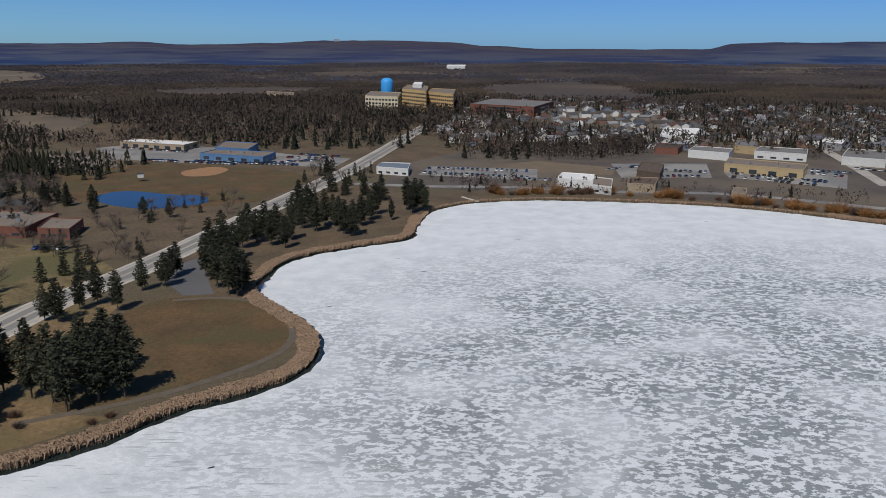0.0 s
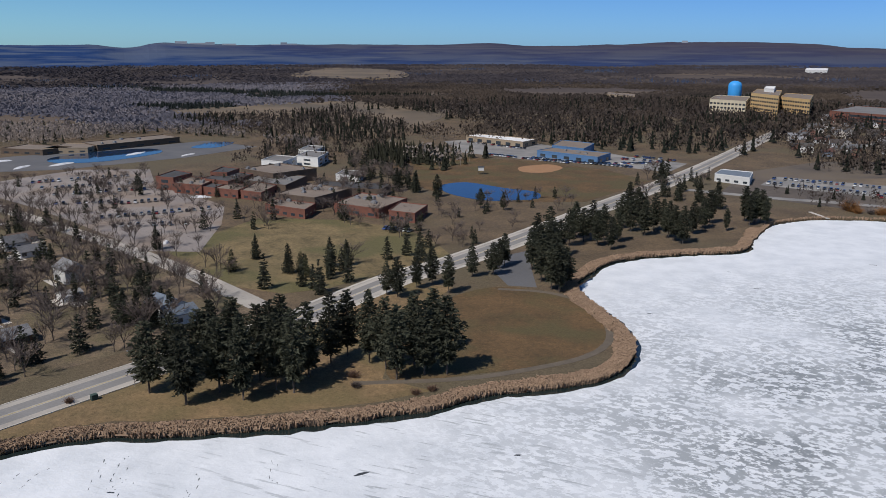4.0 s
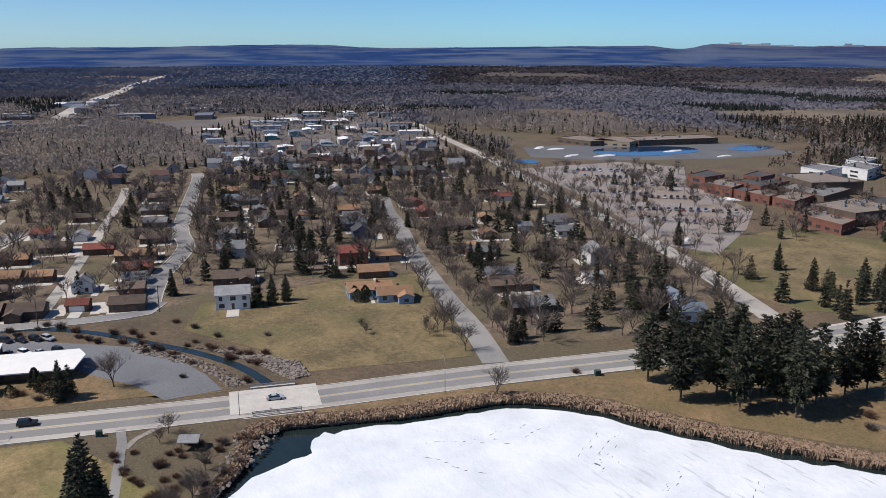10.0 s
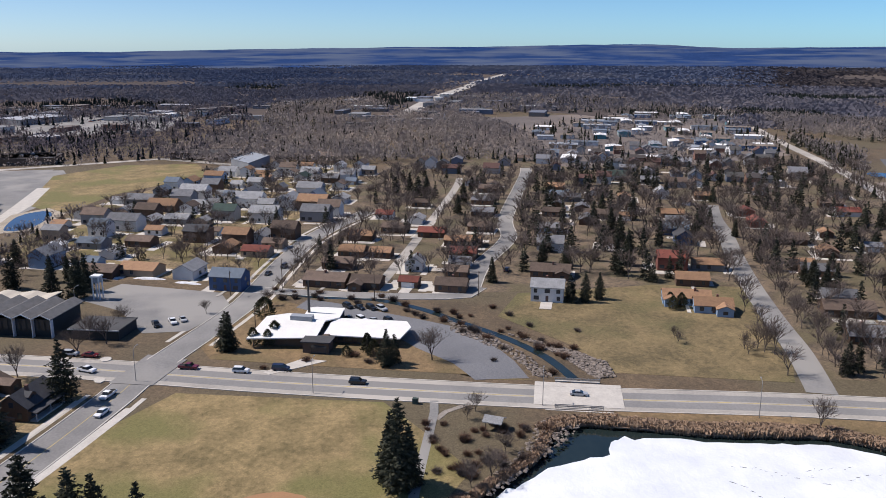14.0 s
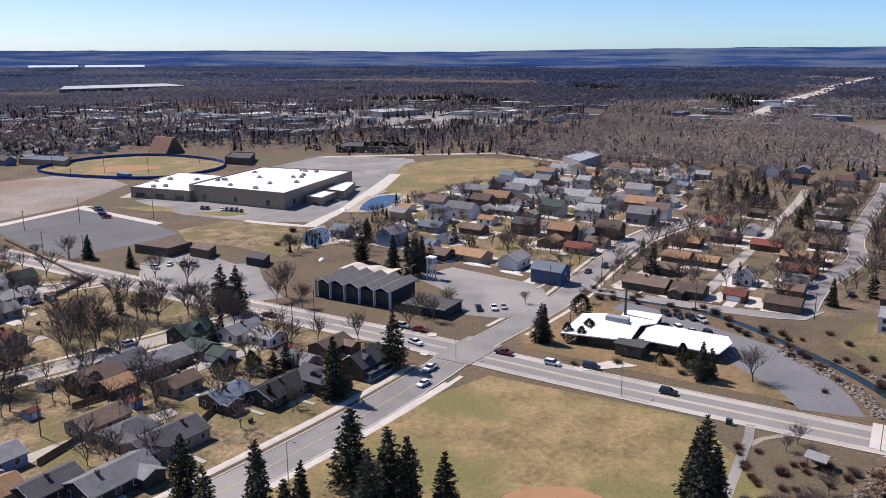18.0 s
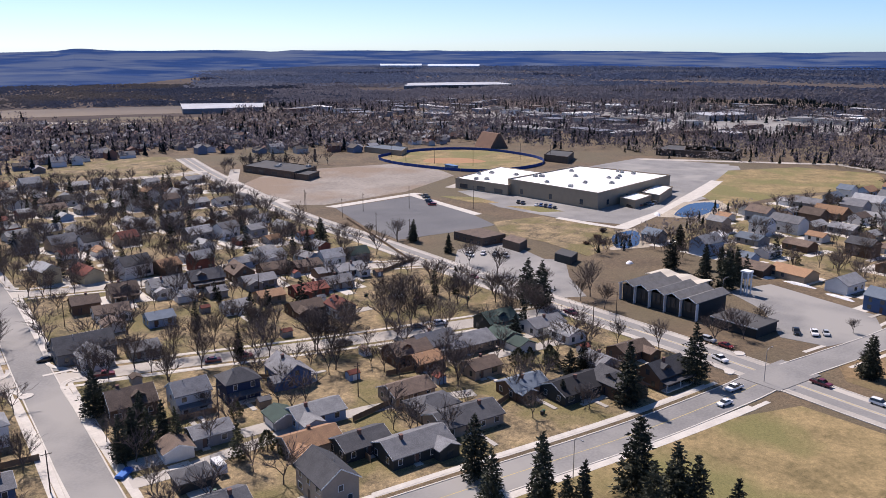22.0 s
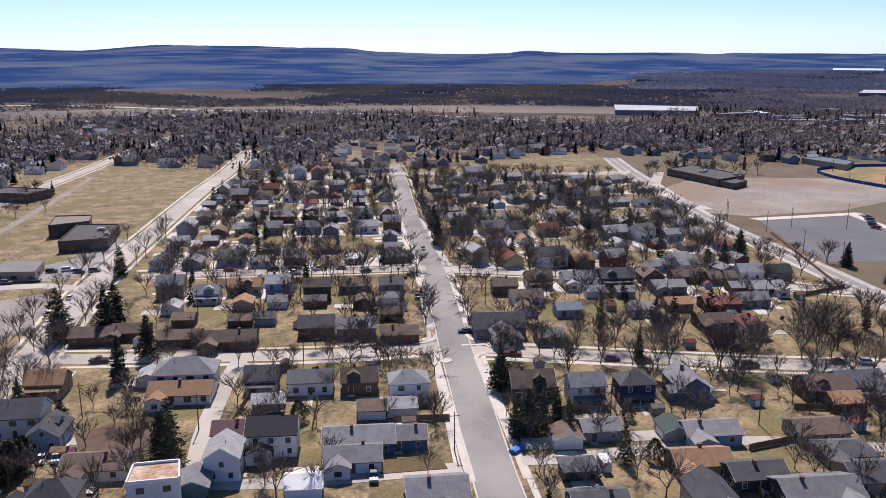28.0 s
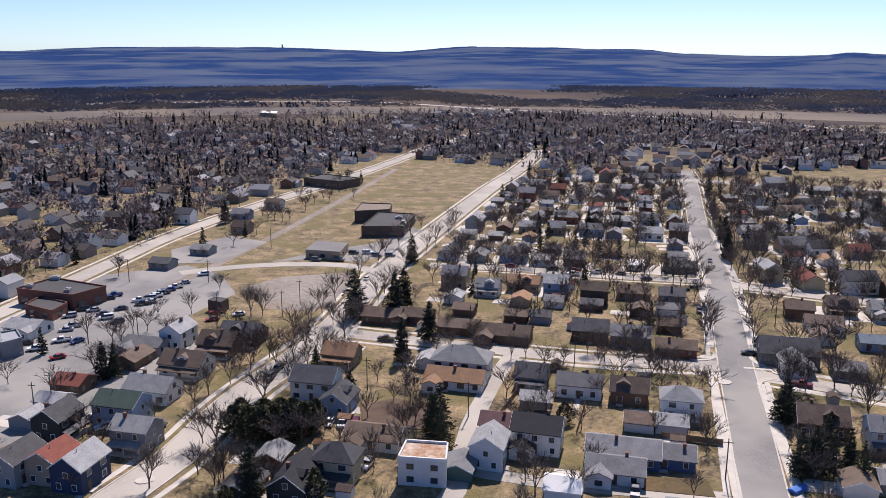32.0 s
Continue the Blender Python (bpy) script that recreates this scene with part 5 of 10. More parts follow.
def side_block(g, outline, y0, y1, tuck=0.0):
    """A block with the outline (x, z), from y0 to y1; tuck: how far the high corners lean in."""
    zs = [z for _, z in outline]
    lo, hi = min(zs), max(zs)
    n, vs = len(outline), []
    for y, s in ((y0, 1), (y1, -1)):
        vs += [(x, y + s * tuck * (z - lo) / (hi - lo), z) for x, z in outline]
    return g.add(vs, [tuple(range(n)), tuple(range(2 * n - 1, n - 1, -1))] + [(i, n + i, n + (i + 1) % n, (i + 1) % n) for i in range(n)])


CAR_SHAPES = {
    "sedan": (2.3, 0.88, [(-2.3, 0.35), (-2.32, 0.7), (-2.2, 0.95), (-1.3, 1.0), (1.0, 0.98), (2.1, 0.82), (2.3, 0.65), (2.28, 0.35)],
              [(-1.75, 0.98), (-1.0, 1.4), (0.35, 1.42), (1.15, 0.97)], [(-0.98, 1.4), (-0.95, 1.45), (0.3, 1.47), (0.35, 1.41)]),
    "suv": (2.35, 0.95, [(-2.35, 0.4), (-2.36, 1.0), (-2.25, 1.1), (1.0, 1.1), (2.15, 1.0), (2.34, 0.8), (2.33, 0.4)],
            [(-2.25, 1.08), (-2.05, 1.66), (0.4, 1.68), (1.15, 1.08)], [(-2.1, 1.64), (-2.0, 1.74), (0.3, 1.75), (0.42, 1.67)]),
    "van": (2.45, 0.97, [(-2.45, 0.4), (-2.46, 1.1), (-2.4, 1.15), (1.4, 1.12), (2.3, 0.95), (2.45, 0.75), (2.43, 0.4)],
            [(-2.4, 1.12), (-2.3, 1.72), (0.75, 1.74), (1.65, 1.08)], [(-2.34, 1.7), (-2.28, 1.82), (0.65, 1.83), (0.77, 1.72)]),
    "pickup": (2.85, 0.97, [(-2.85, 0.5), (-2.86, 1.08), (-0.75, 1.1), (-0.7, 1.1), (1.35, 1.1), (2.65, 1.02), (2.85, 0.8), (2.84, 0.5)],
               [(-0.7, 1.08), (-0.55, 1.72), (0.75, 1.74), (1.45, 1.08)], [(-0.6, 1.7), (-0.52, 1.79), (0.65, 1.8), (0.77, 1.73)])}
CAR_KIT = {}


def car(x, y, ang, paint="black", shape="sedan", z=0.08, simple=False):
    key = (paint, shape, simple)
    if key not in CAR_KIT:
        half, w, low, cab, top = CAR_SHAPES[shape]
        word = {"sedan": "saloon car", "suv": "sport utility car", "van": "minivan", "pickup": "pickup truck"}[shape]
        ob = thing("pickup_truck" if shape == "pickup" else "car", f"parked {paint} {word} on the asphalt", "truck" if shape == "pickup" else "car", x, y, ang, z, "parked cars")
        body = side_block(Geo(), low, -w, w, 0.05)
        side_block(body, top, -w + 0.2, w - 0.2, 0.03)
        if shape == "pickup":
            body.box(-2.75, -0.8, -0.85, -0.75, 1.0, 1.14)
        part("body", body, PAINTS[paint], ob)
        part("window_band", side_block(Geo(), cab, -w + 0.03, w - 0.03, 0.18), CAR_GLASS, ob, "dark glass")
        if shape == "pickup":
            part("cargo_bed", Geo().box(-2.7, -0.82, -0.74, 0.74, 1.0, 1.115), TYRE, ob, "dark bed liner")
        if not simple:
            for sx in (-1, 1):
                for sy in (-1, 1):
                    wh = part("wheel", WHEEL, None, ob)
                    wh.location = (sx * half * 0.63, sy * (w - 0.1), 0.26)
            for sy in (-1, 1):
                part("headlight", Geo().box(half - 0.12, half + 0.01, sy * (w - 0.28) - 0.18, sy * (w - 0.28) + 0.18, 0.6, 0.75), LAMP_CLEAR, ob)
                part("tail_light", Geo().box(-half - 0.02, -half + 0.1, sy * (w - 0.2) - 0.14, sy * (w - 0.2) + 0.14, 0.65, 0.9), LAMP_RED, ob)
        CAR_KIT[key] = ob
        return ob
    return copy_thing(CAR_KIT[key], pose(x, y, z, 0, 0, ang))


cr = random.Random(3)


def car_row(x0, y0, x1, y1, n, ang, fill=0.8, simple=True):
    """Cars parked side by side between two points."""
    for i in range(n):
        if cr.random() < fill:
            t = (i + 0.5) / n
            car(x0 + (x1 - x0) * t, y0 + (y1 - y0) * t, ang + cr.choice((0, 180)) + cr.uniform(-2, 2), cr.choice(("black", "white", "silver", "grey", "red", "navy", "blue", "white", "black")),
                cr.choice(("sedan", "suv", "suv", "van", "pickup")), simple=simple)

# ---- larger buildings ----
RED_BRICK = mat("red brick", (0.20, 0.085, 0.06), (0.155, 0.07, 0.052), 0.4, 0.9, fine=4)
BROWN_BRICK = mat("brown brick", (0.13, 0.095, 0.07), (0.105, 0.078, 0.06), 0.4, 0.9, fine=4)
TAN_WALL = mat("tan wall panels", (0.34, 0.27, 0.19), (0.30, 0.235, 0.165), 0.3, 0.85, fine=3)
YELLOW_WALL = mat("ochre wall", (0.46, 0.35, 0.20), (0.40, 0.30, 0.17), 0.3, 0.85, fine=3)
GREY_METAL = mat("grey metal cladding", (0.32, 0.34, 0.36), (0.27, 0.285, 0.30), 0.3, 0.6, fine=3)
BLUE_METAL = mat("blue metal cladding", (0.10, 0.20, 0.36), (0.085, 0.17, 0.31), 0.3, 0.6, fine=3)
TEAL_METAL = mat("teal metal cladding", (0.10, 0.25, 0.28), (0.085, 0.21, 0.24), 0.3, 0.6, fine=3)
MEMBRANE = mat("white roof membrane", (0.80, 0.79, 0.76), (0.70, 0.69, 0.665), 0.05, 0.8, fine=0.8)
GREY_DECK = mat("grey ballast roof", (0.21, 0.20, 0.19), (0.165, 0.16, 0.15), 0.08, 0.95, fine=1.5)
DARK_DECK = mat("dark tar roof", (0.085, 0.083, 0.083), (0.065, 0.064, 0.064), 0.08, 0.95, fine=1.5)
TAN_DECK = mat("tan gravel roof", (0.24, 0.195, 0.155), (0.19, 0.155, 0.125), 0.08, 0.95, fine=1.5)
BW = {"cream": mat("cream stone", (0.60, 0.53, 0.38), (0.52, 0.45, 0.33), 0.2, 0.9, fine=2), "ochre": mat("orange-tan brick", (0.60, 0.42, 0.20), (0.52, 0.36, 0.18), 0.2, 0.9, fine=2), "red": RED_BRICK, "brown": BROWN_BRICK, "tan": TAN_WALL, "yellow": YELLOW_WALL, "metal": GREY_METAL, "blue": BLUE_METAL, "teal": TEAL_METAL, "white": WALLS["W"][1], "dark": WALLS["K"][1], "grey": WALLS["g"][1]}
BR = {"rust": mat("rust-stained roof", (0.30, 0.145, 0.07), (0.52, 0.42, 0.33), 0.35, 0.9, fine=1.2), "pale": mat("weathered pale roof", (0.42, 0.43, 0.45), (0.30, 0.31, 0.33), 0.03, 0.85, fine=0.3), "white": MEMBRANE, "grey": GREY_DECK, "dark": DARK_DECK, "tan": TAN_DECK, "blue": ROOFS["U"][1], "brown": ROOFS["b"][1], "metal": GREY_METAL, "teal": TEAL_METAL}
br = random.Random(9)


def turned(poly):
    return poly if sum(p[0] * q[1] - q[0] * p[1] for p, q in zip(poly, poly[1:] + poly[:1])) > 0 else poly[::-1]


def building(name, label, poly, h, wall="tan", roof="grey", win=0, band=(1.0, 1.4), units=0, storeys=1, rise=3.4, category="building", z0=-0.3, parapet=0.5, gap=1.0):
    """A flat-roofed block over an outline: walls, parapet, roof deck, windows and roof units."""
    poly = turned(poly)
    cx = sum(p[0] for p in poly) / len(poly)
    cy = sum(p[1] for p in poly) / len(poly)
    ob = thing(name, label if len(label.split()) > 3 else label + " with a flat roof", category, cx, cy)
    loc = [(x - cx, y - cy) for x, y in poly]
    n = len(loc)
    part("shell", Geo().prism(loc, z0, h - 0.25), BW[wall], ob)
    part("roof", Geo().prism([(x * 0.995, y * 0.995) for x, y in loc], h - 0.24, h), BR[roof], ob)
    if parapet:
        g = Geo()
        for i in range(n):
            a, b = loc[i], loc[(i + 1) % n]
            L = math.dist(a, b)
            m = Matrix.Translation((*a, 0)) @ Matrix.Rotation(math.atan2(b[1] - a[1], b[0] - a[0]), 4, "Z")
            g.box(-0.08, L + 0.08, -0.1, 0.25, h - 0.26, h + parapet, m)
        part("parapet", g, BW[wall], ob)
    if win:
        around = sum(math.dist(loc[i], loc[(i + 1) % n]) for i in range(n)) * storeys
        win = max(win, around / 16)
        for i in range(n):
            a, b = loc[i], loc[(i + 1) % n]
            L = math.dist(a, b)
            m = Matrix.Translation((*a, 0)) @ Matrix.Rotation(math.atan2(b[1] - a[1], b[0] - a[0]), 4, "Z")
            k = int(L / win)
            for s in range(storeys):
                for j in range(k):
                    u = (j + 0.5) * L / k
                    w = win * 0.5 * gap
                    z = band[0] + s * rise
                    part("window", Geo().box(u - w / 2, u + w / 2, -0.05, 0.06, z, z + band[1], m), GLASS, ob)
    for _ in range(units):
        for _try in range(20):
            x, y = br.uniform(min(p[0] for p in loc), max(p[0] for p in loc)), br.uniform(min(p[1] for p in loc), max(p[1] for p in loc))
            if inside(x * 1.15, y * 1.15, loc):
                break
        w, d = br.uniform(0.8, 1.8), br.uniform(0.8, 1.5)
        part("roof_unit", Geo().box(x - w, x + w, y - d, y + d, h - 0.01, h + br.uniform(0.7, 1.4)).box(x - w * 0.6, x + w * 0.6, y - d * 0.6, y + d * 0.6, h + 0.6, h + 1.5), STEEL, ob, "grey metal roof unit")
    return ob


def shed_row(label, x, y, ang, L, W, h, wall, roof, category="warehouse", pitch=0.14):
    """A long low metal building with a shallow gable roof and doors."""
    ob = thing("warehouse", label, category, x, y, ang, group="workshops and warehouses")
    part("shell", Geo().along_x([(-W / 2, -0.3), (W / 2, -0.3), (W / 2, h), (0, h + W / 2 * pitch - 0.02), (-W / 2, h)], -L / 2, L / 2), BW[wall], ob)
    part("roof", gable_roof(L, W, h, pitch, 0.4), BR[roof], ob)
    for i in range(max(1, int(L / 9))):
        u = -L / 2 + (i + 0.5) * L / max(1, int(L / 9))
        part("roller_door", Geo().box(u - 1.7, u + 1.7, -W / 2 - 0.06, -W / 2 + 0.04, 0.02, h * 0.75), WHITE, ob)
    return ob

# ---- landmarks ----
# hall with a zigzag roof
hall = thing("zigzag_hall", "dark hall with a folded zigzag roof and white fins", "hall", -275, -94, 75)
HL, HD, HH = 31.0, 17.0, 6.6
part("shell", Geo().box(-HL / 2, HL / 2, -HD / 2, HD / 2, -0.3, HH - 0.9), WALLS["K"][1], hall)
folds = 5
g = Geo()
for i in range(folds):
    x0, w = -HL / 2 - 0.8 + i * (HL + 1.6) / folds, (HL + 1.6) / folds
    for a, b in ((0.0, 0.5), (0.5, 1.0)):
        za, zb = (HH - 0.6, HH + 0.9) if a == 0 else (HH + 0.9, HH - 0.6)
        x1, x2 = x0 + a * w, x0 + b * w
        y1, y2 = -HD / 2 - 1.6, HD / 2 + 1.2
        g = Geo().add([(x1, y1, za), (x2, y1, zb), (x2, y2, zb), (x1, y2, za), (x1, y1, za + 0.25), (x2, y1, zb + 0.25), (x2, y2, zb + 0.25), (x1, y2, za + 0.25)],
                      [(0, 3, 2, 1), (4, 5, 6, 7), (0, 1, 5, 4), (1, 2, 6, 5), (2, 3, 7, 6), (3, 0, 4, 7)])
        part("roof_fold", g, mat("ribbed grey roof", (0.17, 0.165, 0.16), (0.12, 0.117, 0.113), 0.5, 0.9, fine=3), hall)
for i in range(folds):
    x0, w = -HL / 2 - 0.8 + i * (HL + 1.6) / folds, (HL + 1.6) / folds
    g = Geo()
    for (xa, za), (xb, zb) in (((x0, HH - 0.6), (x0 + w / 2, HH + 0.9)), ((x0 + w / 2, HH + 0.9), (x0 + w, HH - 0.6))):
        g.add([(xa, -HD / 2 - 1.7, za - 0.05), (xb, -HD / 2 - 1.7, zb - 0.05), (xb, -HD / 2 - 1.7, zb + 0.32), (xa, -HD / 2 - 1.7, za + 0.32),
               (xa, -HD / 2 - 1.6, za - 0.05), (xb, -HD / 2 - 1.6, zb - 0.05), (xb, -HD / 2 - 1.6, zb + 0.32), (xa, -HD / 2 - 1.6, za + 0.32)],
              [(0, 1, 2, 3), (7, 6, 5, 4), (0, 4, 5, 1), (3, 2, 6, 7)])
    part("fascia", g, WHITE, hall)
for i in range(folds + 1):
    u = -HL / 2 - 0.5 + i * (HL + 1.0) / folds
    part("fin", Geo().box(u - 0.15, u + 0.15, -HD / 2 - 1.3, -HD / 2 - 0.01, -0.2, HH - 0.5), WHITE, hall)
for i in range(folds * 3):
    u = -HL / 2 + (i + 0.5) * HL / (folds * 3)
    part("tall_window", Geo().box(u - 0.7, u + 0.7, -HD / 2 - 0.06, -HD / 2 + 0.05, 2.2, HH - 1.0), GLASS, hall)
annex = thing("hall_annex", "low hall annex with a pale wavy roof", "hall", -293, -99, 75)
part("shell", Geo().box(-10, 10, -4.5, 4.5, -0.3, 4.6), WALLS["T"][1], annex)
g = Geo()
for i in range(12):
    x1, x2 = -11 + i * 22 / 12, -11 + (i + 1) * 22 / 12
    z1, z2 = 4.9 + 0.4 * math.sin(i * 1.2), 4.9 + 0.4 * math.sin((i + 1) * 1.2)
    g.add([(x1, -5.5, z1), (x2, -5.5, z2), (x2, 5.5, z2), (x1, 5.5, z1), (x1, -5.5, z1 + 0.3), (x2, -5.5, z2 + 0.3), (x2, 5.5, z2 + 0.3), (x1, 5.5, z1 + 0.3)],
          [(0, 3, 2, 1), (4, 5, 6, 7), (0, 1, 5, 4), (2, 3, 7, 6), (1, 2, 6, 5), (3, 0, 4, 7)])
part("wavy_roof", g, mat("cream roof sheet", (0.55, 0.49, 0.40), (0.48, 0.43, 0.35), 0.5, 0.8), annex)
low = thing("hall_wing", "low dark flat-roofed hall wing behind bare trees", "hall", -264, -66, 75)
part("shell", Geo().box(-8, 8, -6, 6, -0.3, 3.2), WALLS["K"][1], low)
part("roof", Geo().box(-8.4, 8.4, -6.4, 6.4, 3.2, 3.55), DARK_DECK, low)
part("fascia", Geo().box(-8.5, 8.5, -6.5, -6.4, 3.1, 3.5), WHITE, low)
bell = thing("bell_tower", "slim white open bell tower beside the hall", "tower", -303, -77, 75)
for sx in (-1, 1):
    for sy in (-1, 1):
        part("post", Geo().box(sx * 1.2 - 0.2, sx * 1.2 + 0.2, sy * 1.2 - 0.2, sy * 1.2 + 0.2, -0.2, 8.4), WHITE, bell)
part("cap", Geo().box(-1.7, 1.7, -1.7, 1.7, 8.4, 9.0), WHITE, bell)
part("louvre", Geo().box(-1.0, 1.0, -1.0, 1.0, 6.2, 8.38), GREY_METAL, bell)

# white-roofed church
church = thing("church", "low church with wide white folded roofs and a dark spire", "church", -250, 2, 73)
PALE_ROOF = mat("sunlit white church roof", (0.82, 0.80, 0.75), (0.74, 0.72, 0.67), 0.3, 0.75, fine=2)


def slab(g, pts, thick=0.35):
    n = len(pts)
    g.add([(x, y, z) for x, y, z in pts] + [(x, y, z - thick) for x, y, z in pts], [tuple(range(n)), tuple(range(2 * n - 1, n - 1, -1))] + [(i, n + i, n + (i + 1) % n, (i + 1) % n) for i in range(n)])
    return g


part("nave_shell", Geo().box(-15, 5, -9, 9, -0.3, 3.2), BROWN_BRICK, church)
part("wing_shell", Geo().box(5, 25, -4, 9, -0.3, 2.9), BROWN_BRICK, church)
part("nave_roof", slab(slab(Geo(), [(-19, -13, 3.3), (2, -10, 3.6), (2, 0, 5.6), (-17, 0, 6.2)]), [(-17, 0, 6.2), (2, 0, 5.6), (4, 10, 3.5), (-14, 12, 3.4)]), PALE_ROOF, church)
part("wing_roof", slab(slab(Geo(), [(3, -6, 3.1), (27, -6, 3.1), (29, 2, 4.2), (3, 2, 4.3)]), [(3, 2, 4.3), (29, 2, 4.2), (26, 10.5, 3.1), (3, 10.5, 3.1)]), PALE_ROOF, church)
part("rear_roof", slab(slab(Geo(), [(-8, 9, 3.6), (4, 9, 3.6), (4, 15, 4.4), (-8, 15, 4.6)]), [(-8, 15, 4.6), (4, 15, 4.4), (3, 20, 3.4), (-7, 20, 3.4)]), PALE_ROOF, church)
part("rear_shell", Geo().box(-7, 3, 9.1, 19, -0.3, 3.3), BROWN_BRICK, church)
part("entrance", Geo().box(-1, 7, -14, -9.02, -0.3, 3.4), BROWN_BRICK, church, "brick entrance block")
part("entrance_roof", Geo().box(-1.6, 7.6, -14.6, -8.5, 3.4, 3.8), DARK_DECK, church)
part("entrance_glass", Geo().box(1.5, 6.2, -14.06, -13.95, 0.1, 2.6), GLASS, church)
part("spire", Geo().tube((-7, 12, 4), (-7, 12, 15), 0.55, 0.25, 4), mat("dark bronze spire", (0.05, 0.05, 0.05), (0.035, 0.035, 0.035), 1, 0.5), church)
part("clerestory", Geo().box(-9, -2, -1.2, 1.6, 5.4, 7.0), GREY_METAL, church)
for i in range(6):
    part("window", Geo().box(7 + i * 3, 8.8 + i * 3, -4.06, -3.95, 0.8, 2.2), GLASS, church)
area("church_walk", "pale concrete church walk", [(-232, -3), (-223, -14), (-221, -12), (-229, 4)], CONCRETE, 0.1, "path")

# culvert bridge on the lakeshore road
bridge = thing("culvert_bridge", "pale concrete road slab over the creek with steel rails", "bridge", -195, 69, 74)
part("deck", Geo().box(-11.5, 11.5, -7.4, 7.4, -0.9, 0.155), CONCRETE, bridge)
for s in (-1, 1):
    part("parapet", Geo().box(-6, 6, s * 8.6 - 0.5, s * 8.6 + 0.5, -1.5, 0.35), CONCRETE, bridge)
    for z in (0.55, 0.95):
        part("rail", Geo().box(-6.2, 6.2, s * 8.7 - 0.06, s * 8.7 + 0.06, z - 0.1, z + 0.1), STEEL, bridge)
    for i in range(5):
        part("post", Geo().box(-6 + i * 3 - 0.08, -6 + i * 3 + 0.08, s * 8.82 - 0.06, s * 8.82 + 0.06, 0.3, 1.1), STEEL, bridge)
part("headwall", Geo().box(-8.5, 8.5, -10.4, -10.0, -1.5, 0.1), CONCRETE, bridge)

# shelter, bin and path by the lake
sh_ = thing("picnic_shelter", "small weathered picnic shelter with a slatted grey roof", "shelter", -179, 43, 60)
for sx in (-1, 1):
    for sy in (-1, 1):
        part("post", Geo().box(sx * 1.7 - 0.08, sx * 1.7 + 0.08, sy * 1.4 - 0.08, sy * 1.4 + 0.08, -0.2, 2.3), POLE_WOOD, sh_)
part("roof", gable_roof(4.4, 3.6, 2.3, 0.45, 0.3), ROOFS["l"][1], sh_)
bx = thing("utility_cabinet", "dark green utility cabinet by the path", "cabinet", -196, 26, 70)
part("cabinet_body", Geo().box(-0.7, 0.7, -0.5, 0.5, 0, 1.4), ROOFS["G"][1], bx)
part("lid", Geo().box(-0.75, 0.75, -0.55, 0.55, 1.4, 1.5), ROOFS["G"][1], bx)
bx = thing("utility_cabinet", "dark green utility cabinet near the lake", "cabinet", -163.5, 152, 70)
part("cabinet_body", Geo().box(-0.8, 0.8, -0.6, 0.6, 0, 1.5), ROOFS["G"][1], bx)
part("lid", Geo().box(-0.85, 0.85, -0.65, 0.65, 1.5, 1.62), ROOFS["G"][1], bx)
walkway([(-197, 31), (-190, 30), (-182, 28), (-166, 24), (-150, 20)], 2.2, ASPHALT, "narrow grey asphalt park path", 0.1)
walkway([(-194, 40), (-190, 33), (-186, 30)], 1.6, GRAVEL, "sandy path to the shelter", 0.09)

# water tower
wt = thing("water_tower", "bright blue round water tower", "tower", -82, 1232)
TANK = mat("blue tank paint", (0.06, 0.36, 0.80), (0.05, 0.32, 0.74), 0.1, 0.5)
prof = [(0.3, 41), (3.5, 40.6), (6.5, 39.2), (8.5, 36.8), (9.1, 34.4), (9.1, 21), (8.4, 18.6), (5, 17.2), (2, 16)]
g, n = Geo(), 20
for r_, z in prof:
    g.v += [(r_ * math.cos(i * 2 * math.pi / n), r_ * math.sin(i * 2 * math.pi / n), z) for i in range(n)]
g.f += [(k * n + i, (k + 1) * n + i, (k + 1) * n + (i + 1) % n, k * n + (i + 1) % n) for k in range(len(prof) - 1) for i in range(n)] + [tuple(range(n))]
part("tank", g, TANK, wt, smooth=True)
part("riser", Geo().tube((0, 0, -0.3), (0, 0, 17), 1.4, 1.4, 10), TANK, wt)
for i in range(6):
    a = i * math.pi / 3
    part("leg", Geo().tube((9 * math.cos(a), 9 * math.sin(a), -0.3), (8.0 * math.cos(a), 8.0 * math.sin(a), 20), 0.4, 0.35, 6), TANK, wt)

# steep-roofed church beyond the ball field
af = thing("steep_church", "brown church with a steep tent roof", "church", -634, -402, 70)
part("roof", Geo().along_x([(-10, 0), (10, 0), (1.5, 13), (-1.5, 13)], -12, 12), mat("brown shake roof", (0.20, 0.115, 0.075), (0.16, 0.095, 0.065), 0.3, 0.9, fine=3), af)
part("gable_wall", Geo().along_x([(-8, 0), (8, 0), (1, 10.5), (-1, 10.5)], 12.02, 12.2), BROWN_BRICK, af)
# stack of the old workshop
st_ = thing("chimney_stack", "dark brick chimney stack of the workshop", "chimney", -470, -462)
part("shaft", Geo().tube((0, 0, -0.3), (0, 0, 10), 1.2, 0.9, 10), BROWN_BRICK, st_)

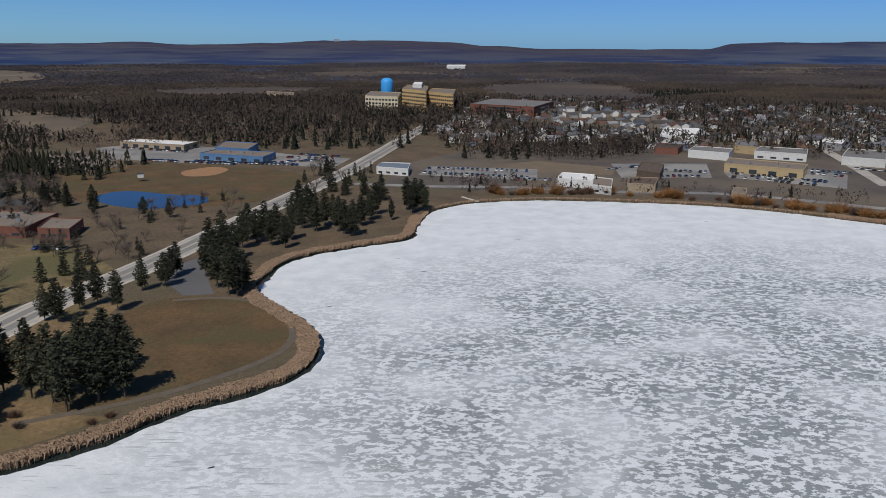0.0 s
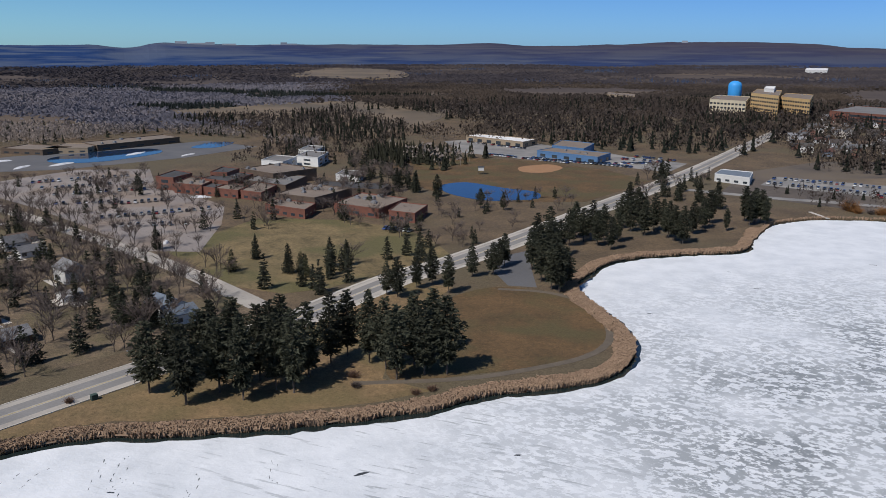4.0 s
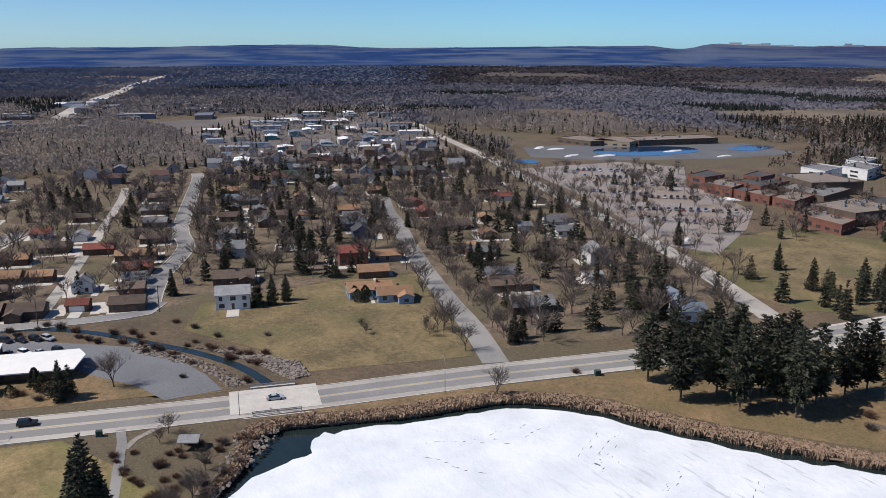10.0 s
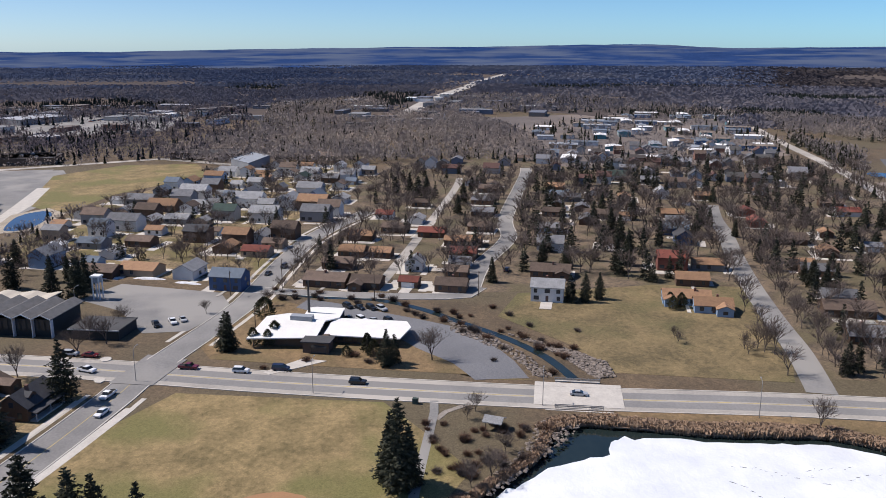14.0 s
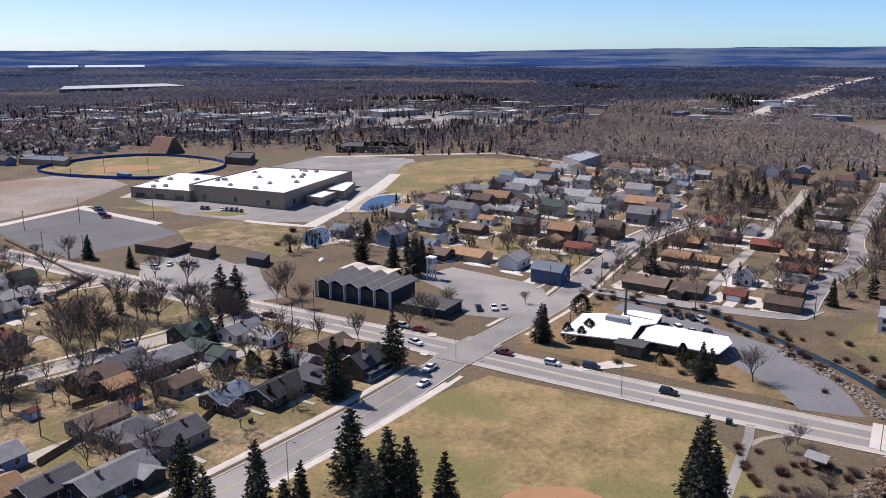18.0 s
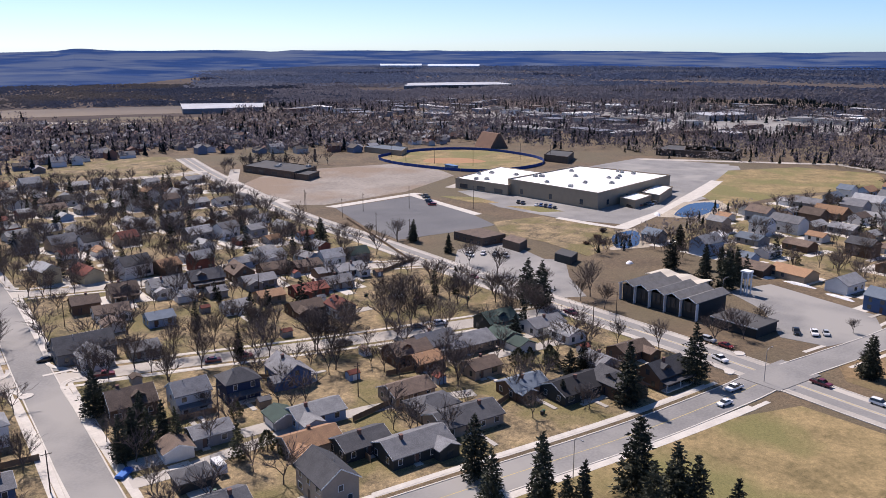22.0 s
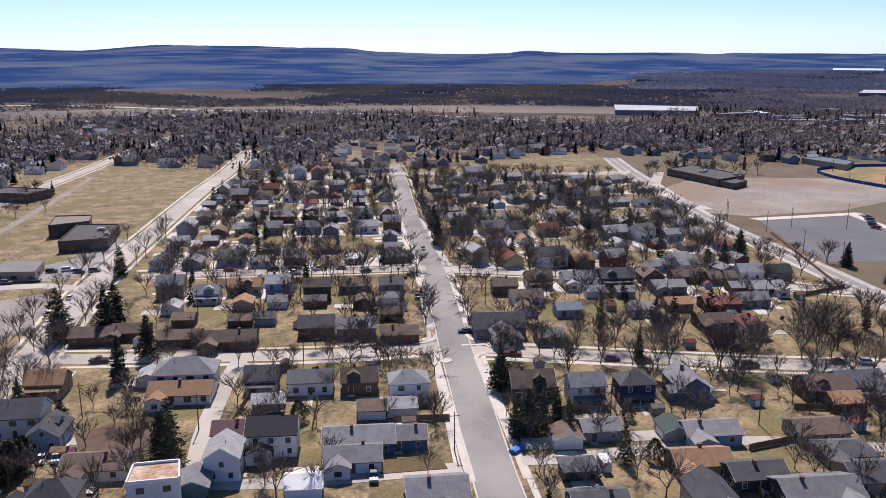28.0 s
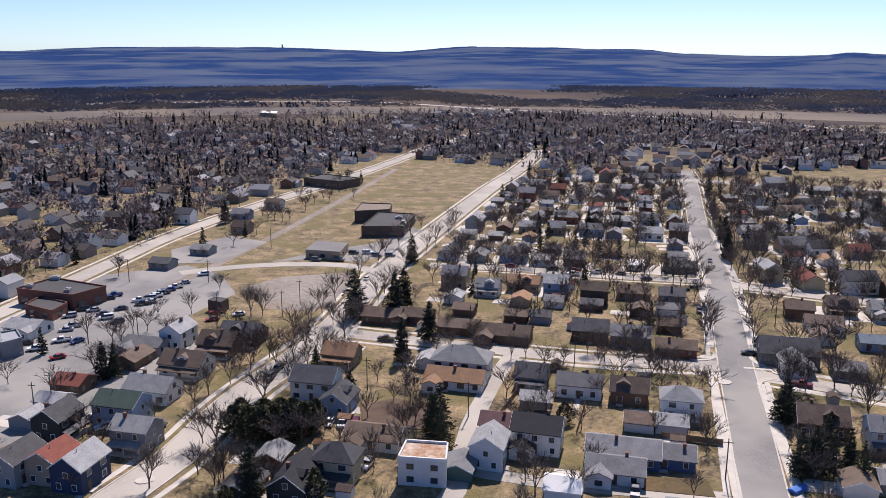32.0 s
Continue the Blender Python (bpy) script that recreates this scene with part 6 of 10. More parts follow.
# blue fence round the ball field
fence = thing("ball_fence", "blue padded fence round the ball field", "fence")
BLUE_PAD = mat("blue fence pads", (0.02, 0.06, 0.24), (0.02, 0.05, 0.2), 0.5, 0.7)
loop = BALL + BALL[:1]
for i in range(0, len(loop) - 1, 2):
    a, b = loop[i], loop[min(i + 2, len(loop) - 1)]
    L = math.dist(a, b)
    m = Matrix.Translation((*a, 0)) @ Matrix.Rotation(math.atan2(b[1] - a[1], b[0] - a[0]), 4, "Z")
    part("panel", Geo().box(0.03, L - 0.03, -0.08, 0.08, 0.02, 2.2, m), BLUE_PAD, fence)
    part("post", Geo().tube(m @ Vector((0, 0.15, 0)), m @ Vector((0, 0.15, 2.6)), 0.06, 0.06, 5), STEEL, fence)
dug = thing("dugout", "blue-roofed dugout by the ball field", "shelter", -502, -352, 70)
part("shell", Geo().box(-6, 6, -1.8, 1.8, 0, 2.4), BLUE_METAL, dug)
part("roof", Geo().box(-6.5, 6.5, -2.4, 2.2, 2.4, 2.7), BLUE_METAL, dug)
# play tower on the field, jetty
pt = thing("press_box", "small white press box on legs on the playing field", "tower", -205, 556, 20)
part("cabin", Geo().box(-2, 2, -1.6, 1.6, 2.6, 5.4), WALLS["W"][1], pt)
part("roof", Geo().box(-2.4, 2.4, -2, 2, 5.4, 5.7), DARK_DECK, pt)
for sx in (-1, 1):
    for sy in (-1, 1):
        part("leg", Geo().box(sx * 1.8 - 0.12, sx * 1.8 + 0.12, sy * 1.4 - 0.12, sy * 1.4 + 0.12, -0.2, 2.6), POLE_WOOD, pt)
jt = thing("jetty", "short grey wooden jetty on the shore", "jetty", 16, 489, -60)
part("deck", Geo().box(-9, 9, -1, 1, 0.05, 0.25), CONCRETE, jt)
for i in range(4):
    part("pile", Geo().tube((-8 + i * 5, 0, -1.5), (-8 + i * 5, 0, 0.05), 0.12, 0.12, 6), POLE_WOOD, jt)


# ---- poles and lamps ----
def street_lamp(x, y, ang=0, h=9.0):
    ob = thing("street_lamp", "tall grey steel street lamp with a curved arm", "street lamp", x, y, ang, group="street lamps")
    part("pole", Geo().tube((0, 0, -0.2), (0, 0, h), 0.11, 0.07, 6), STEEL, ob)
    g, p0 = Geo(), Vector((0, 0, h))
    for p1 in (Vector((0.4, 0, h + 0.5)), Vector((1.1, 0, h + 0.75)), Vector((2.0, 0, h + 0.8))):
        g.tube(p0, p1, 0.06, 0.055, 5)
        p0 = p1
    part("arm", g, STEEL, ob)
    part("lantern", Geo().box(1.9, 2.6, -0.14, 0.14, h + 0.68, h + 0.84), STEEL, ob)


def utility_pole(x, y, ang=0, h=10.5):
    ob = thing("utility_pole", "weathered wooden utility pole with a crossarm", "pole", x, y, ang, group="utility poles")
    part("pole", Geo().tube((0, 0, -0.3), (0, 0, h), 0.16, 0.11, 6), POLE_WOOD, ob)
    part("crossarm", Geo().box(-1.1, 1.1, 0.1, 0.22, h - 0.9, h - 0.75), POLE_WOOD, ob)
    return ob


for x, y in ((-206.5, 0), (-190, 58), (-175, 109), (-160, 163), (-222, -48)):
    street_lamp(x, y, 163)
street_lamp(-145, -66, 70)
street_lamp(-285, -80, 160)
for x, y in ((-232, -104), (-245, -102), (-293, -234), (-321, -322), (-338, -295), (-300, -253), (-297, -230), (-319, -293), (-327, -329)):
    utility_pole(x, y, 70)
for x, y in ((-525, -429), (-504, -397), (-512, -375), (-522, -346), (-575, -336), (-583, -313), (-360, -280), (-380, -250)):
    utility_pole(x, y, 20, 13)
for x, y in ((-34, -247), (-61, -218), (-1, -204), (49, -266), (23, -283), (79, -200), (85, -247), (71, -251), (81, -194), (43, -371), (61, -315), (92, -318), (28, -270), (-15, -173), (-26, -185), (-77, -150),
             (-120, -150), (-150, -131), (-170, -118), (-135, -245), (-162, -250), (-200, -225), (-228, -205), (-90, -258), (-60, -268), (-40, -275), (-100, -148), (-289, 22), (-286, 60), (-255, -18), (-316, -12), (-300, -30)):
    utility_pole(x, y, -19 + 4 * hr.random(), 9.5)
for i in range(14):
    t = i / 13
    utility_pole(-215 - 560 * t, 272 + 188 * t, 71, 11)

# ---- cars that the film shows one by one ----
for x, y, a, p, s in ((-229, -35, 74, "maroon", "pickup"), (-224, -20, 74, "white", "suv"), (-224, -9, 74, "navy", "van"), (-211, 12, 74, "black", "suv"), (-194.5, 69, 74, "silver", "sedan"),
                      (-245, -71, 74, "silver", "suv"), (-243, -65, 74, "red", "sedan"), (-231, -63, 60, "white", "pickup"), (-212, -53, -20, "white", "pickup"), (-201, -52, -20, "white", "sedan"),
                      (-271, -46, 20, "white", "pickup"), (-273, -43, 20, "silver", "sedan"), (-269, -51, 20, "black", "pickup"),
                      (-279, 12, 30, "black", "suv"), (-277, 16, 30, "black", "sedan"), (-276, 20, 30, "black", "suv"), (-274.5, 23.5, 30, "silver", "suv"),
                      (-267, 8, 30, "white", "sedan"), (-265.5, 12, 30, "grey", "sedan"), (-264, 16, 30, "white", "suv"), (-262, 20, 30, "silver", "sedan"), (-261, 25, 30, "black", "suv"),
                      (-296, -188, 20, "white", "sedan"), (-298, -183, 20, "grey", "pickup"), (-298, -178, 60, "silver", "pickup"), (-290, -191, 70, "white", "suv"),
                      (8, -184, 80, "white", "sedan"), (5, -183, 80, "white", "van"), (2, -182, 80, "maroon", "van"), (-1, -162, 65, "white", "suv"), (62, -186, 30, "white", "suv"), (66, -191, 30, "white", "pickup"),
                      (10, -167, 65, "navy", "sedan"), (24.5, -220, 71, "black", "suv"), (26, -214, 71, "grey", "suv"), (49, -184, 71, "grey", "pickup"),
                      (-56, -146, 71, "grey", "pickup"), (-180, -177, 150, "navy", "sedan"), (-183, -172, 150, "silver", "suv"), (-115, -221, -19, "black", "sedan"), (-121, -229, 71, "black", "suv"),
                      (-116, -262, 71, "navy", "suv"), (-119, -265, 71, "blue", "sedan"), (-148, -330, 71, "navy", "sedan"), (-337, -12, -15, "black", "suv"), (-327, -18, -15, "black", "sedan"), (-318, 78, 160, "navy", "suv"),
                      (90, -235, 30, "red", "sedan"), (94, -250, 20, "white", "pickup"), (89, -249, 60, "blue", "sedan"), (99, -243, 20, "white", "pickup"), (87, -272, 20, "white", "van"), (82, -267, 20, "black", "suv"),
                      (51, -275, 20, "red", "suv"), (51, -267, 20, "red", "sedan"), (43, -272, 20, "white", "sedan"), (-262, -170, 72, "maroon", "sedan"), (-244, -118, 72, "maroon", "pickup")):
    car(x, y, a, p, s)
for x, y in ((78, -294), (76.5, -297.5), (75, -301), (73.5, -304.5), (72, -308), (70, -314), (65, -326), (94, -281), (98, -282), (100, -275), (93, -295), (92, -299)):
    car(x, y, 20 + cr.uniform(-4, 4), cr.choice(("black", "white", "navy", "blue", "silver")), cr.choice(("suv", "sedan", "pickup")))
for x, y in ((-11, -351), (-5, -352), (-1, -357), (5, -357), (21, -346), (11, -345)):
    car(x, y, 160 + cr.uniform(-5, 5), cr.choice(("black", "white", "silver", "grey")), "suv", simple=True)
car_row(-187, 366, -171, 366, 6, 90, 0.95)
car_row(-410, -240, -408, -212, 9, 20, 0.7)
car_row(-397, -298, -372, -272, 5, 110, 0.7)
car_row(-434, -181, -460, -172, 8, 60, 0.8)


CAR_MIX = palette("paint of far parked cars", [(0.02, 0.02, 0.022), (0.6, 0.6, 0.6), (0.3, 0.31, 0.32), (0.1, 0.1, 0.11), (0.22, 0.02, 0.02), (0.03, 0.06, 0.18), (0.7, 0.7, 0.7), (0.03, 0.03, 0.035)], 0.35, spec=0.5)


def far_cars(label, rows):
    """Rows of parked cars, too many to count: rows of (x0, y0, x1, y1, count, heading)."""
    body, glass = Geo(), Geo()
    for x0, y0, x1, y1, n, ang in rows:
        for i in range(n):
            if cr.random() > 0.82:
                continue
            t = (i + 0.5) / n
            m = pose(x0 + (x1 - x0) * t, y0 + (y1 - y0) * t, 0.1, 0, 0, ang + cr.choice((0, 180)) + cr.uniform(-3, 3))
            _, w, low, cab, _t = CAR_SHAPES[cr.choice(("sedan", "suv", "van", "suv"))]
            for g, outline, wd, tuck in ((body, low, w, 0.05), (glass, cab, w - 0.03, 0.18)):
                k = len(g.v)
                side_block(g, outline, -wd, wd, tuck)
                g.v[k:] = [tuple(m @ Vector(q)) for q in g.v[k:]]
    ob = thing("far_cars", label, "cars", kind="stuff")
    part("bodies", body, CAR_MIX, ob)
    part("windows", glass, CAR_GLASS, ob)


far_cars("rows of cars on the dealership car park", [(-240, 657, -160, 633, 30, 75), (-150, 634, -100, 655, 20, 75), (-130, 672, -90, 664, 14, 75), (-200, 650, -110, 628, 26, 75), (-120, 690, -85, 678, 12, 75), (-285, 735, -215, 705, 20, 75)])
far_cars("rows of cars on the school car park", [(-365, 360, -340, 388, 10, 130), (-340, 330, -300, 375, 15, 130), (-318, 316, -282, 340, 11, 130), (-420, 372, -380, 412, 15, 130), (-445, 385, -400, 432, 16, 130), (-470, 400, -430, 450, 16, 130), (-395, 350, -365, 372, 9, 130)])
far_cars("cars on the downtown lakeside car parks", [(50, 560, 85, 554, 10, 90), (120, 604, 150, 622, 9, 40), (155, 604, 190, 590, 11, 60), (-15, 590, 60, 566, 20, 80), (-12, 612, 66, 596, 22, 80), (205, 588, 258, 548, 18, 50), (215, 575, 250, 545, 12, 50), (262, 586, 280, 572, 6, 50), (268, 600, 292, 585, 8, 50), (200, 570, 245, 535, 14, 50), (300, 610, 330, 590, 9, 40), (130, 575, 180, 572, 12, 90)])
far_cars("far cars of the commercial strip", [(x, y, x + 70, y - 25, 22, 70) for x, y in ((-880, -300), (-900, -360), (-960, -260), (-990, -420), (-1040, -380), (-920, -440), (-1080, -300), (-1060, -600), (-960, -620), (-880, -560), (-1120, -240), (-860, -230))])
camper = thing("camper_trailer", "small white camper trailer by the garage", "trailer", -103, -129, 71)
part("cabin", side_block(Geo(), [(-2.4, 0.5), (-2.5, 1.8), (-2.2, 2.5), (2.2, 2.5), (2.5, 1.6), (2.4, 0.5)], -1.05, 1.05, 0.06), WALLS["W"][1], camper)
part("window", Geo().box(-0.8, 0.8, -1.1, -0.98, 1.3, 1.9), GLASS, camper)
for sy in (-1, 1):
    wh = part("wheel", WHEEL, None, camper)
    wh.location = (0, sy * 0.95, 0.3)

# ---- reeds, stones and shrubs on the shore ----
rr = random.Random(13)
REED = mat("dry tan reeds", (0.36, 0.252, 0.172), (0.27, 0.186, 0.126), 0.3, 0.95, fine=2, spread=0.2, how="island", up=0.6, thin=0.2)
g = Geo()
vis = [p for p in shore if p[0] < 240 and not (p[1] < 30) and not (p[0] > 235)]
for i in range(len(vis) - 1):
    (x0, y0), (x1, y1) = vis[i], vis[i + 1]
    if math.hypot(x1 - x0, y1 - y0) > 8:
        continue
    k = math.hypot(x1 - x0, y1 - y0) or 1
    nx, ny = (y1 - y0) / k, -(x1 - x0) / k
    if inside(x0 - nx * 3, y0 - ny * 3, shore) is False:
        nx, ny = -nx, -ny
    far_side = y0 > 440
    wide = 2.0 if far_side or math.hypot(x0 + 160, y0 - 45) < 18 else 3.6 + 3.2 * (0.5 + 0.5 * noise.noise((x0 * 0.04, y0 * 0.04, 1))) + 1.6 * noise.noise((x0 * 0.15, y0 * 0.15, 4))
    dens = 165 if not far_side else 14
    for _ in range(int(dens * k * (wide / 5) + 6)):
        t, d = rr.random(), rr.uniform(-0.5, wide)
        x, y = x0 + (x1 - x0) * t + nx * d, y0 + (y1 - y0) * t + ny * d
        h = rr.uniform(0.5, 1.15) * (0.6 if d > wide * 0.7 else 1)
        a = rr.random() * 3.14
        sx, sy = math.cos(a) * 0.065, math.sin(a) * 0.065
        z = -0.2 if d > 0 else -1.0
        g.tri((x - sx * 0.3, y - sy * 0.3, z), (x + sx + rr.gauss(0, 0.25), y + sy, h * 0.85), (x + rr.gauss(0, 0.35), y + rr.gauss(0, 0.35), h))

def reed_band(sel, label):
    """Trampled reed litter on the bank under the standing stalks."""
    ln = sel[::2]
    ob = part("reed_litter", ribbon(Geo(), ln, 0.4, -5.2, -0.3, 0.045), REED) if not inside(*offset_line(ln, -4)[len(ln) // 2], shore) else part("reed_litter", ribbon(Geo(), ln, 5.2, -0.4, -0.3, 0.045), REED)
    tagged(ob, label, "reeds", kind="structure")


reed_band([p for p in vis if 60 < p[1] < 400 and p[0] < 10], "trampled tan reed litter on the bank")
tagged(part("reeds", g, REED), "belt of dry tan cattails along the shore", "reeds", kind="stuff")
ROCK = mat("pale shore stones", (0.235, 0.195, 0.16), (0.15, 0.125, 0.108), 1, 0.9, spread=0.35, how="island")


def stones(label, poly, count, lo, hi, seed):
    r, g = random.Random(seed), Geo()
    xs, ys = [p[0] for p in poly], [p[1] for p in poly]
    n = 0
    while n < count:
        x, y = r.uniform(min(xs), max(xs)), r.uniform(min(ys), max(ys))
        if not inside(x, y, poly):
            continue
        n += 1
        s = r.uniform(lo, hi)
        vs = [(x + s * a * r.uniform(0.6, 1.1), y + s * b * r.uniform(0.6, 1.1), s * c * r.uniform(0.5, 0.9)) for a, b, c in ((1, 0, 0.1), (0, 1, 0.1), (-1, 0, 0.1), (0, -1, 0.1), (0.5, 0.5, 0.9), (-0.6, 0.4, 0.8), (-0.4, -0.6, 0.9), (0.5, -0.5, 0.8))]
        g.add(vs, [(4, 5, 6, 7), (0, 1, 4), (1, 5, 4), (1, 2, 5), (2, 6, 5), (2, 3, 6), (3, 7, 6), (3, 0, 7), (0, 4, 7)])
    tagged(part("stones", g, ROCK), label, "stones", kind="stuff")


stones("heap of pale riprap stones along the creek", [(-245, 60), (-228, 76), (-216, 84), (-205, 83), (-205, 77), (-222, 73), (-240, 64)], 900, 0.3, 0.9, 1)
stones("heap of pale riprap stones along the creek", [(-262, 44), (-243, 55), (-224, 63), (-207, 66), (-208, 61), (-226, 58), (-250, 44)], 500, 0.3, 0.8, 2)
stones("shore stones beside the culvert", [(-182, 56), (-176, 52), (-166, 46), (-155, 36), (-151, 31), (-149, 36), (-158, 46), (-172, 60), (-180, 66)], 420, 0.25, 0.7, 3)
for _ in range(46):
    x, y = rr.uniform(-186, -156), rr.uniform(26, 56)
    if not inside(x, y, shore) and x > -183 + (y - 40) * 0.2:
        shrub(x, y, rr.uniform(0.7, 1.5))
for x, y, s in ((-108, 192, 1.6), (-104, 186, 1.4), (-84, 192, 1.3), (-87, 188, 1.2), (-168, 148, 1.1), (-236, 70, 1.2), (-228, 78, 1.3), (-250, 70, 1.2), (-262, 66, 1.3), (-243, 84, 1.1), (-271, 62, 1.3), (-222, 52, 0.9), (-230, -2, 1.4), (-232, 12, 1.5), (-226, 16, 1.3), (-229, 20, 1.4), (-226, -14, 1.0), (-360, -150, 1.8), (-352, -160, 2.0), (-345, -155, 2.0), (-368, -165, 1.8), (-340, -160, 1.6)):
    shrub(x, y, s)
for _ in range(60):
    t = rr.random()
    x = 30 + 215 * t
    y = 499 - 0.0011 * (x - 70) ** 2 - (max(0, x - 110)) * 0.33 + rr.uniform(0, 10)
    shrub(x, y + 4, rr.uniform(1.8, 4.2), WILLOWS if rr.random() < 0.65 else SHRUBS, "shoreline willow shrub with bare orange twigs")
# dark flotsam and cracks on the ice
FLOT = mat("wet dark ice", (0.05, 0.055, 0.06), (0.08, 0.085, 0.09), 0.5, 0.4)
for x, y, L, W, a in ((-81, 146.5, 4.2, 1.0, 50), (-126, 119, 2.0, 0.7, 20), (-41, 284, 2.4, 0.7, 0), (-8, 331, 2.6, 0.7, 10), (36, 387.5, 3.4, 0.9, 0), (-52, 168, 1.8, 0.8, 30), (-20, 352, 2, 0.5, 0), (140, 430, 3, 0.8, 0)):
    pts = [(0.5 * L * (0.75 + 0.35 * rr.random()) * math.cos(i * 0.6283), 0.5 * W * (0.6 + 0.6 * rr.random()) * math.sin(i * 0.6283)) for i in range(10)]
    ob = part("ice_hole", Geo().prism(pts, -0.85, -0.805), FLOT)
    ob.matrix_basis = pose(x, y, 0, 0, 0, a)
    tagged(ob, "dark wet hole in the lake ice", "ice hole")
# long cracks, broken into short uneven pieces
for x, y, L, a in ((-150, 112, 12, 105), (-147, 117, 9, 95), (-150, 100, 20, 62), (-131, 128, 12, 120), (-134, 124, 14, 125), (-126, 121, 9, 118), (-112, 128, 10, 112), (-142, 92, 16, 40), (-100, 140, 12, 128)):
    g, u = Geo(), -L / 2
    while u < L / 2:
        w, k = rr.uniform(0.04, 0.16), rr.uniform(0.3, 2.2)
        y0 = rr.gauss(0, 0.9)
        g.prism([(u, y0 - w * 0.3), (u + k * 0.5, y0 - w), (u + k, y0), (u + k * 0.45, y0 + w)], -0.85, -0.808)
        u += k * rr.uniform(0.9, 2.2)
    ob = part("ice_crack", g, FLOT)
    ob.matrix_basis = pose(x, y, 0, 0, 0, a)
    tagged(ob, "dark broken crack in the lake ice", "ice crack")

# ---- the houses, street by street ----
H(107.6, -260.0, "e", "l", "W", "m", 1)
H(65.4, -240.2, "e", "g", "g", "m", 1)
H(57.0, -244.6, "n", "l", "W", "s", 2)
H(43.0, -237.2, "e", "b", "b", "m", 1.5)
H(37.5, -245.2, "e", "d", "b", "m", 1.5)
H(49.7, -221.4, "e", "b", "W", "m", 1.5)
H(66.5, -228.8, "n", "b", "b", "s", 1)
H(77.4, -211.6, "e", "r", "b", "s", 1)
H(54.7, -204.0, "e", "l", "W", "m", 1.5)
H(58.8, -190.8, "e", "G", "L", "m", 2)
H(78.6, -200.5, "e", "l", "g", "g", 1)
H(80.7, -190.4, "n", "l", "g", "g", 1)
H(71.8, -184.3, "n", "d", "K", "s", 2)
H(51.6, -176.4, "e", "l", "g", "s", 2)
H(65.5, -163.6, "n", "r", "T", "s", 2)
H(58.9, -160.4, "n", "l", "N", "s", 2)
H(73.4, -164.3, "n", "d", "g", "s", 2)
H(19.5, -166.0, "n", "l", "b", "g", 1)
H(5.2, -158.4, "e", "d", "Y", "s", 2, hip=True)
H(-3.0, -173.3, "e", "b", "W", "m", 1)
H(13.4, -153.3, "n", "k", "K", "m", 1.5)
H(24.3, -152.9, "n", "d", "b", "s", 1)
H(12.2, -201.7, "e", "d", "W", "m", 2)
H(6.3, -225.1, "e", "t", "T", "s", 1.5)
H(6.1, -193.1, "n", "d", "L", "s", 1.5)
H(-18.8, -220.6, "n", "l", "W", "g", 1)
H(-6.6, -262.4, "e", "b", "b", "m", 1)
H(-17.0, -261.6, "e", "b", "b", "m", 1)
H(-27.6, -213.3, "e", "l", "W", "l", 2, hip=True)
H(-25.3, -206.2, "e", "t", "W", "l", 1)
H(-32.7, -177.6, "e", "p", "T", "s", 1)
H(-28.0, -162.1, "n", "l", "W", "s", 2)
H(-40.1, -168.4, "e", "k", "W", "m", 2)
H(-45.8, -204.1, "e", "d", "g", "s", 1.5)
H(-44.3, -190.9, "e", "l", "g", "g", 1)
H(-57.3, -197.3, "e", "g", "W", "m", 1.5)
H(-69.1, -192.1, "e", "b", "b", "s", 1.5)
H(-79.0, -181.9, "e", "l", "W", "s", 2, hip=True)
H(-73.9, -174.4, "e", "l", "W", "g", 1)
H(-66.7, -176.1, "e", "b", "W", "g", 1)
H(-58.1, -161.4, "e", "g", "B", "l", 1)
H(-68.5, -158.0, "e", "g", "B", "s", 1)
H(-54.0, -153.5, "e", "g", "W", "m", 1)
H(-64.9, -133.3, "e", "g", "W", "m", 1)
H(-41.2, -147.1, "e", "w", "W", "g", 1)
H(-21.0, -157.6, "n", "g", "G", "g", 1)
H(-34.9, -301.8, "e", "g", "T", "s", 2)
H(-46.2, -290.7, "e", "l", "W", "s", 1.5)
H(-60.3, -294.6, "e", "t", "T", "m", 1.5)
H(-56.2, -277.8, "n", "t", "T", "g", 1)
H(-71.2, -287.3, "e", "l", "L", "s", 2)
H(-67.5, -274.2, "e", "g", "W", "g", 1)
H(-82.8, -277.1, "e", "b", "b", "s", 2)
H(-79.8, -269.3, "e", "d", "b", "g", 1)
H(-98.7, -281.4, "e", "b", "T", "m", 1)
H(-94.9, -261.5, "n", "b", "b", "g", 1)
H(-108.2, -268.2, "e", "d", "g", "s", 2)
H(-104.6, -262.0, "e", "g", "W", "g", 1)
H(-32.6, -282.6, "n", "l", "W", "g", 1)
H(-34.6, -267.8, "e", "b", "b", "g", 1)
H(-51.3, -259.2, "e", "b", "b", "g", 1)
H(-59.2, -257.8, "e", "d", "g", "g", 1)
H(-98.9, -244.8, "e", "b", "b", "g", 1)
H(-30.6, -249.0, "e", "b", "b", "m", 1)
H(-44.2, -241.2, "e", "b", "b", "l", 1)
H(-71.4, -239.5, "e", "d", "b", "m", 1.5)
H(-82.6, -233.6, "e", "g", "g", "m", 1.5)
H(-93.5, -224.2, "e", "b", "R", "m", 1)
H(-112.7, -321.7, "e", "w", "W", "g", 1, near=False)
H(-148.1, -254.8, "e", "b", "b", "s", 1.5)
H(-164.4, -257.3, "e", "b", "T", "s", 1.5)
H(-178.8, -251.5, "e", "l", "W", "m", 1.5)
H(-176.7, -237.9, "e", "l", "W", "g", 1)
H(-192.9, -247.1, "e", "d", "b", "m", 1.5)
H(-186.4, -232.9, "e", "g", "g", "g", 1)
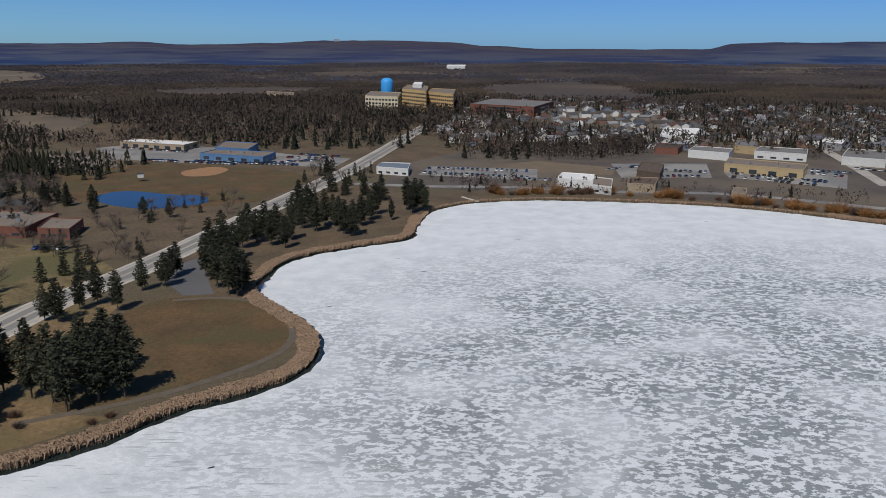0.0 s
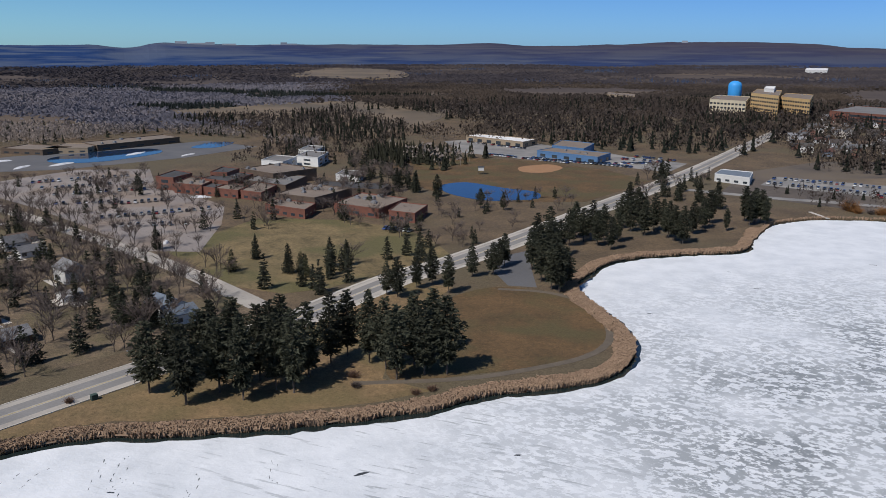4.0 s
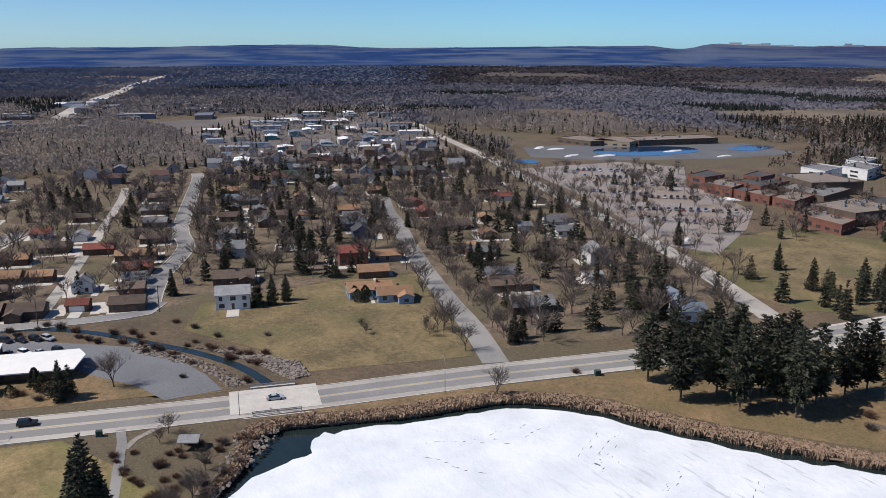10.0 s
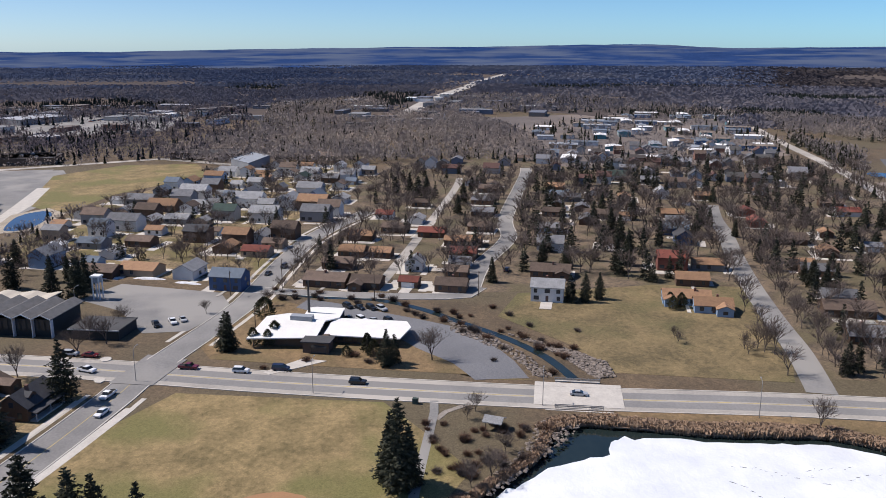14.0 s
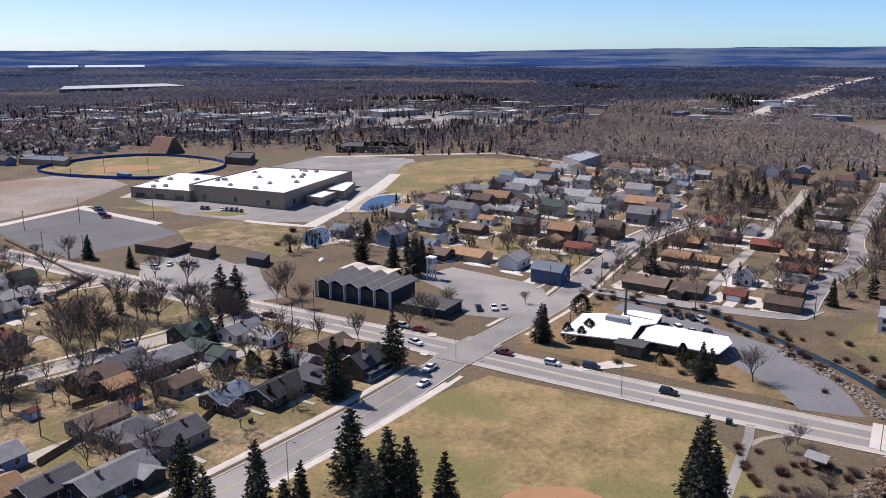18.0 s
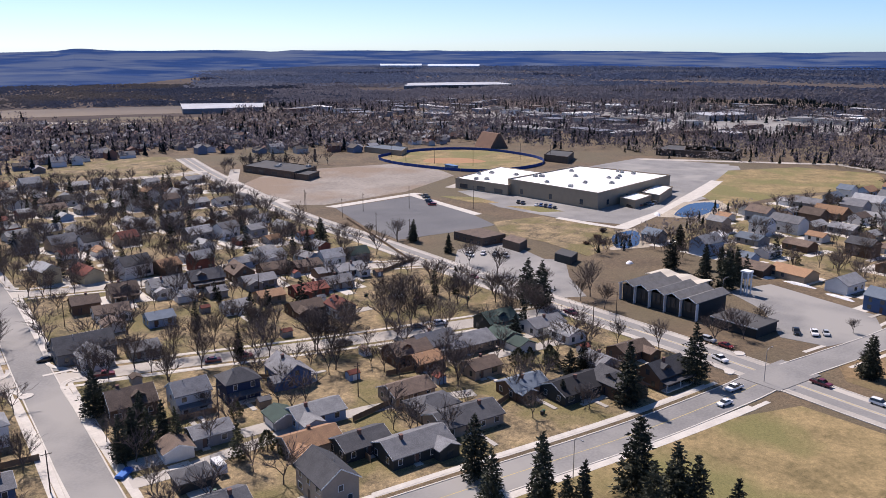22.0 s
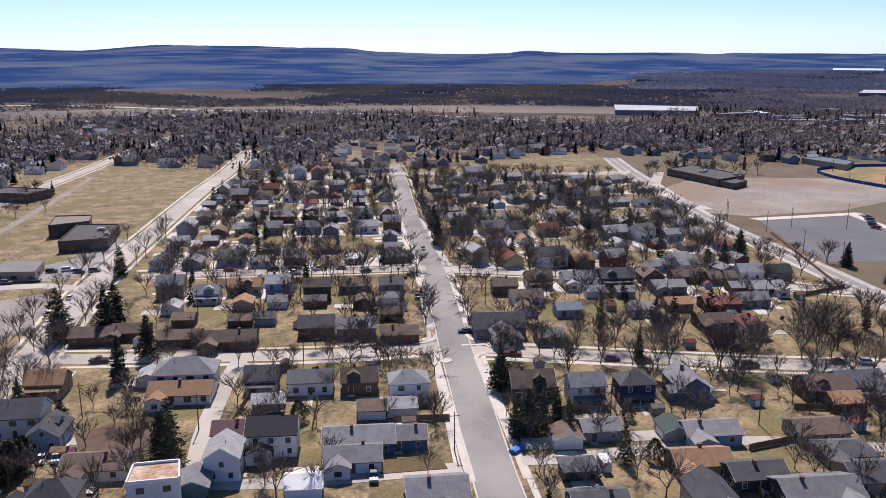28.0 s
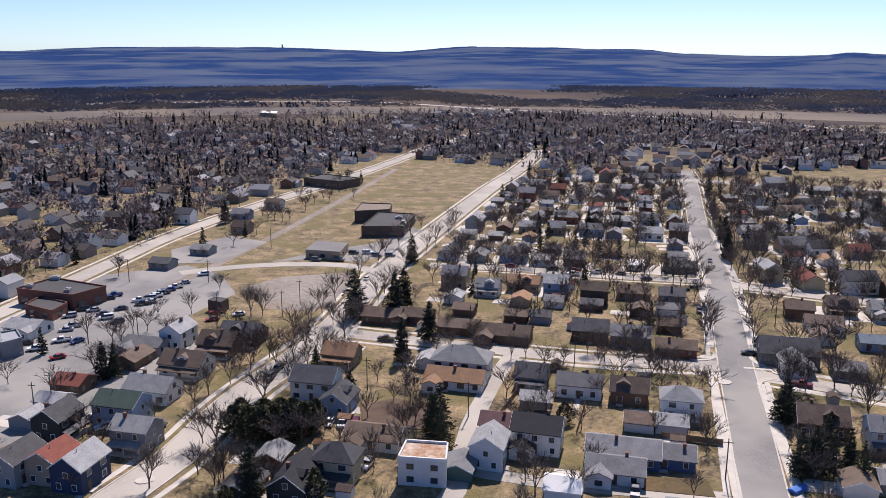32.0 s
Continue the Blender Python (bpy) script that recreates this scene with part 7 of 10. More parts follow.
H(-206.9, -243.8, "n", "b", "b", "m", 1.5)
H(-220.7, -239.7, "e", "b", "b", "m", 1)
H(-231.5, -232.2, "e", "b", "b", "m", 1)
H(-245.4, -231.2, "e", "l", "W", "s", 1.5, near=False)
H(-255.5, -226.0, "e", "G", "g", "s", 1.5, near=False)
H(-149.9, -242.2, "e", "b", "W", "m", 1)
H(-142.7, -230.0, "n", "b", "W", "g", 1)
H(-155.3, -223.1, "e", "U", "L", "s", 1)
H(-204.8, -231.0, "e", "g", "g", "m", 1)
H(-193.7, -212.4, "e", "t", "T", "s", 1)
H(-207.6, -206.8, "e", "r", "R", "m", 1)
H(-220.8, -205.6, "e", "g", "g", "m", 1)
H(-228.7, -219.8, "e", "g", "b", "g", 1)
H(-237.3, -214.2, "e", "l", "W", "m", 1)
H(-178.3, -212.7, "e", "l", "W", "s", 1)
H(-124.0, -215.5, "e", "d", "g", "l", 1.5)
H(-121.1, -206.7, "n", "g", "W", "s", 1.5)
H(-135.1, -202.7, "e", "g", "g", "s", 1)
H(-197.7, -181.6, "n", "r", "W", "s", 1.5)
H(-191.5, -192.2, "e", "b", "b", "m", 1)
H(-119.7, -160.8, "e", "g", "W", "s", 2)
H(-132.0, -156.6, "e", "d", "N", "s", 2, hip=True)
H(-147.0, -154.0, "n", "g", "B", "m", 1.5)
H(-109.3, -170.4, "e", "b", "b", "m", 1.5)
H(-102.1, -142.8, "n", "b", "W", "g", 1)
H(-111.3, -142.6, "e", "g", "g", "s", 1)
H(-127.2, -135.6, "n", "G", "g", "g", 1)
H(-133.6, -130.6, "e", "l", "L", "m", 1)
H(-96.5, -129.3, "e", "d", "K", "g", 1, hip=True)
H(-121.8, -120.5, "e", "t", "T", "m", 1)
H(-128.4, -111.2, "e", "d", "K", "m", 1)
H(-134.3, -100.7, "e", "g", "K", "l", 1)
H(-110.0, -103.7, "n", "d", "T", "m", 2)
H(-91.6, -115.2, "e", "d", "N", "m", 1)
H(-154.0, -110.0, "e", "d", "T", "m", 1, hip=True)
H(-152.7, -99.5, "e", "d", "T", "l", 1)
H(-157.3, -120.7, "e", "b", "T", "m", 1)
H(-178.0, -137.0, "e", "b", "b", "m", 1.5)
H(-177.0, -129.6, "e", "t", "b", "s", 1)
H(-187.1, -134.6, "e", "g", "T", "m", 1.5)
H(-195.5, -128.7, "e", "g", "T", "l", 1)
H(-182.3, -114.2, "e", "b", "T", "s", 1)
H(-217.1, -131.2, "e", "G", "K", "m", 1.5)
H(-207.2, -122.0, "n", "G", "g", "s", 1)
H(-204.7, -114.9, "n", "G", "W", "g", 1)
H(-224.2, -118.1, "e", "g", "W", "m", 1)
H(-221.2, -107.4, "n", "l", "W", "s", 1)
H(-177.9, -98.0, "e", "U", "b", "m", 1)
H(-185.7, -86.3, "e", "k", "K", "l", 1)
H(-218.7, -85.7, "e", "b", "b", "m", 1)
H(-204.6, -88.8, "n", "g", "g", "s", 1)
H(-191.9, -77.2, "n", "d", "b", "m", 1.5)
H(-206.6, -70.7, "e", "d", "b", "m", 1.5)
H(-382.5, -114.7, "e", "w", "W", "s", 1, near=False)
H(-387.1, -99.0, "n", "U", "g", "m", 1, near=False)
H(-336.3, -84.4, "n", "b", "b", "l", 1, near=False)
H(-336.5, -68.2, "n", "t", "T", "l", 1, near=False)
H(-329.9, -48.5, "e", "l", "W", "m", 1.5, near=False)
H(-310.1, -31.2, "n", "U", "B", "m", 2)
H(-360.3, -24.2, "n", "r", "T", "m", 1, near=False)
H(-370.0, -38.4, "e", "t", "b", "m", 1, near=False)
H(-383.3, -34.4, "n", "t", "b", "m", 2, near=False)
H(-392.8, -12.9, "n", "b", "b", "m", 2, near=False)
H(-392.4, -53.3, "n", "d", "b", "m", 2, near=False)
H(-423.8, -92.2, "n", "g", "W", "l", 2, near=False)
H(-387.5, -78.0, "n", "b", "b", "m", 1, near=False)
H(-433.1, -24.4, "n", "l", "W", "l", 2, near=False)
H(-476.3, -35.6, "n", "l", "W", "l", 2, near=False)
H(-507.7, -1.4, "n", "l", "W", "l", 2, near=False)
H(-461.6, 0.4, "n", "t", "b", "l", 2, near=False)
H(-432.4, 1.8, "n", "g", "g", "l", 2, near=False)
H(-441.4, -45.3, "n", "G", "g", "m", 2, near=False)
H(-469.3, -13.8, "e", "l", "W", "l", 2, near=False)
H(-450.9, -86.5, "n", "b", "b", "m", 2, near=False)
H(-471.7, -82.0, "n", "t", "b", "l", 1.5, near=False)
H(-490.0, -73.9, "n", "g", "g", "m", 2, near=False)
H(-507.4, -69.9, "n", "l", "W", "l", 2, near=False)
H(-492.4, -98.0, "n", "g", "g", "l", 1.5, near=False)
H(-530.4, -62.7, "n", "g", "b", "m", 2, near=False)
H(-563.0, -7.3, "e", "G", "W", "m", 1.5, near=False)
H(-555.0, 11.5, "n", "g", "b", "m", 1.5, near=False)
H(-354.0, 17.4, "n", "t", "b", "m", 1, near=False)
H(-334.8, 10.7, "n", "b", "b", "m", 1, near=False)
H(-309.8, 5.6, "n", "b", "b", "l", 1)
H(-304.4, 20.5, "n", "b", "b", "m", 1)
H(-384.3, 22.7, "n", "t", "b", "m", 1, near=False)
H(-349.9, 29.4, "n", "t", "b", "s", 1, near=False)
H(-398.6, 40.2, "n", "b", "b", "m", 1, near=False)
H(-303.0, 36.5, "n", "r", "b", "g", 1)
H(-326.7, 41.5, "e", "l", "W", "s", 1.5)
H(-385.6, 56.7, "n", "r", "b", "m", 1, near=False)
H(-417.6, 53.1, "e", "l", "W", "s", 1, near=False)
H(-432.1, 37.9, "n", "r", "W", "s", 1, near=False)
H(-462.4, 60.8, "n", "b", "b", "s", 1, near=False)
H(-295.7, 51.7, "n", "b", "b", "m", 1)
H(-314.0, 57.0, "n", "b", "b", "s", 1)
H(-364.9, 70.8, "n", "t", "b", "m", 1, near=False)
H(-366.8, 64.6, "n", "t", "b", "s", 1, near=False)
H(-343.7, 64.5, "n", "r", "b", "m", 1, near=False)
H(-328.1, 60.5, "n", "g", "W", "s", 1, near=False)
H(-431.0, 90.7, "n", "g", "b", "m", 1, near=False)
H(-464.9, 97.4, "n", "g", "b", "m", 1, near=False)
H(-503.7, 108.8, "n", "b", "b", "m", 1, near=False)
H(-395.0, 82.0, "n", "b", "b", "m", 1, near=False)
H(-278.5, 84.0, "n", "l", "W", "m", 2)
H(-309.3, 93.9, "n", "b", "b", "l", 1)
H(-352.3, 106.0, "n", "g", "W", "m", 1.5, near=False)
H(-387.2, 116.0, "n", "g", "L", "m", 1, near=False)
H(-425.3, 128.4, "n", "b", "b", "m", 1, near=False)
H(-477.2, 145.0, "n", "U", "g", "m", 1, near=False)
H(-503.9, 151.6, "n", "t", "b", "m", 1, near=False)
H(-466.4, 150.5, "n", "d", "g", "m", 1, near=False)
H(-267.7, 132.0, "n", "t", "L", "l", 1)
H(-257.4, 137.1, "n", "t", "L", "m", 1)
H(-289.7, 144.4, "n", "t", "b", "m", 1)
H(-312.1, 146.0, "n", "r", "R", "m", 2, near=False)
H(-354.5, 170.2, "e", "d", "B", "m", 1.5, near=False)
H(-373.1, 174.3, "n", "U", "B", "m", 1.5, near=False)
H(-411.2, 189.7, "n", "t", "b", "m", 1, near=False)
H(-468.1, 207.3, "e", "l", "W", "m", 1.5, near=False)
H(-521.5, 222.2, "n", "g", "g", "m", 1, near=False)
H(-536.2, 205.8, "n", "G", "W", "l", 1.5, near=False)
H(-384.9, 223.6, "e", "r", "R", "m", 1, near=False)
H(-410.8, 231.4, "e", "r", "R", "s", 1, near=False)
H(-347.4, 218.5, "n", "b", "b", "l", 1, near=False)
H(-304.3, 199.2, "n", "t", "b", "s", 1, near=False)
H(-294.3, 199.2, "n", "g", "b", "m", 1, near=False)
H(-246.7, 180.6, "n", "b", "b", "l", 1)
H(-221.3, 172.1, "n", "g", "b", "l", 1)
H(-260.3, 186.5, "n", "g", "g", "m", 1)
H(-401.6, 285.1, "n", "r", "W", "m", 1, near=False)
H(-426.3, 291.3, "n", "b", "b", "m", 1, near=False)
H(-534.8, 306.2, "n", "g", "g", "m", 1, near=False)
H(-323.6, 263.9, "n", "g", "W", "m", 1.5, near=False)
H(-307.6, 258.1, "n", "g", "W", "m", 1, near=False)
H(-238.7, 215.3, "n", "l", "W", "g", 1)
H(-259.2, 235.2, "e", "l", "W", "m", 2, near=False)
H(-192.1, 213.0, "e", "U", "W", "m", 2)
H(-185.4, 211.8, "n", "U", "W", "s", 1.5)

# ---- the larger buildings ----
building("store", "large tan big-box store with a white roof", [(-432.7, -259.8), (-418.7, -192.5), (-506.4, -184.8), (-510.8, -250.7)], 9, "tan", "white", win=9, band=(1.5, 3.0), units=14, parapet=0.7, gap=0.25)
building("store_wing", "lower tan store wing with a white roof", [(-433.4, -299.9), (-428.4, -257.4), (-485.6, -257.5), (-493.7, -303.8)], 6, "tan", "white", win=7, band=(0.6, 2.6), units=5)
building("loading_dock", "tan loading block behind the store", [(-437.7, -187.7), (-433.8, -176.8), (-454.3, -175.8), (-458.7, -187.1)], 4.5, "tan", "white")
building("loading_dock", "tan loading block behind the store", [(-459.0, -183.5), (-455.0, -171.0), (-488.9, -176.3), (-489.8, -187.1)], 5, "tan", "white")
building("shop", "low brown shop with a flat roof and yard", [(-311.9, -215.1), (-308.0, -196.3), (-322.0, -192.7), (-325.9, -209.3)], 4, "brown", "brown", win=4, band=(0.8, 1.5), parapet=0)
building("shop_wing", "low brown shop wing", [(-312.2, -188.2), (-308.6, -177.2), (-318.7, -179.1), (-322.6, -190.2)], 4, "brown", "brown", parapet=0)
building("dark_shed", "dark shed with a low roof", [(-304.5, -157.4), (-302.0, -148.2), (-311.4, -150.0), (-314.1, -159.2)], 3.5, "dark", "dark", parapet=0)
building("flat_building", "long low building beyond the store", [(-667.0, -258.8), (-671.9, -196.6), (-706.4, -199.2), (-702.9, -261.9)], 5, "brown", "dark", win=5, units=4)
building("flat_building", "low building beside the ball field", [(-578.1, -315.8), (-575.2, -293.4), (-608.6, -305.4), (-609.0, -326.4)], 5, "brown", "dark")
building("old_workshop", "low brown brick workshop with a chimney stack", [(-398.2, -463.4), (-396.2, -409.2), (-425.3, -416.3), (-429.2, -473.7)], 4.6, "brown", "dark", win=6, band=(1, 2), units=4)
building("old_workshop", "low brick lean-to beside the workshop", [(-397.1, -412.9), (-396.6, -396.1), (-414.3, -402.8), (-414.3, -416.7)], 3.6, "brown", "dark")
building("flat_building", "long pale flat building", [(-538.6, -470.4), (-535.7, -426.8), (-561.0, -440.1), (-561.3, -484.2)], 4, "tan", "blue")
building("hall", "tall grey metal hall", [(-623.9, -60.1), (-597.5, -45.2), (-639.2, -32.8), (-662.1, -46.9)], 8, "grey", "metal", win=8)
building("flat_building", "long low brown building by the woods", [(-689.0, -114.2), (-673.7, -59.8), (-710.7, -58.4), (-723.3, -115.1)], 5, "brown", "dark", win=6)
building("flat_building", "low brown roofed hall", [(-663.4, -15.3), (-648.4, 15.4), (-684.1, 16.2), (-695.9, -11.4)], 5, "tan", "brown")
building("flat_building", "long low school building", [(-673.2, -236.4), (-680.6, -197.7), (-710.2, -206.1), (-709.4, -248.7)], 5, "brown", "dark", win=6)
building("school_block", "brick school block with a flat gravel roof", [(-375.8, 415.4), (-361.7, 415.5), (-363.6, 436.2), (-383.4, 443.1)], 8, "red", "dark", win=6, band=(1.2, 2), storeys=2)
building("school_block", "brick school block with a flat gravel roof", [(-355.7, 408.8), (-334.0, 408.5), (-341.1, 431.5), (-363.2, 433.5)], 6, "red", "tan", win=6, units=3)
building("school_block", "brick school block with a flat gravel roof", [(-351.4, 439.3), (-339.3, 440.9), (-343.3, 459.7), (-359.1, 463.0)], 9, "red", "dark", win=5, storeys=2)
building("school_block", "brick school block with a flat gravel roof", [(-348.0, 425.3), (-324.8, 422.5), (-328.2, 454.0), (-351.3, 459.5)], 7, "red", "dark", win=6, units=2)
building("school_block", "brick school block with a flat gravel roof", [(-340.4, 410.6), (-324.6, 408.2), (-327.6, 438.0), (-344.2, 441.3)], 5, "red", "dark", win=5)
building("school_block", "brick school block with a flat gravel roof", [(-324.6, 408.2), (-305.8, 406.8), (-310.1, 423.8), (-329.7, 428.9)], 5, "red", "tan", win=5)
building("school_block", "brick school block with a flat gravel roof", [(-346.8, 466.1), (-312.5, 454.0), (-299.3, 486.4), (-336.3, 497.9)], 8, "brown", "tan", units=4)
building("school_block", "brick school block with a flat gravel roof", [(-304.7, 408.0), (-288.1, 405.4), (-295.5, 433.1), (-314.5, 438.6)], 5, "red", "tan", win=4)
building("school_block", "brick school block with a flat gravel roof", [(-272.5, 397.3), (-244.3, 394.0), (-240.3, 429.3), (-272.3, 434.5)], 7, "brown", "tan", units=6, win=6)
building("school_block", "brick school block with a flat gravel roof", [(-265.5, 376.9), (-236.4, 371.2), (-240.6, 389.4), (-268.9, 393.5)], 5, "red", "tan", win=5, units=2)
building("school_block", "brick school block with a flat gravel roof", [(-232.0, 394.0), (-201.1, 388.0), (-200.7, 423.1), (-233.6, 428.9)], 5, "red", "tan", win=5, units=6)
building("school_block", "brick school block with a flat gravel roof", [(-194.5, 387.0), (-178.3, 385.0), (-181.7, 408.9), (-199.3, 411.1)], 5, "red", "tan", win=5)
building("school_block", "brick school block with a flat gravel roof", [(-270.8, 435.5), (-227.6, 443.2), (-232.3, 465.5), (-277.6, 458.8)], 5, "brown", "dark", units=3)
building("school_block", "brick school block with a flat gravel roof", [(-325.0, 440.7), (-289.5, 433.4), (-297.4, 470.4), (-332.6, 476.1)], 5, "brown", "grey", units=4)
building("apartment_house", "white two-storey apartment house with a grey roof", [(-363.8, 514.0), (-342.4, 510.3), (-349.0, 539.1), (-369.5, 540.9)], 7, "white", "grey", win=4, storeys=2, band=(1, 1.3), rise=3)
building("apartment_house", "white two-storey apartment house with a grey roof", [(-352.9, 544.2), (-330.9, 540.2), (-340.5, 572.1), (-360.7, 575.6)], 7, "white", "grey", win=4, storeys=2, band=(1, 1.3), rise=3)
building("apartment_house", "white two-storey apartment house with a grey roof", [(-370.8, 575.2), (-355.7, 575.8), (-363.4, 604.6), (-379.2, 604.5)], 7, "white", "grey", win=4, storeys=2, band=(1, 1.3), rise=3)
building("annex", "low white annex with a grey roof", [(-287.0, 490.9), (-266.1, 486.5), (-275.4, 510.4), (-292.2, 510.4)], 4, "white", "grey")
building("office_building", "long brown brick office building", [(-558.0, 548.0), (-536.0, 628.0), (-566.0, 640.0), (-588.0, 560.0)], 5, "brown", "tan", win=6, units=4)
building("office_building", "low brown office wing", [(-621.0, 503.3), (-579.4, 509.1), (-574.0, 535.3), (-625.9, 535.5)], 4.5, "brown", "tan", win=6)
building("office_building", "low brown office wing", [(-587.2, 516.4), (-556.2, 535.3), (-565.6, 561.7), (-599.4, 552.6)], 4.5, "tan", "tan", win=6)
building("dealership", "low car dealership with blue trim", [(-195.3, 663.0), (-139.6, 639.8), (-135.3, 668.1), (-188.3, 686.1)], 5, "blue", "tan", win=5, band=(0.5, 2.5), units=3)
building("dealership", "raised showroom of the dealership", [(-191.2, 693.4), (-160.2, 680.4), (-160.9, 720.8), (-193.7, 735.5)], 6, "blue", "tan")
building("garage_block", "long tan service building", [(-290.6, 745.3), (-224.2, 715.5), (-219.2, 742.2), (-285.9, 764.7)], 5, "tan", "white", win=8, band=(0.4, 3))
building("shop", "blue-roofed shop by the lakeshore road", [(-47.6, 587.4), (-24.5, 576.5), (-24.0, 604.2), (-45.2, 610.2)], 5, "white", "blue", win=4)
building("store", "ochre shopping store with white columns", [(203.9, 596.4), (247.3, 563.7), (261.9, 590.5), (217.2, 626.4)], 6, "yellow", "tan", win=6, band=(0.4, 3), units=4)
building("hall", "white flat-roofed hall", [(199.9, 673.8), (226.0, 652.6), (238.7, 680.9), (213.2, 700.1)], 6, "white", "grey")
building("hall", "white hall with blue end", [(251.1, 666.4), (284.6, 645.6), (298.9, 677.0), (266.7, 696.0)], 6, "white", "grey", win=5)
building("hall", "long white store", [(204.7, 782.9), (233.3, 759.2), (261.9, 845.4), (226.1, 851.3)], 6, "white", "white")
building("red_roof_hall", "low red hall", [(178.0, 696.7), (195.9, 689.1), (209.4, 720.3), (189.4, 728.7)], 5, "red", "brown")
building("shop", "pale flat-roofed building", [(74.4, 536.5), (96.0, 522.9), (101.6, 550.7), (81.4, 560.6)], 5, "white", "white")
building("shop", "white lakeside shop", [(93.0, 510.1), (103.4, 501.8), (110.0, 531.8), (99.9, 541.1)], 5, "white", "tan", win=3)
building("shop", "tan shop with a hip roof", [(134.6, 570.7), (146.8, 555.4), (160.5, 597.8), (146.8, 609.4)], 5, "brown", "brown")
building("shop", "low lakeside restaurant", [(116.2, 516.4), (132.4, 509.9), (140.9, 536.3), (123.4, 541.0)], 5, "tan", "brown")
building("bath_house", "small tan bath house", [(170.5, 482.0), (176.9, 476.4), (185.1, 497.5), (177.5, 499.5)], 5, "tan", "tan")
building("hall", "ochre hall", [(248.0, 703.9), (261.5, 688.3), (282.5, 745.5), (267.8, 754.5)], 6, "yellow", "grey")
building("hall", "grey hall", [(330.7, 728.0), (342.8, 711.4), (367.8, 754.0), (351.4, 763.2)], 6, "grey", "white")
building("hall", "grey hall", [(305.8, 632.4), (329.8, 613.6), (357.0, 665.9), (333.0, 680.5)], 6, "white", "grey")
building("brick_block", "long dark red brick block with tall windows", [(35.2, 1083.4), (111.6, 1025.7), (148.6, 1124.3), (68.5, 1181.8)], 14, "red", "grey", win=10, storeys=3, band=(1.5, 2.4), rise=4, gap=1.2)
def hospital(label, poly, h, wall, storeys):
    """A tall block with a dark window strip along every storey."""
    ob = building("hospital", label, poly, h, wall, "tan", units=2)
    poly = turned(poly)
    cx, cy = [sum(q[i] for q in poly) / len(poly) for i in (0, 1)]
    loc = [(x - cx, y - cy) for x, y in poly]
    for a, b in zip(loc, loc[1:] + loc[:1]):
        m = Matrix.Translation((*a, 0)) @ Matrix.Rotation(math.atan2(b[1] - a[1], b[0] - a[0]), 4, "Z")
        L = math.dist(a, b)
        for k in range(storeys):
            z = 1.6 + k * (h - 2) / storeys
            g = Geo()
            for j in range(max(2, int(L / 5))):
                w = L / max(2, int(L / 5))
                g.box((j + 0.16) * w, (j + 0.84) * w, -0.08, 0.06, z, z + 0.45 * (h - 2) / storeys, m)
            part("window_strip", g, GLASS, ob, "row of dark windows")


hospital("cream stone hospital wing", [(-103.7, 1117.9), (-58.8, 1094.3), (-59.2, 1193.5), (-104.6, 1207.6)], 22, "cream", 4)
hospital("ochre hospital tower", [(-55.4, 1133.5), (-21.7, 1080.7), (-20.9, 1206.2), (-53.0, 1238.4)], 30, "ochre", 6)
building("hospital", "white plant tower on the hospital", [(-42.4, 1173.6), (-29.4, 1157.9), (-29.8, 1239.8), (-42.2, 1239.9)], 34, "white", "white")
hospital("orange-tan hospital wing with long window bands", [(-20.5, 1137.6), (13.3, 1087.5), (17.7, 1191.8), (-15.5, 1221.3)], 26, "ochre", 5)
building("warehouse", "large white warehouse far in the woods", [(11.3, 2751.9), (71.9, 2750.8), (79.2, 2955.1), (16.1, 2956.4)], 14, "white", "white")
building("school_block", "long tan school beyond the trees", [(-303.0, 1436.1), (-246.5, 1389.0), (-257.5, 1452.0), (-311.4, 1486.1)], 7, "tan", "tan")
building("brick_shop", "low red brick shop with a black roof", [(123.7, -292.4), (101.2, -282.2), (92.9, -292.8), (115.9, -306.1)], 5.5, "red", "dark", win=6, band=(0.6, 2.2), units=3)
building("brick_shop", "low red brick shop annex", [(116.0, -279.0), (104.0, -270.4), (102.1, -279.8), (114.2, -288.2)], 3.6, "red", "dark", win=5)
building("brown_school", "brown brick flat-roofed school", [(5.7, -425.6), (-12.8, -428.8), (-14.5, -445.2), (2.3, -450.0)], 6, "brown", "tan", win=6)
building("brown_school", "brown brick flat-roofed school wing", [(1.9, -391.5), (-18.6, -389.8), (-25.8, -420.4), (-7.4, -428.1)], 5, "brown", "dark", win=6, units=2)
building("brown_block", "long low brown building", [(41.4, -550.8), (15.8, -534.1), (3.8, -547.8), (28.4, -567.8)], 5, "brown", "dark", win=6)
building("flat_house", "white two-storey house with a rusty flat roof", [(-7.5, -153.7), (-17.4, -151.4), (-18.5, -159.1), (-9.6, -161.2)], 6.2, "white", "rust", win=4, storeys=2, band=(0.9, 1.3), rise=2.9, gap=0.7)
building("clubhouse", "low tan house with a grey roof", [(25.9, -350.8), (10.8, -345.4), (7.5, -362.3), (22.3, -368.1)], 4, "tan", "grey", win=4, parapet=0)
building("kiosk", "small dark kiosk", [(54.4, -278.4), (49.2, -275.4), (47.5, -279.9), (52.8, -282.4)], 4, "brown", "dark", parapet=0)
building("flat_building", "long flat pale roof", [(144.5, -1145.4), (119.6, -1123.5), (123.5, -1175.5), (145.9, -1188.0)], 5, "tan", "white")
building("flat_building", "flat dark commercial building", [(105.9, -235.1), (101.3, -239.5), (106.1, -247.6), (110.1, -245.3)], 5, "grey", "metal")

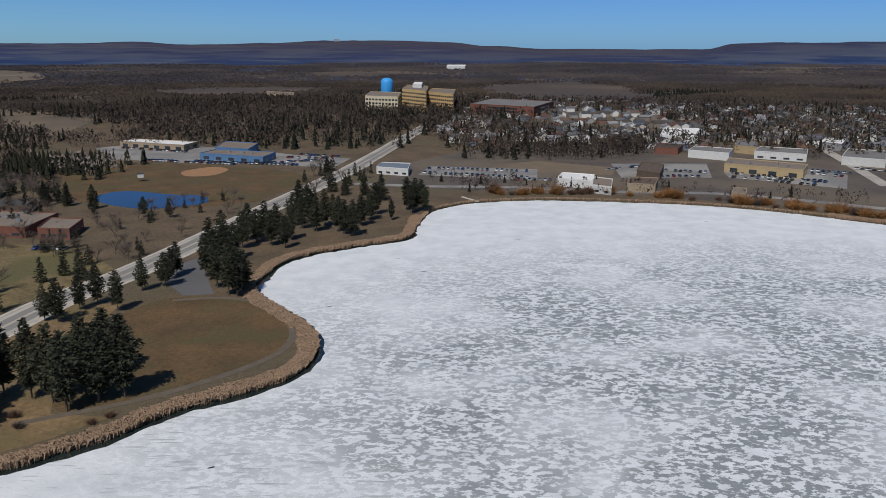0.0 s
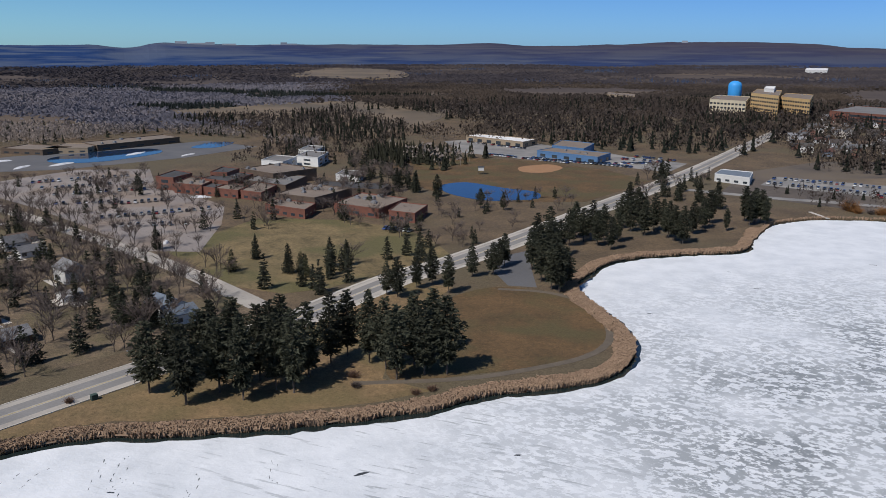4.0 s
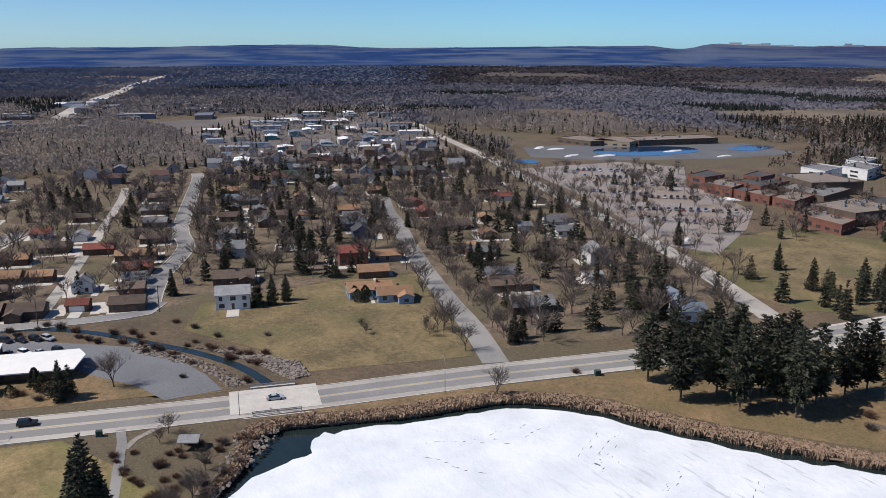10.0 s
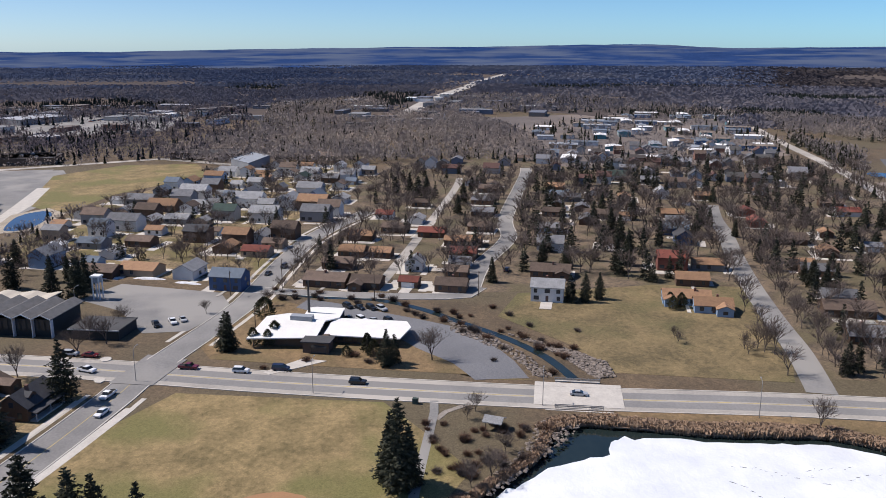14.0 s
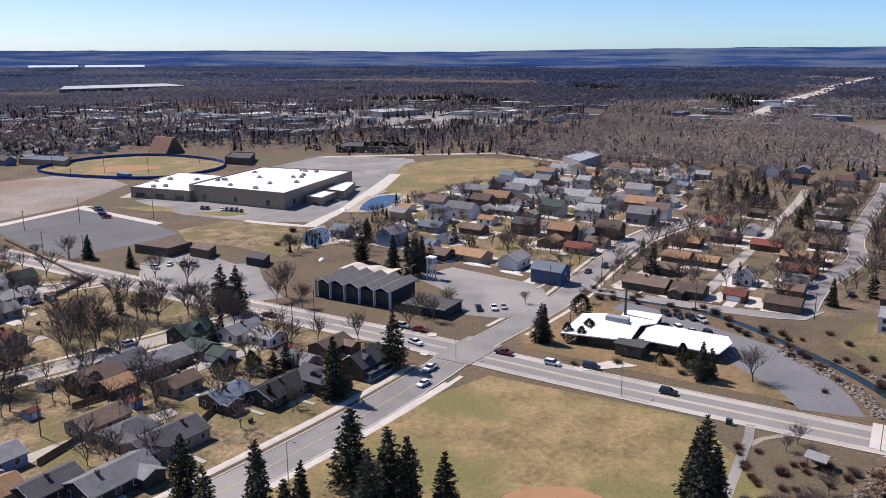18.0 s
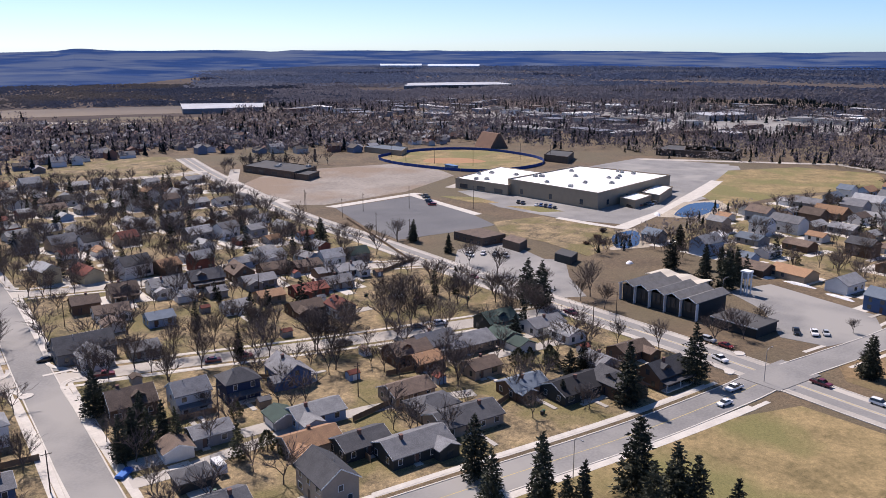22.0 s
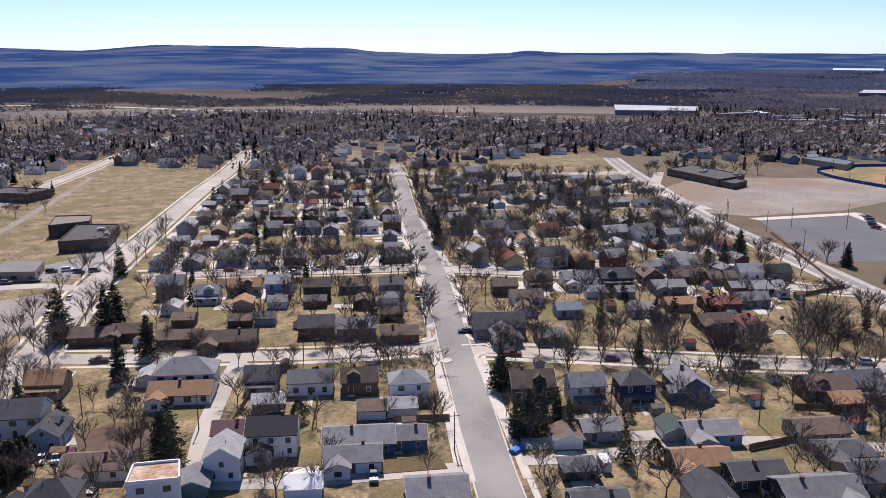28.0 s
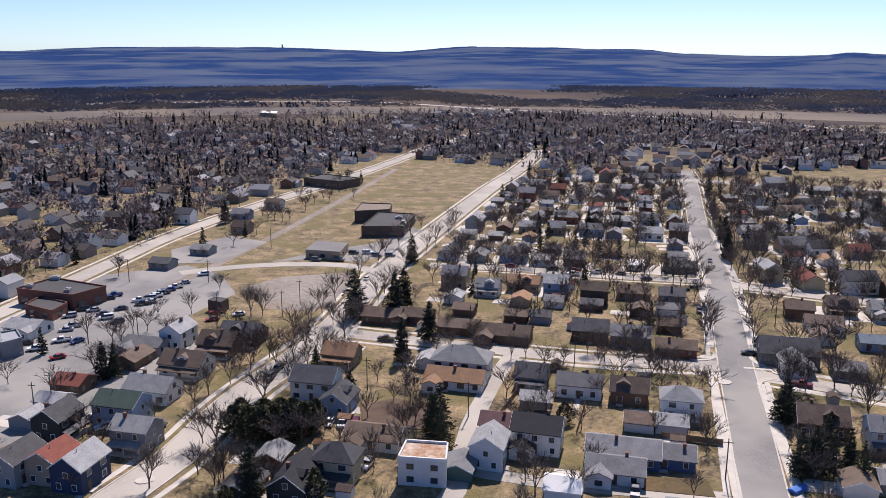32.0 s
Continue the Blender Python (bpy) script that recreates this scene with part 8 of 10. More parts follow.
# ---- trees that stand out one by one ----
tree("redpine", -153.1, 161.0, 20.7)
tree("redpine", -139.2, 159.0, 22.2)
tree("redpine", -151.7, 169.5, 20.7)
tree("redpine", -146.2, 179.1, 22.2)
tree("redpine", -127.2, 167.1, 23.7)
tree("redpine", -130.8, 179.8, 22.2)
tree("redpine", -117.5, 176.2, 23.7)
tree("redpine", -119.7, 187.2, 22.2)
tree("redpine", -134.1, 195.6, 20.7)
tree("redpine", -118.9, 198.0, 22.2)
tree("redpine", -117.4, 205.3, 20.7)
tree("redpine", -109.0, 203.3, 22.2)
tree("redpine", -96.1, 195.1, 22.2)
tree("redpine", -96.4, 207.1, 22.2)
tree("redpine", -84.7, 204.1, 23.7)
tree("redpine", -94.5, 217.0, 20.7)
tree("redpine", -145.3, 187.8, 20.7)
tree("redpine", -146.9, 174.8, 20.7)
tree("redpine", -133.6, 189.2, 20.7)
tree("redpine", -136.0, 168.7, 22.2)
tree("redpine", -123.2, 176.3, 22.2)
tree("redpine", -102.4, 200.8, 22.2)
tree("redpine", -90.3, 201.1, 22.2)
tree("redpine", -129.7, 264.7, 15.5)
tree("redpine", -128.0, 277.9, 12.9)
tree("redpine", -124.5, 284.5, 15.5)
tree("redpine", -114.3, 276.7, 15.5)
tree("redpine", -114.2, 301.0, 14.2)
tree("redpine", -107.2, 306.6, 14.2)
tree("redpine", -108.2, 317.2, 12.9)
tree("redpine", -107.6, 322.1, 14.2)
tree("redpine", -134.9, 266.1, 12.9)
tree("spruce", -262.7, 287.9, 11.6)
tree("spruce", -210.8, 290.8, 11.6)
tree("spruce", -185.1, 276.9, 12.9)
tree("spruce", -174.6, 292.4, 12.9)
tree("spruce", -169.2, 296.8, 11.6)
tree("spruce", -199.1, 200.6, 12.9)
tree("spruce", -190.5, 203.2, 12.9)
tree("spruce", -187.4, 209.7, 11.6)
tree("spruce", -198.8, 206.2, 11.6)
tree("pine", -207.8, 270.0, 9.9)
tree("pine", -175.4, 274.8, 9.9)
tree("pine", -182.0, 281.3, 8.8)
tree("redpine", -95.4, 320.6, 18)
tree("redpine", -86.7, 304.9, 19.3)
tree("redpine", -80.1, 296.1, 18)
tree("redpine", -76.4, 293.9, 19.3)
tree("redpine", -103.8, 357.3, 16.7)
tree("redpine", -100.7, 367.6, 18)
tree("redpine", -92.8, 384.3, 18)
tree("redpine", -87.5, 378.6, 16.7)
tree("redpine", -85.9, 390.2, 18)
tree("redpine", -79.3, 384.3, 18)
tree("redpine", -72.2, 367.6, 15.5)
tree("redpine", -76.7, 415.6, 18)
tree("redpine", -71.2, 408.9, 18)
tree("redpine", -63.1, 402.5, 18)
tree("redpine", -60.7, 415.5, 19.3)
tree("redpine", -51.8, 402.4, 18)
tree("redpine", -48.3, 396.2, 18)
tree("redpine", -43.8, 392.5, 18)
tree("redpine", -41.8, 415.5, 16.7)
tree("redpine", -38.6, 429.4, 16.7)
tree("redpine", -36.8, 444.2, 18)
tree("redpine", -27.3, 429.3, 11.6)
tree("redpine", -20.3, 456.7, 19.3)
tree("redpine", -15.4, 451.9, 19.3)
tree("redpine", -12.4, 456.6, 18)
tree("spruce", -78.5, 558.4, 16.7)
tree("redpine", -81.3, 460.1, 16.7)
tree("redpine", -74.0, 444.3, 16.7)
tree("spruce", -48.6, 504.6, 15.5)
tree("spruce", -36.7, 485.8, 16.7)
tree("redpine", -94.2, 329.1, 18)
tree("redpine", -83.1, 312.5, 18)
tree("redpine", -76.0, 301.1, 16.7)
tree("redpine", -91.8, 338.0, 18)
tree("redpine", -90.5, 347.4, 16.7)
tree("redpine", -91.6, 367.6, 18)
tree("redpine", -56.3, 415.5, 16.7)
tree("redpine", -69.0, 422.4, 18)
tree("redpine", -72.6, 384.3, 16.7)
tree("redpine", -79.7, 373.0, 16.7)
tree("redpine", -17.4, 447.2, 16.7)
tree("redpine", -10.0, 450.3, 15.5)
tree("spruce", -198.2, 460.4, 14.2)
tree("spruce", -229.3, 468.8, 15.5)
tree("spruce", -216.3, 468.8, 14.2)
tree("redpine", -161.2, 437.0, 11.6)
tree("redpine", -147.4, 436.9, 10.3)
tree("spruce", -324.9, 610.8, 11.6)
tree("spruce", -316.5, 610.8, 11.6)
tree("spruce", -306.6, 616.4, 11.6)
tree("spruce", -293.4, 610.7, 10.3)
tree("spruce", -293.6, 625.1, 11.6)
tree("spruce", -291.6, 640.1, 11.6)
tree("spruce", -282.8, 640.0, 10.3)
tree("spruce", -303.5, 597.0, 11.6)
tree("spruce", -293.2, 597.0, 11.6)
tree("spruce", -154.6, 17.5, 20.2)
tree("spruce", -155.6, 20.0, 13.4)
tree("spruce", -158.4, 16.3, 15.7)
tree("spruce", -242.5, -25.9, 12.3)
tree("spruce", -222.5, 20.8, 11.2)
tree("spruce", -224.5, 23.3, 9)
tree("cedar", -233.2, 16.0, 6.6)
tree("cedar", -272.8, -16.1, 7.2)
tree("cedar", -245.2, -18.0, 6.1)
tree("cedar", -244.1, -13.6, 5.5)
tree("cedar", -248.5, -11.7, 6.6)
tree("cedar", -230.4, 17.7, 5.5)
tree("cedar", -155.3, 19.3, 6.6)
tree("cedar", -232.5, 9.8, 3.3)
tree("bare", -166.1, 119.6, 9.8)
tree("bare", -225.2, 34.4, 10.9)
tree("bare", -216.7, 133.8, 10.3)
tree("bare", -227.8, 111.3, 4.6)
tree("bare", -215.7, 128.0, 5.2)
tree("bare", -153.1, 32.6, 6.9)
tree("bare", -189.1, 40.4, 5.8)
tree("bare", -166.9, 43.1, 5.8)
tree("bare", -155.4, 37.3, 6.9)
tree("bare", -159.8, 39.5, 5.8)
tree("bare", -184.8, 37.5, 4.6)
tree("spruce", -146.1, -52.3, 17.9)
tree("spruce", -187.2, -72.3, 16.8)
tree("spruce", -211.1, -63.8, 16.8)
tree("spruce", -133.3, -83.3, 14.6)
tree("spruce", -249.0, -138.2, 15.7)
tree("spruce", -245.0, -130.2, 16.8)
tree("spruce", -200.2, -91.5, 9)
tree("spruce", -296.5, -227.7, 10.1)
tree("spruce", -288.9, -201.7, 9)
tree("spruce", -269.7, -261.0, 12.3)
tree("spruce", -251.8, -251.4, 11.2)
tree("spruce", -321.0, -112.3, 13.4)
tree("spruce", -301.8, -92.2, 14.6)
tree("spruce", -304.5, -84.8, 15.7)
tree("spruce", -313.8, -84.0, 14.6)
tree("spruce", -242.0, -24.8, 12.3)
tree("spruce", -130.6, -65.6, 16.8)
tree("spruce", -128.9, -55.7, 14.6)
tree("spruce", -142.0, -43.0, 16.8)
tree("spruce", -141.3, -38.7, 15.7)
tree("spruce", -142.8, -31.5, 12.3)
tree("spruce", -124.5, -73.4, 13.4)
tree("spruce", -134.0, -44.3, 15.7)
tree("spruce", -127.8, -58.7, 11.2)
tree("cedar", -192.9, -108.2, 5.5)
tree("cedar", -197.3, -99.8, 5.5)
tree("cedar", -196.6, -106.6, 5)
tree("bare", -266.6, -121.9, 14.9)
tree("bare", -228.6, -150.0, 13.8)
tree("bare", -240.0, -145.9, 13.8)
tree("bare", -229.9, -155.3, 13.8)
tree("bare", -244.2, -143.9, 12.6)
tree("bare", -210.1, -159.1, 13.8)
tree("bare", -201.7, -159.1, 13.8)
tree("bare", -203.9, -168.4, 12.6)
tree("bare", -220.8, -171.6, 12.6)
tree("bare", -166.3, -161.7, 14.9)
tree("bare", -155.7, -170.8, 13.8)
tree("bare", -159.9, -148.3, 11.5)
tree("bare", -175.0, -116.9, 10.3)
tree("bare", -229.8, -81.0, 10.3)
tree("bare", -225.6, -92.6, 9.2)
tree("bare", -257.7, -68.9, 9.2)
tree("bare", -253.6, -62.9, 10.3)
tree("bare", -245.4, -69.2, 9.2)
tree("bare", -270.0, -62.2, 8)
tree("bare", -325.9, -148.9, 9.2)
tree("bare", -332.4, -146.3, 8)
tree("bare", -344.3, -145.9, 9.2)
tree("bare", -294.4, -252.1, 6.9)
tree("bare", -290.1, -264.1, 6.9)
tree("spruce", -103.1, -176.1, 12.3)
tree("spruce", -93.1, -149.7, 11.2)
tree("spruce", -97.1, -151.1, 11.2)
tree("spruce", -104.8, -150.9, 10.1)
tree("spruce", -103.8, -158.4, 10.1)
tree("spruce", -157.4, -334.4, 14.6)
tree("spruce", -171.0, -368.9, 12.3)
tree("spruce", -204.9, -373.5, 10.1)
tree("spruce", -114.4, -405.6, 9)
tree("spruce", -149.8, -177.2, 9)
tree("spruce", -175.7, -201.6, 10.1)
tree("spruce", -299.4, -229.3, 10.1)
tree("pine", -108.8, -129.5, 9.9)
tree("pine", -99.3, -148.5, 11)
tree("pine", -104.8, -145.9, 9.9)
tree("pine", -18.2, -176.7, 13.2)
tree("pine", -16.0, -173.4, 12.1)
tree("cedar", -49.2, -180.1, 5.5)
tree("cedar", -115.9, -122.9, 2.8)
tree("cedar", -117.2, -121.7, 2.8)
tree("cedar", -119.2, -121.3, 2.8)
tree("bare", -127.2, -195.3, 11.5)
tree("bare", -127.4, -180.3, 12.6)
tree("bare", -144.8, -189.8, 13.8)
tree("bare", -167.6, -164.1, 14.9)
tree("bare", -168.9, -158.8, 13.8)
tree("bare", -166.7, -185.0, 11.5)
tree("bare", -213.8, -168.9, 12.6)
tree("bare", -213.2, -175.0, 12.6)
tree("bare", -160.8, -303.8, 9.2)
tree("bare", -112.7, -244.0, 10.3)
tree("bare", -80.1, -167.6, 8)
tree("bare", -89.5, -133.7, 8)
tree("bare", -47.9, -224.3, 8)
tree("bare", -70.3, -219.0, 9.2)
tree("bare", -78.7, -217.7, 9.2)
tree("bare", -83.2, -210.5, 9.2)
tree("bare", -67.0, -225.7, 8)
tree("bare", -34.5, -240.8, 8)
tree("bare", -27.3, -249.5, 8)
tree("bare", -63.3, -348.8, 9.2)
tree("bare", -82.2, -345.6, 9.2)
tree("bare", -212.7, -269.3, 11.5)
tree("bare", -218.4, -261.6, 11.5)
tree("bare", -34.4, -152.7, 9.2)
tree("bare", -119.5, -275.1, 9.2)
tree("spruce", 3.0, -268.0, 16.8)
tree("spruce", -10.5, -266.9, 15.7)
tree("spruce", -14.0, -276.2, 14.6)
tree("spruce", -11.1, -224.4, 13.4)
tree("spruce", -20.3, -240.6, 13.4)
tree("spruce", -20.1, -339.8, 12.3)
tree("spruce", 71.6, -217.8, 11.2)
tree("spruce", 68.9, -219.2, 10.1)
tree("spruce", 104.1, -426.2, 14.6)
tree("spruce", 73.3, -430.9, 12.3)
tree("spruce", 3.5, -199.3, 7.8)
tree("spruce", 21.7, -146.0, 13.4)
tree("spruce", 22.9, -153.7, 11.2)
tree("cedar", 30.2, -178.8, 8.2)
tree("cedar", 26.7, -177.0, 8.8)
tree("cedar", 23.4, -176.7, 8.8)
tree("cedar", 20.2, -177.1, 8.8)
tree("cedar", 16.9, -176.8, 8.8)
tree("cedar", 13.7, -178.3, 8.8)
tree("cedar", 11.2, -181.0, 8.2)
tree("cedar", 28.7, -181.6, 8.8)
tree("cedar", 23.2, -180.3, 8.8)
tree("cedar", 16.5, -180.3, 8.8)
tree("cedar", 19.2, -180.8, 8.8)
tree("cedar", 13.2, -180.3, 7.7)
tree("cedar", 26.9, -146.5, 5.5)
tree("cedar", 9.3, -148.1, 7.7)
tree("pine", -17.7, -169.0, 13.2)
tree("pine", -16.8, -173.3, 12.1)
tree("bare", 44.2, -156.7, 11.5)
tree("bare", 37.0, -176.5, 10.3)
tree("bare", 29.3, -154.3, 10.3)
tree("bare", 32.1, -228.1, 12.6)
tree("bare", 20.5, -227.1, 12.6)
tree("bare", 17.9, -236.3, 11.5)
tree("bare", 40.7, -204.3, 10.3)
tree("bare", 25.9, -203.1, 9.2)
tree("bare", 38.7, -271.0, 12.6)
tree("bare", 34.8, -270.7, 11.5)
tree("bare", 10.3, -259.7, 9.2)
tree("bare", -12.6, -182.7, 10.3)
tree("bare", -10.3, -176.8, 9.2)
tree("bare", -77.8, -162.5, 9.2)
tree("bare", 98.7, -326.9, 10.3)
tree("bare", 54.6, -303.2, 8)
tree("bare", 25.0, -156.2, 10.3)
tree("bare", 30.9, -156.7, 9.2)
tree("bare", 25.0, -223.1, 10.3)
tree("bare", 5.7, -225.9, 9.2)
tree("spruce", -273.7, 91.2, 10.1)
tree("spruce", -273.0, 96.3, 11.2)
tree("spruce", -275.5, 102.4, 10.1)
tree("spruce", -311.6, 122.0, 14.6)
tree("spruce", -319.4, 129.8, 15.7)
tree("spruce", -348.4, 136.8, 15.7)
tree("spruce", -370.8, 140.8, 14.6)
tree("spruce", -302.9, 68.5, 10.1)
tree("spruce", -329.2, 96.0, 10.1)
tree("spruce", -323.3, 104.1, 10.1)
tree("spruce", -293.6, 130.3, 7.8)
tree("spruce", -396.7, 141.1, 13.4)
tree("spruce", -277.3, 186.6, 11.2)
tree("spruce", -269.7, 187.6, 11.2)
tree("spruce", -290.7, 203.5, 10.1)
tree("spruce", -304.9, 225.6, 10.1)
tree("spruce", -467.8, 86.3, 12.3)
tree("spruce", -435.6, 77.6, 11.2)
tree("spruce", -504.7, 98.2, 10.1)
tree("spruce", -510.5, 59.7, 12.3)
tree("spruce", -490.0, 62.5, 13.4)
tree("spruce", -498.9, 68.9, 12.3)
tree("spruce", -420.8, -18.4, 10.1)
tree("spruce", -362.6, 7.6, 6.7)
tree("spruce", -326.9, -89.9, 10.1)
tree("spruce", -331.8, -95.4, 10.1)
tree("spruce", -328.5, -100.8, 11.2)
tree("spruce", -357.6, -122.6, 11.2)
tree("spruce", -501.8, 49.9, 11.2)
tree("spruce", -446.1, 229.6, 10.1)
tree("spruce", -388.5, 195.2, 10.1)
tree("spruce", -473.2, 239.2, 10.1)
tree("spruce", -515.6, 169.6, 10.1)
tree("spruce", -457.0, 158.0, 11.2)
tree("spruce", -423.9, 155.0, 12.3)
tree("spruce", -473.2, 174.0, 11.2)
tree("spruce", -407.1, 166.2, 12.3)
tree("spruce", -361.9, 199.8, 9)
tree("spruce", -387.1, 250.4, 10.1)
tree("spruce", -353.8, 253.5, 10.1)
tree("spruce", -363.9, 269.4, 10.1)
tree("spruce", -341.1, 259.2, 10.1)
tree("spruce", -565.1, 350.3, 10.1)
tree("spruce", -452.2, 312.4, 9)
tree("cedar", -260.2, 123.8, 5)
tree("cedar", -261.6, 127.5, 5.5)
tree("cedar", -266.5, 125.5, 4.4)
tree("cedar", -359.6, -73.1, 4.4)
tree("spruce", -196.6, 147.1, 10.1)
tree("spruce", -198.9, 152.1, 9)
tree("spruce", -280.7, 189.6, 10.1)
tree("spruce", -273.8, 190.5, 10.1)
tree("spruce", -287.0, 189.5, 9)
tree("spruce", -316.2, 186.6, 10.1)
tree("spruce", -366.2, 182.1, 10.1)
tree("spruce", -386.2, 198.5, 10.1)
tree("spruce", -281.5, 239.6, 10.1)
tree("spruce", -282.2, 247.0, 10.1)
tree("spruce", -329.7, 259.4, 10.1)
tree("spruce", -346.3, 251.8, 10.1)
tree("spruce", -371.4, 306.8, 10.1)
tree("spruce", -349.2, 305.2, 10.1)
tree("spruce", -332.8, 299.2, 9)
tree("bare", -220.0, 133.2, 9.2)
tree("bare", -220.1, 129.1, 6.9)
tree("bare", -232.3, 112.2, 4.6)
tree("bare", -307.3, 167.6, 10.3)
tree("bare", -312.5, 176.0, 9.2)
tree("bare", -289.4, 186.9, 10.3)
tree("bare", -240.7, 158.8, 10.3)
tree("bare", -225.4, 156.6, 10.3)
tree("bare", -257.0, 184.0, 10.3)
tree("bare", -268.3, 209.7, 10.3)
tree("bare", -256.4, 209.2, 10.3)
tree("bare", -234.4, 208.4, 10.3)
tree("bare", -214.8, 196.7, 10.3)
tree("bare", -217.5, 165.2, 9.2)
tree("bare", -208.7, 149.3, 6.9)

import numpy as np

# ---- the town's grid beyond the nearest blocks ----
fr = random.Random(21)
N_DIR, E_DIR = (-0.327, -0.945), (0.945, -0.327)


def grid_point(u, v):
    """u metres up the straight street from the first crossing, v metres across it."""
    if v < 0:
        u = u + 0.27 * v
    return -107 + N_DIR[0] * u + E_DIR[0] * v, -212 + N_DIR[1] * u + E_DIR[1] * v


ROAD_XY = np.array([(a, b, wd / 2) for ln, wd in ROAD_LINES for a, b in ln])


def road_gap(x, y):
    return float((np.hypot(ROAD_XY[:, 0] - x, ROAD_XY[:, 1] - y) - ROAD_XY[:, 2]).min())


def house_gap(x, y):
    return min((math.hypot(x - a, y - b) - r for a, b, r in HOUSE_SPOTS), default=99)


ROOF_MIX, WALL_MIX = "ggldbbllrtlklgg", "WWWWTTbbgggWYLR"
STORE_LOTS = [(-374, -411), (-397, -378), (-442, -344), (-368, -231), (-301, -145), (-277, -138), (-279, -180), (-286, -215), (-292, -259), (-334, -348)]
for block in range(3):
    for v in list(range(-190, -10, 14)) + list(range(13, 112, 14)):
        for du, small in ((15, False), (34, True), (57, True), (75, False)):
            u = 90 + block * 90 + du + fr.uniform(-1.5, 1.5)
            x, y = grid_point(u, v + fr.uniform(-2, 2))
            if road_gap(x, y) < 6 or house_gap(x, y) < 6 or fr.random() < (0.35 if small else 0.06) or inside(x, y, [(-318, -335), (-336, -420), (-390, -480), (-428, -445), (-510, -400), (-474, -325), (-401, -310)]) or inside(x, y, STORE_LOTS):
                continue
            ang = AXIS["e"] + (14 if v < 0 else 0)
            H(x, y, "e", fr.choice(ROOF_MIX), fr.choice(WALL_MIX), "g" if small else fr.choice("ssm"), 1 if small else fr.choice((1, 1, 1.5, 1.5, 2)), ang=ang + fr.choice((0, 0, 90)), near=False)

# sheds and garages seen between the northern houses
for _ in range(60):
    x, y = fr.uniform(-560, -300), fr.uniform(60, 330)
    if house_gap(x, y) > 8 and road_gap(x, y) > 8 and inside(x, y, [(-300, 75), (-290, 165), (-230, 260), (-430, 330), (-600, 360), (-580, 160), (-560, 100)]):
        H(x, y, fr.choice("ne"), fr.choice("bbgdt"), fr.choice("bbTgW"), fr.choice("ggsm"), 1, near=False)


# the western blocks: white and brown houses close together
for _ in range(900):
    x, y = fr.uniform(-640, -310), fr.uniform(-140, 60)
    if not inside(x, y, [(-335, -75), (-312, -22), (-440, 12), (-600, 45), (-640, 20), (-630, -60), (-520, -108), (-420, -132), (-360, -140)]) or house_gap(x, y) < 5.5 or road_gap(x, y) < 7 or len(HOUSE_SPOTS) > 460:
        continue
    H(x, y, fr.choice("ne"), fr.choice("gllUlbt"), fr.choice("WWWLgTWW"), fr.choice("sgms"), fr.choice((1, 1.5, 2)), near=False)
far_paving = Geo()
for x, y, r_ in HOUSE_SPOTS:
    if math.hypot(x, y) < 300:
        continue
    for _ in range(4 if y < 60 else 2):
        a = radians(fr.choice((-19, 71)) + fr.uniform(-4, 4))
        m = Matrix.Translation((x, y, 0)) @ Matrix.Rotation(a, 4, "Z")
        u, w, k = fr.choice((-1, 1)) * (r_ + fr.uniform(-1, 3)), fr.uniform(1.0, 2.6), fr.uniform(4, 9)
        far_paving.box(u - w, u + w, -k, k, -0.2, 0.02 + 0.03 * fr.random(), m)
ob = thing("far_drives", "pale concrete drives between the farther houses", "paving", kind="stuff")
part("slabs", far_paving, CONCRETE, ob)
far_walks = Geo()
for k, (ln, wd) in enumerate(ROAD_LINES[1:]):
    if 7.2 < wd < 11 and len(ln) > 6 and ln[0][1] < 40:
        for sd in (1, -1):
            o = sd * (wd / 2 + 2.6)
            ribbon(far_walks, ln[1:-1], o + 0.7, o - 0.7, -0.2, 0.052 + 0.0017 * (2 * k + (sd > 0)))
ob = thing("sidewalks", "narrow pale sidewalks along the residential streets", "sidewalk", kind="stuff")
part("slabs", far_walks, CONCRETE, ob)

# ---- drives and paths in the yards ----
for ob in [o for o in scene.objects if o.parent is None and o.name.split(".")[0] in ("garage", "house")]:
    x, y = ob.matrix_basis.translation[:2]
    if math.hypot(x, y) > 330:
        continue
    is_garage = ob.name.startswith("garage")
    m = ob.matrix_basis
    L, W = (6.0, 3.2) if is_garage else (fr.uniform(6, 9), 1.2)
    side = -1 if is_garage else fr.choice((-1, 1))
    w = fr.uniform(2.0, 2.9) if is_garage else 0.65
    if not is_garage and fr.random() < 0.35:
        L, w = fr.uniform(7, 11), fr.uniform(1.6, 2.6)
    c = [m @ Vector(q) for q in ((-w, side * 3.2, 0), (w, side * 3.2, 0), (w, side * (4.2 + L), 0), (-w, side * (4.2 + L), 0))]
    area("driveway" if w > 1 else "garden_path", "pale concrete drive" if w > 1 else "narrow concrete garden path", [(p.x, p.y) for p in c], CONCRETE if fr.random() < 0.6 else PALE_STREET, 0.035, "drive")

# ---- far houses, too many to count ----
FAR_WALL = palette("far house walls", [(0.66, 0.66, 0.63), (0.5, 0.46, 0.4), (0.22, 0.19, 0.16), (0.7, 0.7, 0.69), (0.17, 0.2, 0.25), (0.22, 0.12, 0.09), (0.3, 0.29, 0.28)])
FAR_ROOF = palette("far house roofs", [(0.12, 0.12, 0.125), (0.07, 0.07, 0.075), (0.12, 0.085, 0.065), (0.2, 0.2, 0.21), (0.11, 0.06, 0.05), (0.09, 0.085, 0.08), (0.07, 0.06, 0.055), (0.26, 0.26, 0.27)])


